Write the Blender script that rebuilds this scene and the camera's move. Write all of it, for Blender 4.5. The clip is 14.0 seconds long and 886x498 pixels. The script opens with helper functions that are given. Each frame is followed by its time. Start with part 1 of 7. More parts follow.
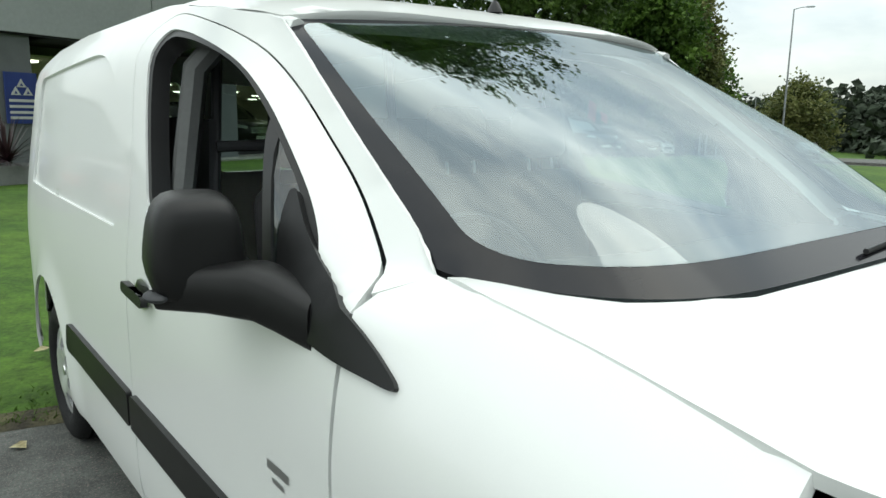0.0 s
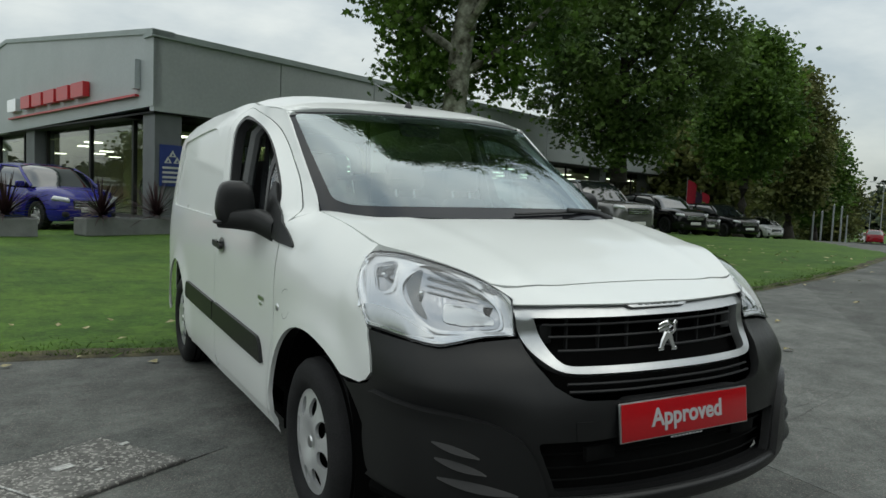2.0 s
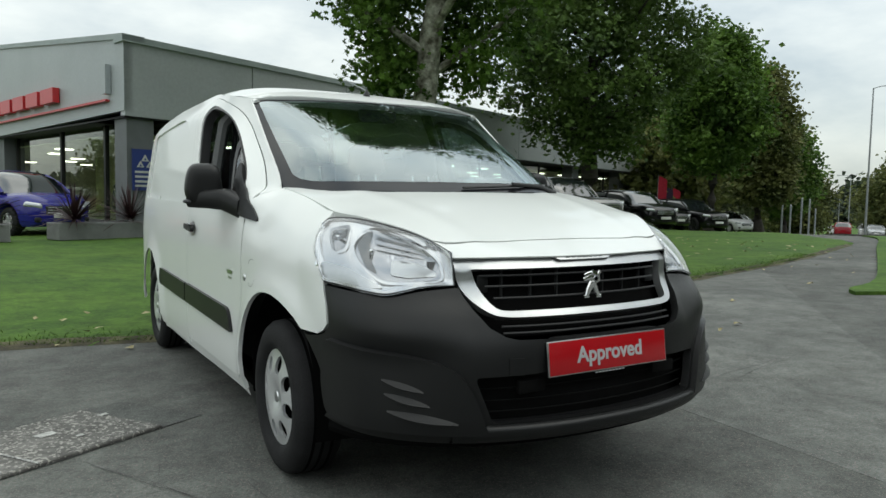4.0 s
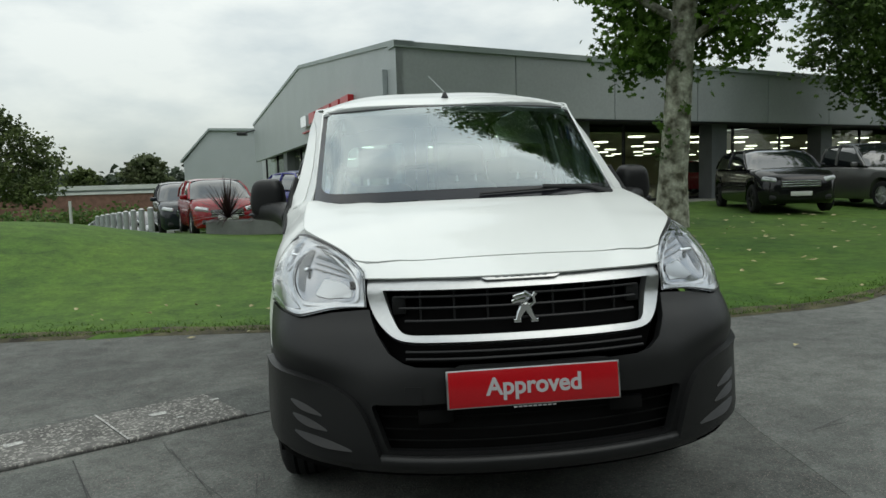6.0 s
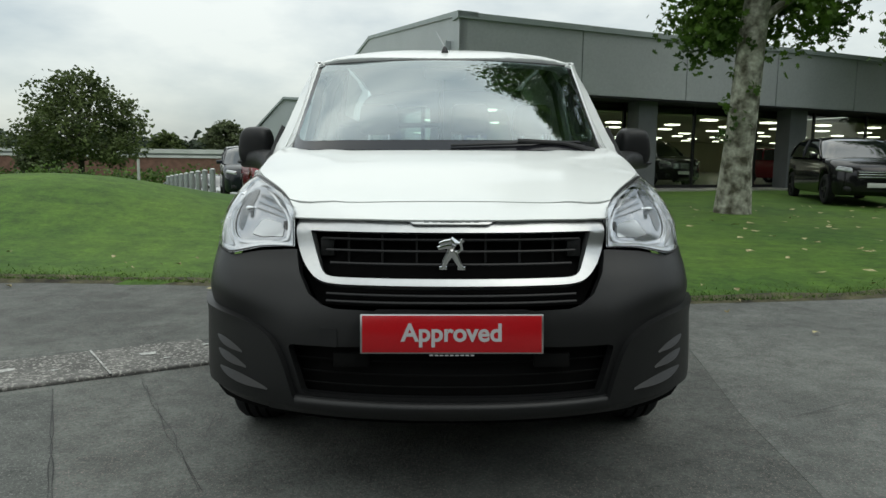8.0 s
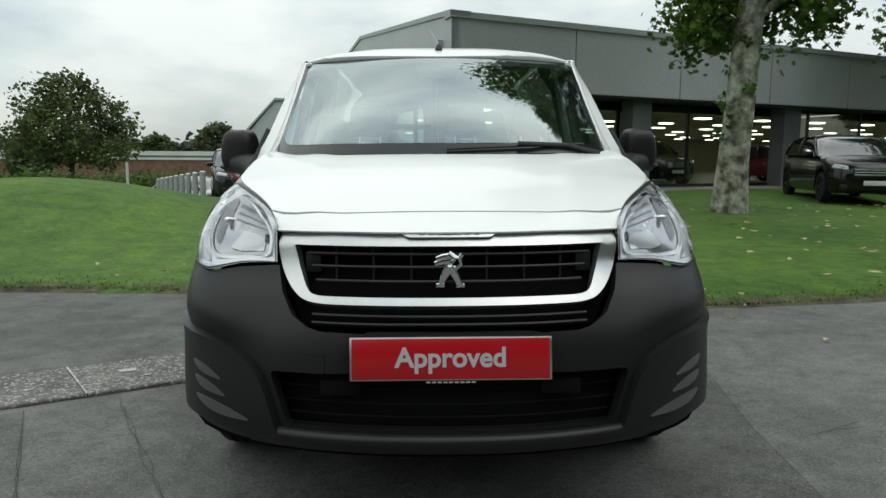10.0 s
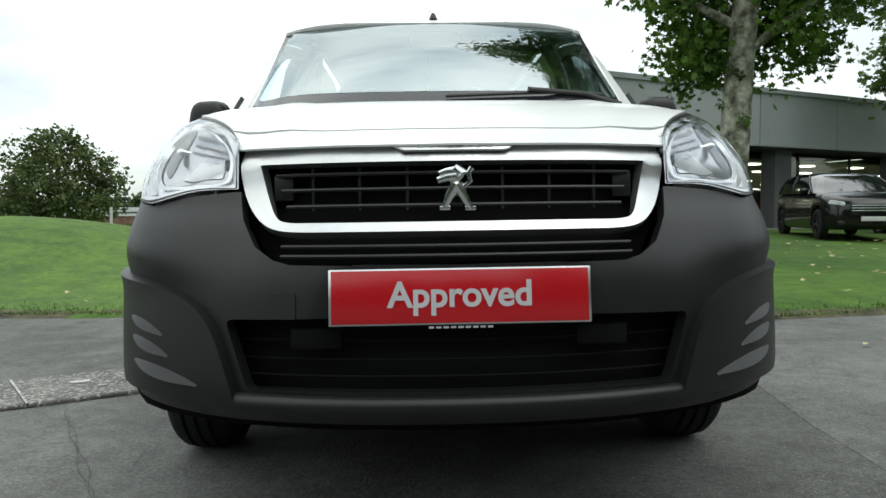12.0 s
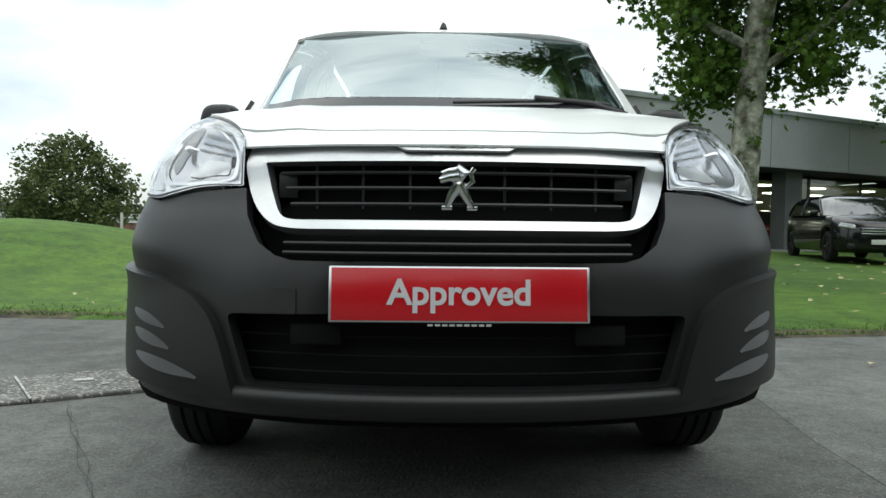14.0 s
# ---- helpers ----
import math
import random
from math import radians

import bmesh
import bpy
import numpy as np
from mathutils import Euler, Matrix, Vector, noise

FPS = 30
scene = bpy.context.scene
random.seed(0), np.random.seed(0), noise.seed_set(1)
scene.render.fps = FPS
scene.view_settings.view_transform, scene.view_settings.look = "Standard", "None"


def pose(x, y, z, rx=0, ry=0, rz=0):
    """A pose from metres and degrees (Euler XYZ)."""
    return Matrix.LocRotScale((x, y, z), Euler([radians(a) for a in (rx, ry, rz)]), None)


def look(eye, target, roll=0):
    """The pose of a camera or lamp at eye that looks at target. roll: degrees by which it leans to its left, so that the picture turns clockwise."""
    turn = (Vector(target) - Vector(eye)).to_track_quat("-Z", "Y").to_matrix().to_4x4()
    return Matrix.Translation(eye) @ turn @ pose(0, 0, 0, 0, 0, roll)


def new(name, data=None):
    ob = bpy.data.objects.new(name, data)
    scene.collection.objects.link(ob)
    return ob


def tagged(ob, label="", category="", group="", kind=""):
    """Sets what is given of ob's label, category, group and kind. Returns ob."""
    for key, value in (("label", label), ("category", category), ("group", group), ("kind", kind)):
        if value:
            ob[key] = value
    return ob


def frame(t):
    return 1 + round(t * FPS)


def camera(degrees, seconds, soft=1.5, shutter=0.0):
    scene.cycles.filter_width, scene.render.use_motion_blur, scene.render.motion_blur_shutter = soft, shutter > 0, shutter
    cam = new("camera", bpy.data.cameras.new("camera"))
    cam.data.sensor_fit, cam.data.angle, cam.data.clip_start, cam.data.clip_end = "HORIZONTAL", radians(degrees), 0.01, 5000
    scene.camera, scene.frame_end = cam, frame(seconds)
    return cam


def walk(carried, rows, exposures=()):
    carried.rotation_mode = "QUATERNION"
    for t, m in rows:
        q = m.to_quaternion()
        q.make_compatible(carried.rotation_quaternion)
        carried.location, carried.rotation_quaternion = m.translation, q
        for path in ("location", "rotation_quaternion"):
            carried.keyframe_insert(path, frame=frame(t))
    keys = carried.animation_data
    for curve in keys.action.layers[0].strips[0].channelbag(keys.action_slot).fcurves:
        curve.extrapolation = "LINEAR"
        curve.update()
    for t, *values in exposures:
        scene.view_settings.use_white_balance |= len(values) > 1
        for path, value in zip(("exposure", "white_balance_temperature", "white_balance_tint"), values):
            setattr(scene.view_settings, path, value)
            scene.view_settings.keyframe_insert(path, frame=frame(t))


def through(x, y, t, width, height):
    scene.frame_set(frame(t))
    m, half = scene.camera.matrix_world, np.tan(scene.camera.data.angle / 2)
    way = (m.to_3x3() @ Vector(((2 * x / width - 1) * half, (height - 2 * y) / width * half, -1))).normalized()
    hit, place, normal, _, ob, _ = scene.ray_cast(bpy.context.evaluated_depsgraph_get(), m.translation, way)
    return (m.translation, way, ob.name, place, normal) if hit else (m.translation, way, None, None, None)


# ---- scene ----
cam = camera(63.0, 14.0)
PATH = [
    (0, (-1.442, 0.450, 1.418), (-0.208, 1.982, 1.064), 0.95),
    (0.5, (-1.534, -0.282, 1.437), (-0.429, 1.339, 1.045), 0.98),
    (1, (-1.630, -0.818, 1.378), (-0.587, 0.875, 1.161), -0.88),
    (1.5, (-1.663, -1.271, 1.296), (-0.695, 0.470, 1.117), 1.39),
    (2, (-1.770, -1.547, 1.257), (-0.783, 0.186, 1.106), 2.28),
    (2.2, (-1.850, -1.652, 1.227), (-0.817, 0.055, 1.091), 2.32),
    (4.5, (-1.766, -1.886, 1.134), (-0.743, -0.172, 0.991), 0.49),
    (5, (-1.353, -1.994, 1.194), (-0.634, -0.135, 1.030), -2.39),
    (5.5, (-0.945, -2.146, 1.229), (-0.455, -0.212, 1.081), -0.57),
    (6, (-0.537, -2.160, 1.253), (-0.291, -0.184, 1.060), -1.74),
    (6.5, (-0.292, -2.243, 1.246), (-0.160, -0.257, 1.054), -0.11),
    (7, (-0.144, -2.240, 1.241), (-0.015, -0.253, 1.051), 1.72),
    (7.5, (-0.076, -2.156, 1.177), (-0.045, -0.170, 0.942), -0.06),
    (8, (-0.084, -2.131, 1.132), (-0.030, -0.148, 0.881), 0.81),
    (10.3, (-0.091, -1.813, 1.150), (-0.010, 0.170, 0.899), 0.18),
    (10.5, (-0.108, -1.701, 1.148), (0.009, 0.278, 0.885), 0.57),
    (11, (-0.134, -1.549, 1.059), (0.016, 0.424, 0.771), 0.38),
    (11.5, (-0.118, -1.509, 0.885), (0.005, 0.467, 0.601), -0.15),
    (12, (-0.105, -1.514, 0.779), (-0.008, 0.482, 0.681), -0.23),
    (12.5, (-0.090, -1.515, 0.747), (-0.011, 0.483, 0.692), -0.02),
    (13, (-0.088, -1.520, 0.744), (-0.012, 0.478, 0.692), 0.42),
    (13.5, (-0.088, -1.523, 0.747), (-0.020, 0.475, 0.693), 0.89),
    (14, (-0.089, -1.528, 0.746), (-0.015, 0.470, 0.688), 1.14),
]
walk(cam, [(t, look(eye, target, roll)) for t, eye, target, roll in PATH],
     exposures=[(0.0, 0.46, 6700, 2), (0.25, 0.0, 6600, 2), (0.5, -0.45, 6500, 1), (1.0, -0.66, 6400, 0), (1.6, -0.42, 6600, 2), (2.1, -0.14, 6650, 3), (4.4, 0.14, 6700, 3), (5.3, 0.05, 6700, 3), (6.2, -0.06, 6700, 3), (7.2, -0.03, 6700, 3), (8.2, 0.03, 6700, 3), (10.4, 0.08, 6680, 3), (11.4, 0.18, 6700, 3), (12.1, 0.52, 6650, 4), (14.0, 0.50, 6600, 4)])

# ---- world and light: bright overcast afternoon ----
world = bpy.data.worlds.new("overcast_sky")
scene.world = world
world.use_nodes = True
wt = world.node_tree
wt.nodes.clear()
w_out = wt.nodes.new("ShaderNodeOutputWorld")
w_bg = wt.nodes.new("ShaderNodeBackground")
w_sky = wt.nodes.new("ShaderNodeTexSky")
w_sky.sky_type, w_sky.sun_disc = "NISHITA", False
w_sky.sun_elevation, w_sky.sun_rotation = radians(62), radians(130)
w_co = wt.nodes.new("ShaderNodeTexCoord")
w_map = wt.nodes.new("ShaderNodeMapping")
w_map.inputs["Scale"].default_value = (1.0, 1.0, 2.6)
w_no = wt.nodes.new("ShaderNodeTexNoise")
w_no.inputs["Scale"].default_value, w_no.inputs["Detail"].default_value = 2.1, 7
w_no.inputs["Roughness"].default_value = 0.55
w_ramp = wt.nodes.new("ShaderNodeValToRGB")
w_ramp.color_ramp.elements[0].position, w_ramp.color_ramp.elements[0].color = 0.36, (0.50, 0.56, 0.62, 1)
w_ramp.color_ramp.elements[1].position, w_ramp.color_ramp.elements[1].color = 0.60, (0.98, 0.99, 0.98, 1)
w_mul = wt.nodes.new("ShaderNodeMix")
w_mul.data_type, w_mul.blend_type = "RGBA", "ADD"
w_mul.inputs["Factor"].default_value = 0.03
wt.links.new(w_co.outputs["Generated"], w_map.inputs["Vector"])
wt.links.new(w_map.outputs["Vector"], w_no.inputs["Vector"])
wt.links.new(w_no.outputs["Fac"], w_ramp.inputs["Fac"])
w_sep = wt.nodes.new("ShaderNodeSeparateXYZ")
w_up = wt.nodes.new("ShaderNodeMapRange")
w_up.inputs["From Min"].default_value, w_up.inputs["From Max"].default_value = 0.0, 0.85
w_up.inputs["To Min"].default_value, w_up.inputs["To Max"].default_value = 0.62, 1.62
w_sc = wt.nodes.new("ShaderNodeVectorMath")
w_sc.operation = "SCALE"
wt.links.new(w_co.outputs["Generated"], w_sep.inputs["Vector"])
wt.links.new(w_sep.outputs["Z"], w_up.inputs["Value"])
wt.links.new(w_ramp.outputs["Color"], w_sc.inputs[0])
wt.links.new(w_up.outputs["Result"], w_sc.inputs["Scale"])
wt.links.new(w_sc.outputs["Vector"], w_mul.inputs["A"])
wt.links.new(w_sky.outputs["Color"], w_mul.inputs["B"])
wt.links.new(w_mul.outputs["Result"], w_bg.inputs["Color"])
w_bg.inputs["Strength"].default_value = 1.0
wt.links.new(w_bg.outputs["Background"], w_out.inputs["Surface"])

sun = new("sun", bpy.data.lights.new("sun", "SUN"))
sun.data.energy, sun.data.angle, sun.data.color = 0.35, radians(40), (1.0, 0.97, 0.92)
sun.matrix_world = look((12, -8, 26), (0, 2, 0))

# ---- materials ----
def mat(name, color, rough=0.6, metal=0.0, var=0.12, scale=6.0, fine=60.0, bump=0.0, coat=0.0, second=None, spec=0.5, rand=0.0, bump_scale=None):
    """A principled surface whose colour drifts at two scales; second: a colour mixed in by the broad noise."""
    m = bpy.data.materials.new(name)
    m.use_nodes = True
    nt = m.node_tree
    b = nt.nodes["Principled BSDF"]
    b.inputs["Roughness"].default_value, b.inputs["Metallic"].default_value = rough, metal
    b.inputs["Coat Weight"].default_value = coat
    b.inputs["Coat Roughness"].default_value = 0.05
    b.inputs["Specular IOR Level"].default_value = spec
    co = nt.nodes.new("ShaderNodeTexCoord")
    broad = nt.nodes.new("ShaderNodeTexNoise")
    broad.inputs["Scale"].default_value, broad.inputs["Detail"].default_value = scale, 5
    grain = nt.nodes.new("ShaderNodeTexNoise")
    grain.inputs["Scale"].default_value, grain.inputs["Detail"].default_value = fine, 4
    for n in (broad, grain):
        nt.links.new(co.outputs["Object"], n.inputs["Vector"])
    ramp = nt.nodes.new("ShaderNodeValToRGB")
    lo = [c * (1 - var) for c in color]
    hi = [min(1, c * (1 + var)) for c in (second or color)]
    ramp.color_ramp.elements[0].position, ramp.color_ramp.elements[0].color = 0.35, (*lo, 1)
    ramp.color_ramp.elements[1].position, ramp.color_ramp.elements[1].color = 0.65, (*hi, 1)
    nt.links.new(broad.outputs["Fac"], ramp.inputs["Fac"])
    mix = nt.nodes.new("ShaderNodeMix")
    mix.data_type, mix.blend_type = "RGBA", "OVERLAY"
    mix.inputs["Factor"].default_value = min(1.0, var * 2.5)
    nt.links.new(ramp.outputs["Color"], mix.inputs["A"])
    nt.links.new(grain.outputs["Fac"], mix.inputs["B"])
    last = mix.outputs["Result"]
    if rand:
        info = nt.nodes.new("ShaderNodeObjectInfo")
        hsv = nt.nodes.new("ShaderNodeHueSaturation")
        mr = nt.nodes.new("ShaderNodeMapRange")
        mr.inputs["To Min"].default_value, mr.inputs["To Max"].default_value = 1 - rand, 1 + rand
        nt.links.new(info.outputs["Random"], mr.inputs["Value"])
        nt.links.new(mr.outputs["Result"], hsv.inputs["Value"])
        nt.links.new(last, hsv.inputs["Color"])
        last = hsv.outputs["Color"]
    nt.links.new(last, b.inputs["Base Color"])
    if bump:
        bn = nt.nodes.new("ShaderNodeBump")
        bn.inputs["Strength"].default_value, bn.inputs["Distance"].default_value = min(1.0, bump), 0.01
        if bump_scale:
            third = nt.nodes.new("ShaderNodeTexNoise")
            third.inputs["Scale"].default_value, third.inputs["Detail"].default_value = bump_scale, 3
            nt.links.new(co.outputs["Object"], third.inputs["Vector"])
            nt.links.new(third.outputs["Fac"], bn.inputs["Height"])
        else:
            nt.links.new(grain.outputs["Fac"], bn.inputs["Height"])
        nt.links.new(bn.outputs["Normal"], b.inputs["Normal"])
    return m


def glass_mat(name, tint, rough=0.0, gain=1.9, sheen=(1, 1, 1), most=1.0):
    """A thin pane: mostly clear with a mirror coat that grows at grazing angles."""
    m = bpy.data.materials.new(name)
    m.use_nodes = True
    nt = m.node_tree
    nt.nodes.clear()
    out = nt.nodes.new("ShaderNodeOutputMaterial")
    clear = nt.nodes.new("ShaderNodeBsdfTransparent")
    clear.inputs["Color"].default_value = (*tint, 1)
    gloss = nt.nodes.new("ShaderNodeBsdfGlossy")
    gloss.inputs["Roughness"].default_value = rough
    gloss.inputs["Color"].default_value = (*sheen, 1)
    face = nt.nodes.new("ShaderNodeLayerWeight")
    face.inputs["Blend"].default_value = 0.5
    rise = nt.nodes.new("ShaderNodeMath")
    rise.operation = "POWER"
    rise.inputs[1].default_value = 5.0
    fres = nt.nodes.new("ShaderNodeMath")
    fres.operation = "MULTIPLY_ADD"
    fres.inputs[1].default_value, fres.inputs[2].default_value = 0.95, 0.05
    nt.links.new(face.outputs["Facing"], rise.inputs[0])
    nt.links.new(rise.outputs["Value"], fres.inputs[0])
    mul = nt.nodes.new("ShaderNodeMath")
    mul.operation, mul.use_clamp = "MULTIPLY", True
    mul.inputs[1].default_value = gain
    mixs = nt.nodes.new("ShaderNodeMixShader")
    nt.links.new(fres.outputs["Value"], mul.inputs[0])
    cap = nt.nodes.new("ShaderNodeMath")
    cap.operation = "MINIMUM"
    cap.inputs[1].default_value = most
    nt.links.new(mul.outputs["Value"], cap.inputs[0])
    nt.links.new(cap.outputs["Value"], mixs.inputs["Fac"])
    nt.links.new(clear.outputs["BSDF"], mixs.inputs[1])
    nt.links.new(gloss.outputs["BSDF"], mixs.inputs[2])
    nt.links.new(mixs.outputs["Shader"], out.inputs["Surface"])
    return m


def glow_mat(name, color, strength):
    m = bpy.data.materials.new(name)
    m.use_nodes = True
    b = m.node_tree.nodes["Principled BSDF"]
    b.inputs["Base Color"].default_value = (*color, 1)
    b.inputs["Emission Color"].default_value = (*color, 1)
    b.inputs["Emission Strength"].default_value = strength
    return m


def stony(name, dark, light, chip, stain=0.45, chips=150.0, share=0.62, pits=0.6):
    """Rolled asphalt or cast concrete: broad stains, blotches, pale chips of stone and a rough grain."""
    m = bpy.data.materials.new(name)
    m.use_nodes = True
    nt = m.node_tree
    b = nt.nodes["Principled BSDF"]
    b.inputs["Roughness"].default_value, b.inputs["Specular IOR Level"].default_value = 0.86, 0.3
    co = nt.nodes.new("ShaderNodeTexCoord")

    def cloud(scale, detail, rough=0.6):
        n = nt.nodes.new("ShaderNodeTexNoise")
        n.inputs["Scale"].default_value, n.inputs["Detail"].default_value, n.inputs["Roughness"].default_value = scale, detail, rough
        nt.links.new(co.outputs["Object"], n.inputs["Vector"])
        return n.outputs["Fac"]

    def ramp(fac, p0, c0, p1, c1):
        r = nt.nodes.new("ShaderNodeValToRGB")
        r.color_ramp.elements[0].position, r.color_ramp.elements[0].color = p0, (*c0, 1)
        r.color_ramp.elements[1].position, r.color_ramp.elements[1].color = p1, (*c1, 1)
        nt.links.new(fac, r.inputs["Fac"])
        return r.outputs["Color"]

    def mixed(kind, a, bb, factor):
        x = nt.nodes.new("ShaderNodeMix")
        x.data_type, x.blend_type = "RGBA", kind
        if isinstance(factor, float):
            x.inputs["Factor"].default_value = factor
        else:
            nt.links.new(factor, x.inputs["Factor"])
        nt.links.new(a, x.inputs["A"])
        nt.links.new(bb, x.inputs["B"])
        return x.outputs["Result"]

    base = ramp(cloud(stain, 6, 0.65), 0.34, dark, 0.66, light)
    blot = ramp(cloud(3.2, 5), 0.36, (0.72, 0.72, 0.72), 0.62, (1.12, 1.12, 1.12))
    base = mixed("MULTIPLY", base, blot, 0.8)
    grit = ramp(cloud(chips * 0.45, 3), 0.30, (0.62, 0.62, 0.62), 0.70, (1.38, 1.38, 1.38))
    base = mixed("MULTIPLY", base, grit, 0.75)
    worn = ramp(cloud(11.0, 5, 0.7), 0.36, (0.70, 0.70, 0.70), 0.60, (1.18, 1.18, 1.18))
    base = mixed("MULTIPLY", base, worn, pits)
    pale = nt.nodes.new("ShaderNodeRGB")
    pale.outputs[0].default_value = (*chip, 1)
    speck = ramp(cloud(chips, 1), share, (0, 0, 0), share + 0.06, (0.75, 0.75, 0.75))
    base = mixed("MIX", base, pale.outputs[0], speck)
    nt.links.new(base, b.inputs["Base Color"])
    bn = nt.nodes.new("ShaderNodeBump")
    bn.inputs["Strength"].default_value, bn.inputs["Distance"].default_value = 0.55, 0.008
    nt.links.new(cloud(chips * 0.6, 4), bn.inputs["Height"])
    nt.links.new(bn.outputs["Normal"], b.inputs["Normal"])
    return m


def leaf_mat(name, color, second, scale=0.8, fine=6.0, through=0.35):
    """Leaves that let part of the light through."""
    m = mat(name, color, 0.55, var=0.35, scale=scale, fine=fine, second=second, spec=0.25)
    nt = m.node_tree
    b = nt.nodes["Principled BSDF"]
    tr = nt.nodes.new("ShaderNodeBsdfTranslucent")
    nt.links.new(b.inputs["Base Color"].links[0].from_socket, tr.inputs["Color"])
    mixs = nt.nodes.new("ShaderNodeMixShader")
    mixs.inputs["Fac"].default_value = through
    nt.links.new(b.outputs["BSDF"], mixs.inputs[1])
    nt.links.new(tr.outputs["BSDF"], mixs.inputs[2])
    nt.links.new(mixs.outputs["Shader"], nt.nodes["Material Output"].inputs["Surface"])
    return m


M_WHITE = mat("white_car_paint", (0.76, 0.78, 0.765), 0.45, var=0.015, scale=1.5, fine=300, coat=0.55)
M_BUMPER = mat("grained_black_plastic", (0.0078, 0.0080, 0.0084), 0.40, var=0.15, scale=3, fine=700, bump=0.12, spec=0.34)
M_BLACK = mat("satin_black_plastic", (0.020, 0.020, 0.021), 0.38, var=0.1, scale=5, fine=400, spec=0.3)
# near-black colours that carry the shade of hollows and of the intake
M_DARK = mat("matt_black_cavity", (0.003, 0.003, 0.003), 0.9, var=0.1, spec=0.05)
M_INTAKE = mat("shaded_intake_black", (0.005, 0.005, 0.005), 0.8, var=0.1, spec=0.1)
M_CHROME = mat("chrome", (0.80, 0.81, 0.82), 0.15, metal=1.0, var=0.02)
M_SURROUND = mat("satin_chrome_surround", (0.49, 0.50, 0.505), 0.30, metal=0.9, var=0.03)
M_SATIN = mat("brushed_silver", (0.62, 0.63, 0.64), 0.28, metal=1.0, var=0.05)
M_RUBBER = mat("tyre_rubber", (0.014, 0.014, 0.015), 0.8, var=0.2, scale=12, fine=150, bump=0.3, spec=0.25)
M_CAP = mat("silver_wheel_trim", (0.62, 0.63, 0.64), 0.36, metal=0.55, var=0.06, scale=8, fine=90)
M_RED = mat("red_plate_vinyl", (0.37, 0.007, 0.012), 0.20, var=0.05, scale=3, fine=200)
M_LETTER = mat("grey_lettering", (0.42, 0.42, 0.43), 0.5, var=0.03)
M_SCREEN = glass_mat("windscreen_glass", (0.66, 0.80, 0.80), 0.0, 4.1, (0.88, 0.97, 1.0), 0.39)
M_GLASS = glass_mat("side_window_glass", (0.62, 0.74, 0.72))
M_LENS = glass_mat("clear_lamp_lens", (0.95, 0.96, 0.97), 0.0, 1.2)
M_FRIT = mat("black_windscreen_border", (0.012, 0.012, 0.015), 0.16, var=0.05, spec=0.38)
M_TRIM = mat("dark_grey_interior_trim", (0.040, 0.042, 0.046), 0.7, var=0.1, scale=8, fine=200)
M_SEAT = mat("black_seat_cloth", (0.016, 0.016, 0.018), 0.9, var=0.2, scale=20, fine=300, bump=0.2)
M_GREYIN = mat("grey_pillar_trim", (0.11, 0.115, 0.115), 0.7, var=0.06)
M_BEZEL = mat("bright_lamp_bezel", (0.62, 0.63, 0.645), 0.20, metal=0.75, var=0.03)
M_REFLECT = mat("grey_reflector", (0.34, 0.35, 0.37), 0.12, metal=1.0, var=0.03, scale=8, fine=60)
# dark tone that paints reflected surroundings into the lamp bowls
M_DARKREF = mat("painted_dark_reflection", (0.13, 0.135, 0.14), 0.16, metal=0.9, var=0.05, scale=20, fine=80)
M_PALE = mat("light_grey_bulkhead", (0.22, 0.23, 0.23), 0.7, var=0.06)
M_ASPHALT = stony("worn_asphalt", (0.077, 0.082, 0.077), (0.136, 0.143, 0.132), (0.26, 0.205, 0.195))
M_CONC = stony("mottled_concrete", (0.095, 0.093, 0.088), (0.165, 0.16, 0.15), (0.38, 0.37, 0.34), 1.4, 55.0, 0.56)
M_GRASS = stony("mown_grass_ground", (0.037, 0.092, 0.010), (0.080, 0.150, 0.016), (0.092, 0.155, 0.022), 0.40, 75.0, 0.64, 0.8)
M_BLADE = mat("grass_blades", (0.055, 0.112, 0.016), 0.75, var=0.16, scale=0.5, fine=9, second=(0.094, 0.145, 0.025), spec=0.2)
M_EARTH = mat("bare_earth_edge", (0.050, 0.042, 0.030), 0.95, var=0.4, scale=5, fine=60, bump=0.7, second=(0.075, 0.070, 0.035))
M_CLAD = mat("grey_wall_cladding", (0.37, 0.40, 0.41), 0.45, var=0.04, scale=0.6, fine=12)
M_CLADD = mat("dark_grey_cladding", (0.37, 0.395, 0.40), 0.5, var=0.05, scale=0.6, fine=12)
M_CAPPING = mat("pale_roof_capping", (0.30, 0.34, 0.34), 0.5, var=0.06, scale=2)
M_PILLAR = mat("grey_painted_column", (0.13, 0.14, 0.145), 0.6, var=0.08, scale=2)
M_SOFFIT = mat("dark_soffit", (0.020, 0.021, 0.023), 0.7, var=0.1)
M_FRAME = mat("black_window_frame", (0.010, 0.010, 0.011), 0.4, var=0.1)
M_SHOP = glass_mat("showroom_glass", (0.88, 0.92, 0.86), 0.0, 0.9)
M_FLOOR = mat("showroom_floor", (0.32, 0.32, 0.29), 0.3, var=0.1, scale=1)
M_INWALL = mat("showroom_wall", (0.58, 0.58, 0.40), 0.8, var=0.08, scale=1)
M_OLIVE = mat("green_showroom_wall", (0.30, 0.30, 0.15), 0.8, var=0.06, scale=1)
M_LIGHT = glow_mat("ceiling_light_panel", (1.0, 0.98, 0.92), 3.6)
M_SIGNRED = mat("red_sign_letters", (0.52, 0.03, 0.035), 0.35, var=0.05)
M_BLUE = mat("blue_sign", (0.025, 0.045, 0.20), 0.4, var=0.05)
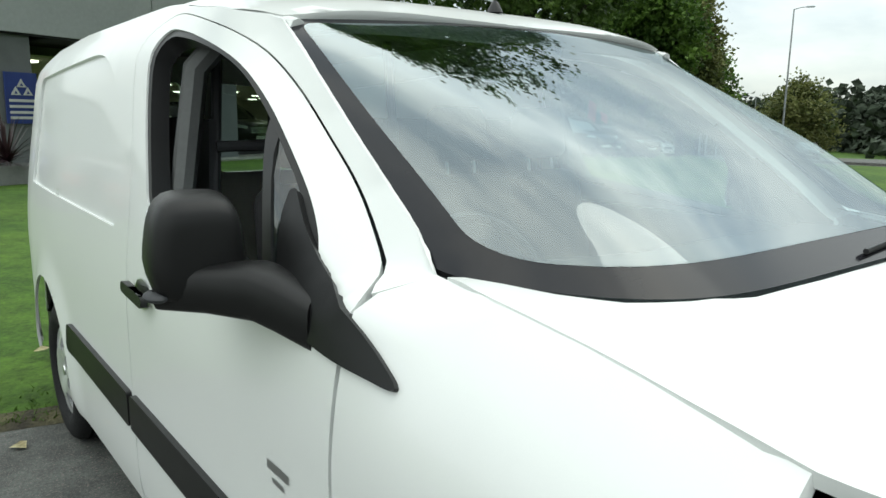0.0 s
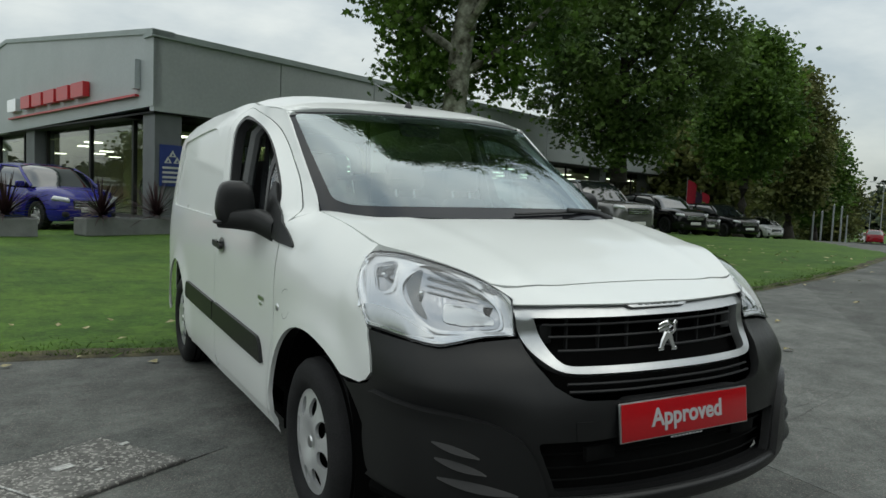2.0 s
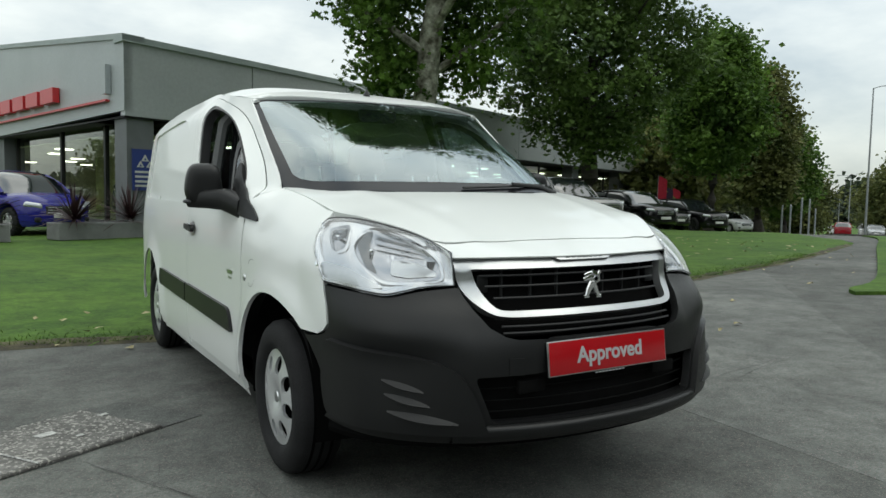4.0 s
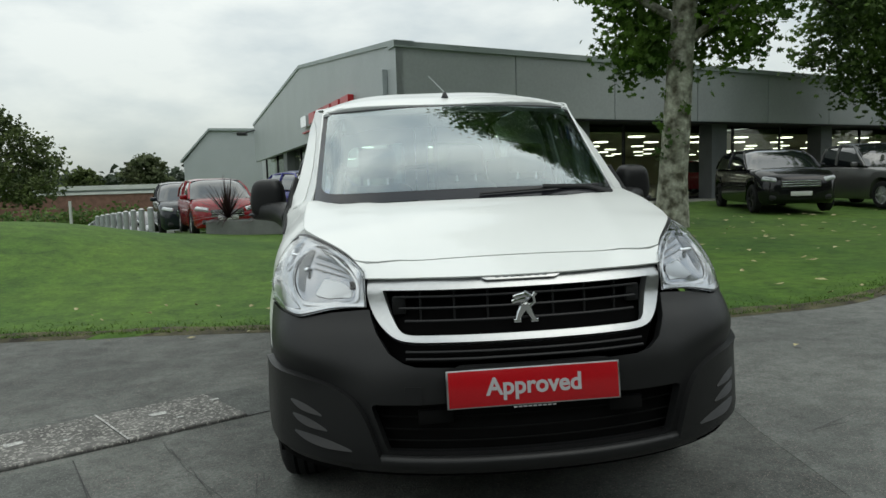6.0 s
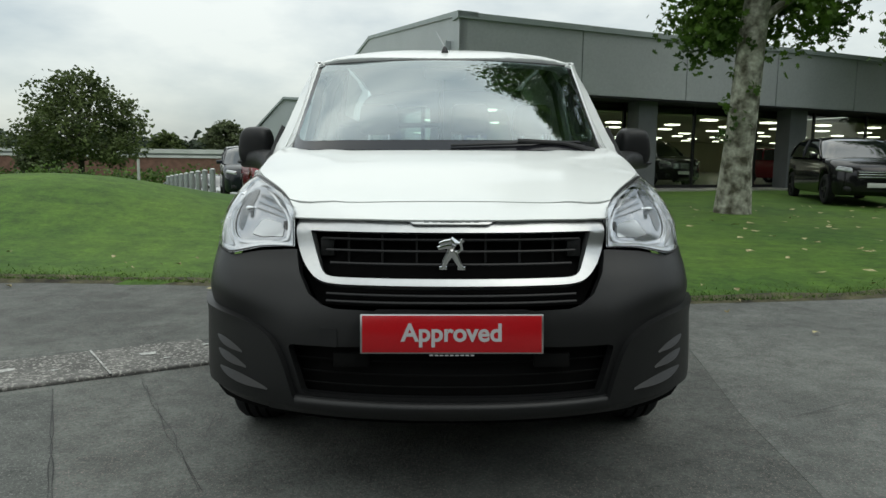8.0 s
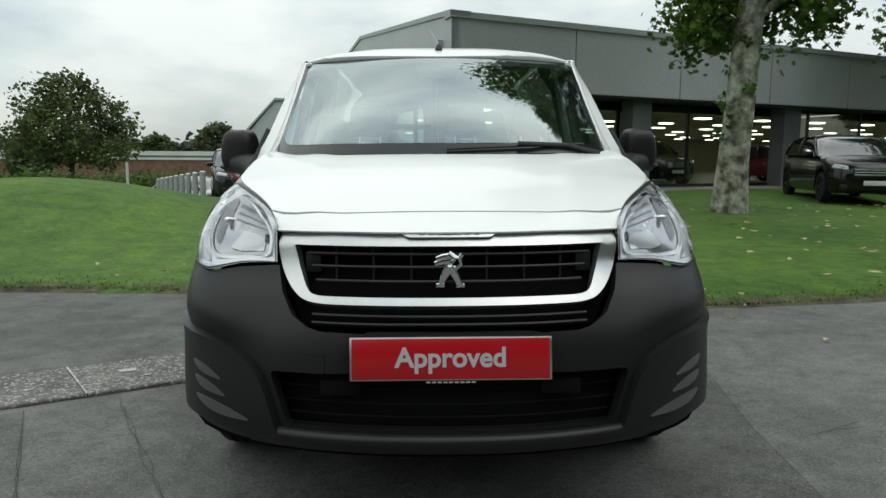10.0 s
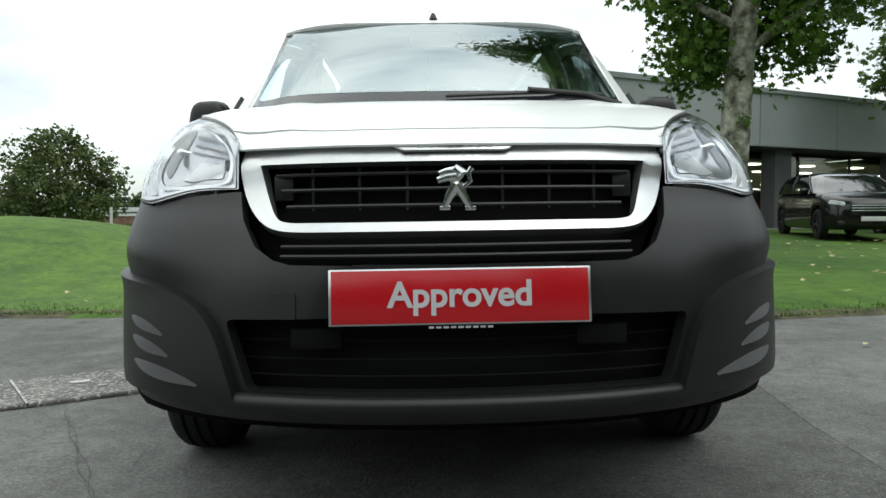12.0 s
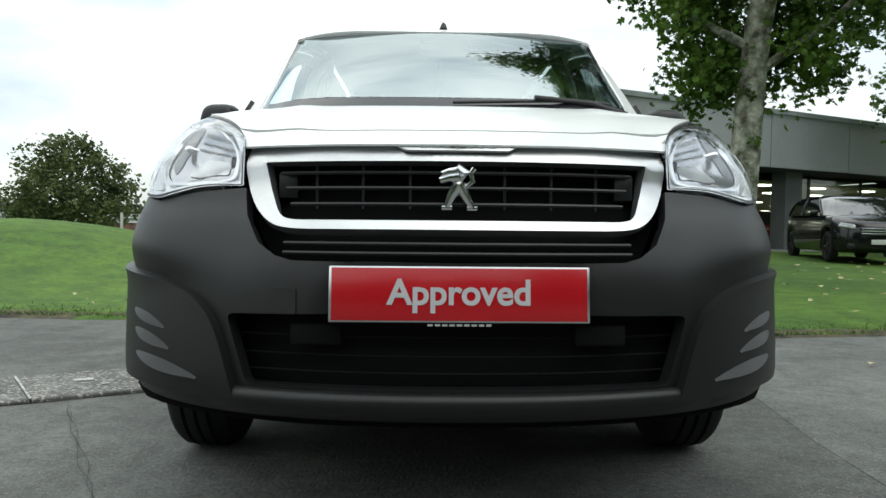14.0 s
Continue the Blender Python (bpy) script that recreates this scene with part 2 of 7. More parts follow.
M_BARK = mat("mottled_plane_bark", (0.085, 0.078, 0.050), 0.9, var=0.30, scale=4.5, fine=14, bump=0.6, second=(0.30, 0.30, 0.25))
M_BARKD = mat("dark_bark", (0.035, 0.030, 0.024), 0.9, var=0.3, scale=6, fine=40, bump=0.5)
M_LEAF = leaf_mat("plane_leaves", (0.046, 0.106, 0.018), (0.094, 0.164, 0.028))
M_LEAFD = leaf_mat("dark_leaves", (0.048, 0.094, 0.022), (0.090, 0.145, 0.034), 0.7, 5.0)
M_LEAFY = leaf_mat("yellowing_leaves", (0.060, 0.095, 0.022), (0.125, 0.135, 0.045), 0.5, 4.0)
M_FALLEN = mat("fallen_leaves", (0.30, 0.24, 0.10), 0.8, var=0.3, scale=20, fine=60, second=(0.42, 0.38, 0.22), rand=0.3)
M_CORDY = mat("dark_red_cordyline", (0.030, 0.010, 0.012), 0.5, var=0.3, scale=4)
M_PLANTER = mat("grey_stone_planter", (0.17, 0.175, 0.17), 0.8, var=0.12, scale=4, fine=50, bump=0.2)
M_POST = mat("galvanised_steel", (0.33, 0.35, 0.36), 0.45, metal=0.4, var=0.1)
M_BRICK = mat("red_brick_wall", (0.16, 0.085, 0.065), 0.9, var=0.2, scale=1.5, fine=25)
M_ROOFW = mat("pale_metal_roof", (0.50, 0.51, 0.50), 0.6, var=0.08, scale=0.5)
M_LEAFO = leaf_mat("olive_leaves", (0.046, 0.072, 0.024), (0.092, 0.118, 0.040), 0.9, 5.0)
# distance haze mixed into the leaf colour, paler and greyer
M_LEAFF = leaf_mat("haze_tinted_far_leaves", (0.065, 0.090, 0.042), (0.110, 0.130, 0.065), 0.4, 3.0)
M_HILL = mat("distant_woodland", (0.040, 0.055, 0.035), 0.95, var=0.3, scale=0.1, fine=1)


def paint(name, color, metal=0.0, rough=0.25):
    return mat(name, color, rough, metal=metal, var=0.03, scale=2, coat=0.6, spec=0.15)


P_BLUE, P_RED, P_BLACK, P_GREY, P_WHITE, P_SILVER, P_NAVY = (
    paint("blue_car_paint", (0.018, 0.018, 0.19)), paint("red_car_paint", (0.22, 0.006, 0.012)), paint("black_car_paint", (0.006, 0.006, 0.007)),
    paint("grey_metallic_paint", (0.19, 0.19, 0.185), 0.6), paint("plain_white_paint", (0.72, 0.72, 0.72)), paint("silver_car_paint", (0.40, 0.41, 0.42), 0.4),
    paint("dark_blue_paint", (0.010, 0.013, 0.018)))

# ---- mesh tools ----
from mathutils import geometry


def part(name, bm, material, parent=None, label="", smooth=True, angle=38):
    """Links a bmesh, or a mesh, as one object, under a thing or a part."""
    me = bm
    if isinstance(bm, bmesh.types.BMesh):
        me = bpy.data.meshes.new(name)
        bmesh.ops.recalc_face_normals(bm, faces=bm.faces)
        bm.to_mesh(me)
        bm.free()
    if smooth and len(me.polygons):
        me.shade_smooth()
        me.set_sharp_from_angle(angle=radians(angle))
    for mm in (material if isinstance(material, (list, tuple)) else [material]):
        me.materials.append(mm)
    ob = new(name, me)
    ob.parent = parent
    if label:
        ob["label"] = label
    return ob


def raw(name, verts, faces, material, parent=None, label="", smooth=False):
    me = bpy.data.meshes.new(name)
    me.from_pydata([tuple(v) for v in verts], [], faces)
    me.update()
    if smooth:
        me.shade_smooth()
    me.materials.append(material)
    ob = new(name, me)
    ob.parent = parent
    if label:
        ob["label"] = label
    return ob


def thing(name, m, label, category, group="", kind=""):
    ob = new(name)
    ob.matrix_world = m
    return tagged(ob, label, category, group, kind)


def box(bm, size, at=(0, 0, 0), bevel=0.0, turn=None, taper=1.0, segs=2):
    """A box by its size and centre, bevelled; taper: how much narrower its top is."""
    res = bmesh.ops.create_cube(bm, size=1.0)["verts"]
    for v in res:
        k = taper if v.co.z > 0 else 1.0
        v.co = Vector((v.co.x * size[0] * k, v.co.y * size[1] * k, v.co.z * size[2]))
    if bevel:
        edges = list({e for v in res for e in v.link_edges})
        out = bmesh.ops.bevel(bm, geom=edges, offset=bevel, segments=segs, affect="EDGES", profile=0.5)
        res = list({v for f in out["faces"] for v in f.verts} | {v for v in res if v.is_valid})
    m = Matrix.Translation(at) @ (turn.to_4x4() if turn else Matrix())
    bmesh.ops.transform(bm, matrix=m, verts=res)
    return res


def cyl(bm, r1, r2, a, b, n=16, cap=True):
    """A tapered round bar from a to b."""
    a, b = Vector(a), Vector(b)
    q = (b - a).to_track_quat("Z", "Y").to_matrix().to_4x4()
    m = Matrix.Translation((a + b) / 2) @ q
    return bmesh.ops.create_cone(bm, cap_ends=cap, cap_tris=False, segments=n, radius1=r1, radius2=r2, depth=(b - a).length, matrix=m)["verts"]


def tube(bm, pts, radii, n=8):
    """A swept round bar along points."""
    rings = []
    pts = [Vector(p) for p in pts]
    for i, p in enumerate(pts):
        way = (pts[min(i + 1, len(pts) - 1)] - pts[max(i - 1, 0)]).normalized()
        q = way.to_track_quat("Z", "Y").to_matrix()
        r = radii[i] if isinstance(radii, (list, tuple)) else radii
        rings.append([bm.verts.new(p + q @ Vector((r * math.cos(k * math.tau / n), r * math.sin(k * math.tau / n), 0))) for k in range(n)])
    for a, b in zip(rings, rings[1:]):
        for k in range(n):
            bm.faces.new((a[k], a[(k + 1) % n], b[(k + 1) % n], b[k]))
    bm.faces.new(rings[0][::-1])
    bm.faces.new(rings[-1])


def spin(bm, profile, n=32, axis="x", at=(0, 0, 0)):
    """A turned body: profile rows of (along, radius)."""
    rings = []
    for s, r in profile:
        ring = []
        for k in range(n):
            c, d = r * math.cos(k * math.tau / n), r * math.sin(k * math.tau / n)
            co = (s, c, d) if axis == "x" else (c, s, d) if axis == "y" else (c, d, s)
            ring.append(bm.verts.new(Vector(co) + Vector(at)))
        rings.append(ring)
    for a, b in zip(rings, rings[1:]):
        for k in range(n):
            bm.faces.new((a[k], a[(k + 1) % n], b[(k + 1) % n], b[k]))
    return rings


def prism(bm, pts, depth, place):
    """A flat outline of (u, v) pushed to a depth; place(u, v, w) gives the point."""
    a = [bm.verts.new(place(u, v, 0)) for u, v in pts]
    b = [bm.verts.new(place(u, v, depth)) for u, v in pts]
    bm.faces.new(a)
    bm.faces.new(b[::-1])
    n = len(pts)
    for i in range(n):
        bm.faces.new((a[i], b[i], b[(i + 1) % n], a[(i + 1) % n]))


def smooth_at(knots, x):
    """A smooth curve through (x, y) knots that does not overshoot."""
    xs, ys = [k[0] for k in knots], [k[1] for k in knots]
    if x <= xs[0]:
        return ys[0]
    if x >= xs[-1]:
        return ys[-1]
    i = max(j for j in range(len(xs) - 1) if xs[j] <= x)
    d = [(ys[j + 1] - ys[j]) / (xs[j + 1] - xs[j]) for j in range(len(xs) - 1)]

    def slope(j):
        if j == 0:
            return d[0]
        if j == len(xs) - 1:
            return d[-1]
        return 0.0 if d[j - 1] * d[j] <= 0 else 2 * d[j - 1] * d[j] / (d[j - 1] + d[j])

    h = xs[i + 1] - xs[i]
    t = (x - xs[i]) / h
    return ((1 + 2 * t) * (1 - t) ** 2 * ys[i] + t * (1 - t) ** 2 * h * slope(i)
            + t * t * (3 - 2 * t) * ys[i + 1] + t * t * (t - 1) * h * slope(i + 1))


def rounded(pts, r, n=5):
    """A closed outline with its corners rounded; r: one radius or one a corner."""
    out = []
    k = len(pts)
    for i in range(k):
        p, a, b = Vector(pts[i]), Vector(pts[i - 1]), Vector(pts[(i + 1) % k])
        rr = r[i] if isinstance(r, (list, tuple)) else r
        if rr <= 0:
            out.append(tuple(p))
            continue
        da, db = (a - p), (b - p)
        ra, rb = min(rr, da.length * 0.48), min(rr, db.length * 0.48)
        pa, pb = p + da.normalized() * ra, p + db.normalized() * rb
        for j in range(n + 1):
            t = j / n
            out.append(tuple((1 - t) ** 2 * pa + 2 * t * (1 - t) * p + t * t * pb))
    return out


def flowing(pts, n=5):
    """An open line of points smoothed through all of them."""
    out = []
    k = len(pts)
    for i in range(k - 1):
        p0, p1, p2, p3 = (Vector(pts[max(0, min(k - 1, j))]) for j in (i - 1, i, i + 1, i + 2))
        for j in range(n):
            t = j / n
            out.append(tuple(0.5 * (2 * p1 + (p2 - p0) * t + (2 * p0 - 5 * p1 + 4 * p2 - p3) * t * t + (3 * p1 - p0 - 3 * p2 + p3) * t ** 3)))
    return out + [tuple(pts[-1])]


def dense(loop, step):
    out = []
    for i, p in enumerate(loop):
        q = loop[(i + 1) % len(loop)]
        n = max(1, int(math.dist(p, q) / step))
        out += [(p[0] + (q[0] - p[0]) * j / n, p[1] + (q[1] - p[1]) * j / n) for j in range(n)]
    return out


def inside(p, loop):
    hit, j = False, len(loop) - 1
    for i in range(len(loop)):
        (xi, yi), (xj, yj) = loop[i], loop[j]
        if (yi > p[1]) != (yj > p[1]) and p[0] < (xj - xi) * (p[1] - yi) / (yj - yi) + xi:
            hit = not hit
        j = i
    return hit


def sheet(loop, place, holes=(), step=0.04, rim=0.0, lift=0.0, core=(0, 2.2, 0.75)):
    """A panel: an outline in a flat chart, with holes, filled with a fine net and laid on a surface by place(u, v).
    rim: how deep its edges are folded back along the normal; core: a point on the inner side."""
    loops = [dense(loop, step)] + [dense(h, step) for h in holes]
    pts, edges = [], []
    for lp in loops:
        n0 = len(pts)
        pts += lp
        edges += [(n0 + i, n0 + (i + 1) % len(lp)) for i in range(len(lp))]
    us, vs = [p[0] for p in loops[0]], [p[1] for p in loops[0]]
    nu, nv = int((max(us) - min(us)) / step) + 1, int((max(vs) - min(vs)) / step) + 1
    edge_pts = np.array(pts)
    for i in range(nu + 1):
        for j in range(nv + 1):
            q = (min(us) + (max(us) - min(us)) * (i + 0.5 * (j % 2)) / nu, min(vs) + (max(vs) - min(vs)) * j / nv)
            if inside(q, loops[0]) and not any(inside(q, h) for h in loops[1:]):
                if ((edge_pts - q) ** 2).sum(1).min() > (0.45 * step) ** 2:
                    pts.append(q)
    vv, _, ff, *_ = geometry.delaunay_2d_cdt([Vector(p) for p in pts], edges, [], 0, 1e-6)
    e = 1e-3

    def normal(u, v):
        du = Vector(place(u + e, v)) - Vector(place(u - e, v))
        dv = Vector(place(u, v + e)) - Vector(place(u, v - e))
        n = du.cross(dv).normalized()
        return n if n.dot(Vector(place(u, v)) - Vector(core)) > 0 else -n

    bm = bmesh.new()
    nrm = [normal(v[0], v[1]) for v in vv]
    made = [bm.verts.new(Vector(place(v[0], v[1])) + n * lift) for v, n in zip(vv, nrm)]
    for f in ff:
        c = sum((vv[i] for i in f), Vector((0, 0))) / len(f)
        if inside(c, loops[0]) and not any(inside(c, h) for h in loops[1:]):
            try:
                bm.faces.new([made[i] for i in f])
            except ValueError:
                pass
    if rim:
        border = [ed for ed in bm.edges if ed.is_boundary]
        at = {v: n for v, n in zip(made, nrm)}
        back = {}
        for ed in border:
            for v in ed.verts:
                if v not in back:
                    back[v] = bm.verts.new(v.co - at[v] * rim)
        for ed in border:
            a, b = ed.verts
            bm.faces.new((a, b, back[b], back[a]))
    loose = [v for v in bm.verts if not v.link_faces]
    for v in loose:
        bm.verts.remove(v)
    return bm


def words(name, text, size, m, material, parent=None, depth=0.002, label=""):
    """Raised lettering in the built-in font, as a mesh; its middle at the pose m."""
    cu = bpy.data.curves.new(name, "FONT")
    cu.body, cu.size, cu.extrude, cu.align_x, cu.align_y = text, size, depth, "CENTER", "CENTER"
    cu.offset = 0.024 * size
    tmp = new(name, cu)
    dg = bpy.context.evaluated_depsgraph_get()
    dg.update()
    me = bpy.data.meshes.new_from_object(tmp.evaluated_get(dg))
    bpy.data.objects.remove(tmp)
    me.materials.clear()
    me.materials.append(material)
    me.transform(m)
    ob = new(name, me)
    ob.parent = parent
    if label:
        ob["label"] = label
    return ob

# ---- ground, asphalt, road ----
STAND = Matrix.Translation((0.011, -0.003, 0.0)) @ Matrix.Rotation(radians(-0.89), 4, "Z") @ Matrix.Rotation(radians(-0.62), 4, "Y") @ Matrix.Rotation(radians(-0.35), 4, "X")


def descent(x, y):
    """The land falls away along the road, down to the far woods."""
    d = min(230.0, max(0.0, 0.872 * x + 0.489 * y - 26.0))
    return -0.038 * d * d / (d + 1.5)


def fall(x, y):
    """The slight cross fall of the drive under the van, and the road's descent."""
    return 0.0108 * max(-9.0, min(9.0, x)) - 0.0060 * max(-7.0, min(7.0, y)) + descent(x, y)


GRASS_EDGE = [(-90, -34), (-40, -8), (-20, 2.4), (-9, 4.3), (-4.1, 4.56), (-2.0, 4.38), (-0.8, 4.10), (0.6, 3.62), (2.0, 3.50), (3.7, 3.74), (4.9, 4.35), (6.8, 5.05), (8.7, 5.55), (11.8, 6.65), (15.5, 8.15), (18.7, 9.5), (19.7, 10.15), (20.9, 11.6), (22.8, 13.8), (25.5, 16.2), (29.5, 18.9), (45, 29.2), (100, 64), (220, 140)]


def edge_y(x):
    return smooth_at(GRASS_EDGE, x)


def lawn(x, y):
    """The lie of the land beyond the grass edge."""
    d = y - edge_y(x)
    k = step_in(0.0, 5.0, d)
    z = 0.02 + 0.16 * step_in(5.0, 15.0, d) + fall(x, y) * (1 - k) + descent(x, y) * k
    z += 0.74 * math.exp(-((x + 6.6) / (3.9 if x < -6.6 else 3.2)) ** 2 - ((y - 10.6) / 3.4) ** 2)
    z -= 0.055 * min(45.0, max(0.0, y - 14.5)) * step_in(0.5, -4.0, x)
    z -= 0.55 * step_in(24.5, 29.0, y) * step_in(-6.5, -8.5, x)
    return z


def step_in(a, b, x):
    t = min(1.0, max(0.0, (x - a) / (b - a)))
    return t * t * (3 - 2 * t)


def spaced(a, b, fine_a, fine_b, fine, growth):
    xs, v, s = [], fine_a, fine
    while v < fine_b:
        xs.append(v)
        v += fine
    v = fine_b
    while v < b:
        xs.append(v)
        s *= growth
        v += s
    xs.append(b)
    left, v, s = [], fine_a, fine
    while v > a:
        s *= growth
        v -= s
        left.append(max(v, a))
    return left[::-1] + xs


gx, gy = spaced(-1500, 1500, -14, 34, 0.32, 1.2), spaced(-1500, 1500, 3.0, 24, 0.25, 1.2)
gv = []
for y in gy:
    for x in gx:
        inn = y - edge_y(x)
        wob = 0.05 * noise.noise((x * 1.7, y * 1.7, 0.0))
        if inn + wob > 0:
            gv.append((x, y, lawn(x, y) + 0.015 * noise.noise((x * 0.9, y * 0.9, 3.0))))
        else:
            gv.append((x, y, (-0.06 if x < 16 else -0.2) + fall(x, y)))
nx = len(gx)
gf = [(j * nx + i, j * nx + i + 1, (j + 1) * nx + i + 1, (j + 1) * nx + i) for j in range(len(gy) - 1) for i in range(nx - 1)]
ground = raw("ground", gv, gf, M_GRASS, smooth=True)
tagged(ground, "mown green lawn that rises to a low mound", "lawn", kind="structure")

# asphalt apron and footpath up to the ragged grass edge
bm = bmesh.new()
xs = [-90, -60, -40, -28, -20, -14] + [-10 + 0.25 * i for i in range(121)] + [20.5 + 0.5 * i for i in range(40)] + [42, 46, 50, 55, 62, 75, 100, 150, 220]
rows = []
for x in xs:
    e = edge_y(x) + 0.05 + 0.05 * noise.noise((x * 2.3, 0.5, 0.0)) + 0.03 * noise.noise((x * 7.0, 1.5, 0.0))
    s = -30 - 0.2 * abs(x) if x < 25 else e - 60
    rows.append([bm.verts.new((x, e + (s - e) * k, fall(x, e + (s - e) * k))) for k in (0, 0.02, 0.04, 0.08, 0.12, 0.16, 0.2, 0.27, 0.35, 0.45, 0.6, 0.8, 1)])
for a, b in zip(rows, rows[1:]):
    for j in range(12):
        bm.faces.new((a[j], b[j], b[j + 1], a[j + 1]))
pavement = part("pavement", bm, M_ASPHALT, smooth=False)
tagged(pavement, "grey worn asphalt drive and footpath", "pavement", kind="structure")

# ---- the van: its front at y = 0, its tail towards +y, the driver's side at -x ----
A_W, A_D = 0.87, 0.60


def step01(a, b, x):
    t = min(1.0, max(0.0, (x - a) / (b - a)))
    return t * t * (3 - 2 * t)


def corner_arc(power, bow):
    """The van's plan from the side round to the middle of the nose, with the run along it."""
    pts = []
    for k in range(241):
        th = (math.pi / 2) * (1 - k / 240)
        pts.append((A_W * max(0.0, math.sin(th)) ** (2 / power), 0.10 + A_D * (1 - max(0.0, math.cos(th)) ** (2 / power))))
    pts = [(x, y + bow * (min(1.0, x / 0.5) ** 2 * (1 - step01(0.5, 0.82, x)))) for x, y in pts]
    run = [0.0]
    for p, q in zip(pts, pts[1:]):
        run.append(run[-1] + math.dist(p, q))
    return pts, run


ARC_LOW, ARC_HIGH = corner_arc(2.2, 0.0), corner_arc(2.65, 0.04)
L_FRONT = 0.70 - ARC_LOW[1][-1]

SIDE_W = [(0.7, 0.870), (0.85, 0.892), (1.0, 0.905), (1.5, 0.916), (3.4, 0.922), (4.1, 0.908), (4.36, 0.885)]
TUMBLE = [(0.20, 0.040), (0.30, 0.010), (0.42, 0.0), (0.85, 0.0), (0.95, 0.006), (1.05, 0.018), (1.2, 0.044), (1.45, 0.100), (1.60, 0.142), (1.70, 0.172), (1.74, 0.195)]
BONNET_X = [(0.55, 0.700), (0.70, 0.738), (0.95, 0.748), (1.235, 0.755)]
NOSE = [(0.24, 0.06), (0.30, -0.05), (0.345, -0.115), (0.40, -0.134), (0.55, -0.126), (0.65, -0.115), (0.755, -0.066), (0.82, -0.012), (0.86, 0.006), (0.900, 0.010), (0.940, 0.040), (1.04, 0.060)]


def on_arc(arc, share):
    pts, run = arc
    d = min(1.0, max(0.0, share)) * run[-1]
    i = min(len(run) - 2, max(0, int(np.searchsorted(run, d)) - 1))
    f = (d - run[i]) / max(1e-9, run[i + 1] - run[i])
    (xa, ya), (xb, yb) = pts[i], pts[i + 1]
    return xa + (xb - xa) * f, ya + (yb - ya) * f


def plan(L, z):
    if L >= 0.7:
        return smooth_at(SIDE_W, L), L
    share = (0.7 - L) / (0.7 - L_FRONT)
    (xa, ya), (xb, yb) = on_arc(ARC_LOW, share), on_arc(ARC_HIGH, share)
    k = step01(0.60, 0.72, z)
    return xa + (xb - xa) * k, ya + (yb - ya) * k


def wall(L, z, fold=True):
    """The outer skin of the van's side and front, on the +x half: L runs from the middle of the nose round to the tail."""
    x, y = plan(L, z)
    sidew = step01(0.0, 0.62, L)
    d = smooth_at(TUMBLE, z) * (1 - 0.26 * step01(1.85, 2.5, L)) + 0.10 * step01(1.54, 1.745, z) ** 1.3 * step01(1.95, 2.5, L)
    if L < 1.5 and z > 0.84:
        # the wing's shoulder rolls over to meet the bonnet's edge
        bx = smooth_at(BONNET_X, y)
        bz = bonnet_skin(bx, max(0.70, min(y, 1.235))).z
        sh = (x - bx) * min(1.35, max(0.0, (z - 0.84) / (bz - 0.84))) ** 2.4
        k = step01(1.14, 1.44, L)
        d = d * k + sh * (1 - k)
    line = 1.235 + (z - 1.205) * 1.42
    if fold:
        d += 0.088 * (1 - min(1.0, max(0.0, (z - 1.20) / 0.47))) * step01(1.03, 1.17, z) * math.exp(-(max(0.0, y - line) / 0.11) ** 2) * step01(1.2, 1.4, L)
    # pressed panel in the load bay's side, and the flares over the wheels
    if L > 2.3:
        d -= 0.004 * math.exp(-((z - 1.085) / 0.012) ** 2) * step01(2.75, 2.9, L) * (1 - step01(3.9, 4.0, L))
    for cy in (0.955, 3.683):
        r = math.hypot(L - cy, z - 0.35)
        d -= 0.020 * math.exp(-((r - 0.40) / 0.075) ** 2) * (1 if z > 0.3 else 0.4) * step01(0.5, 0.75, L)
    y += smooth_at(NOSE, z) * (1 - step01(0.42, 1.0, L))
    y += max(0.0, 0.006 - y) * step01(0.50, 0.545, z) * (1 - step01(0.675, 0.71, z))
    x -= d * sidew
    if fold and 1.12 < z and 1.15 < L < 2.3:
        # the pillar's front edge lies along the windscreen
        up = min(1.0, max(0.0, (z - 1.186) / 0.466))
        near = math.exp(-(max(0.0, y - 1.330 - 0.538 * up) / 0.10) ** 2) * step01(1.13, 1.20, z) * step01(1.16, 1.23, L)
        x += (0.736 - 0.034 * up - x) * near
    return Vector((x, y, z))


def at_y(y, z):
    """The L at which the skin has this y, at a height."""
    a, b = L_FRONT + 0.02, 4.4
    for _ in range(40):
        m = (a + b) / 2
        a, b = (m, b) if wall(m, z).y < y else (a, m)
    return a


def at_x(x, z):
    a, b = L_FRONT, 0.95
    for _ in range(40):
        m = (a + b) / 2
        a, b = (m, b) if wall(m, z).x < x else (a, m)
    return a


def on_left(L, z):
    p = wall(L, z)
    return Vector((-p.x, p.y, p.z))


def nose(x, z):
    """The front skin by x, for the middle of the nose."""
    p = wall(at_x(abs(x), z), z)
    return Vector((x, p.y, z))


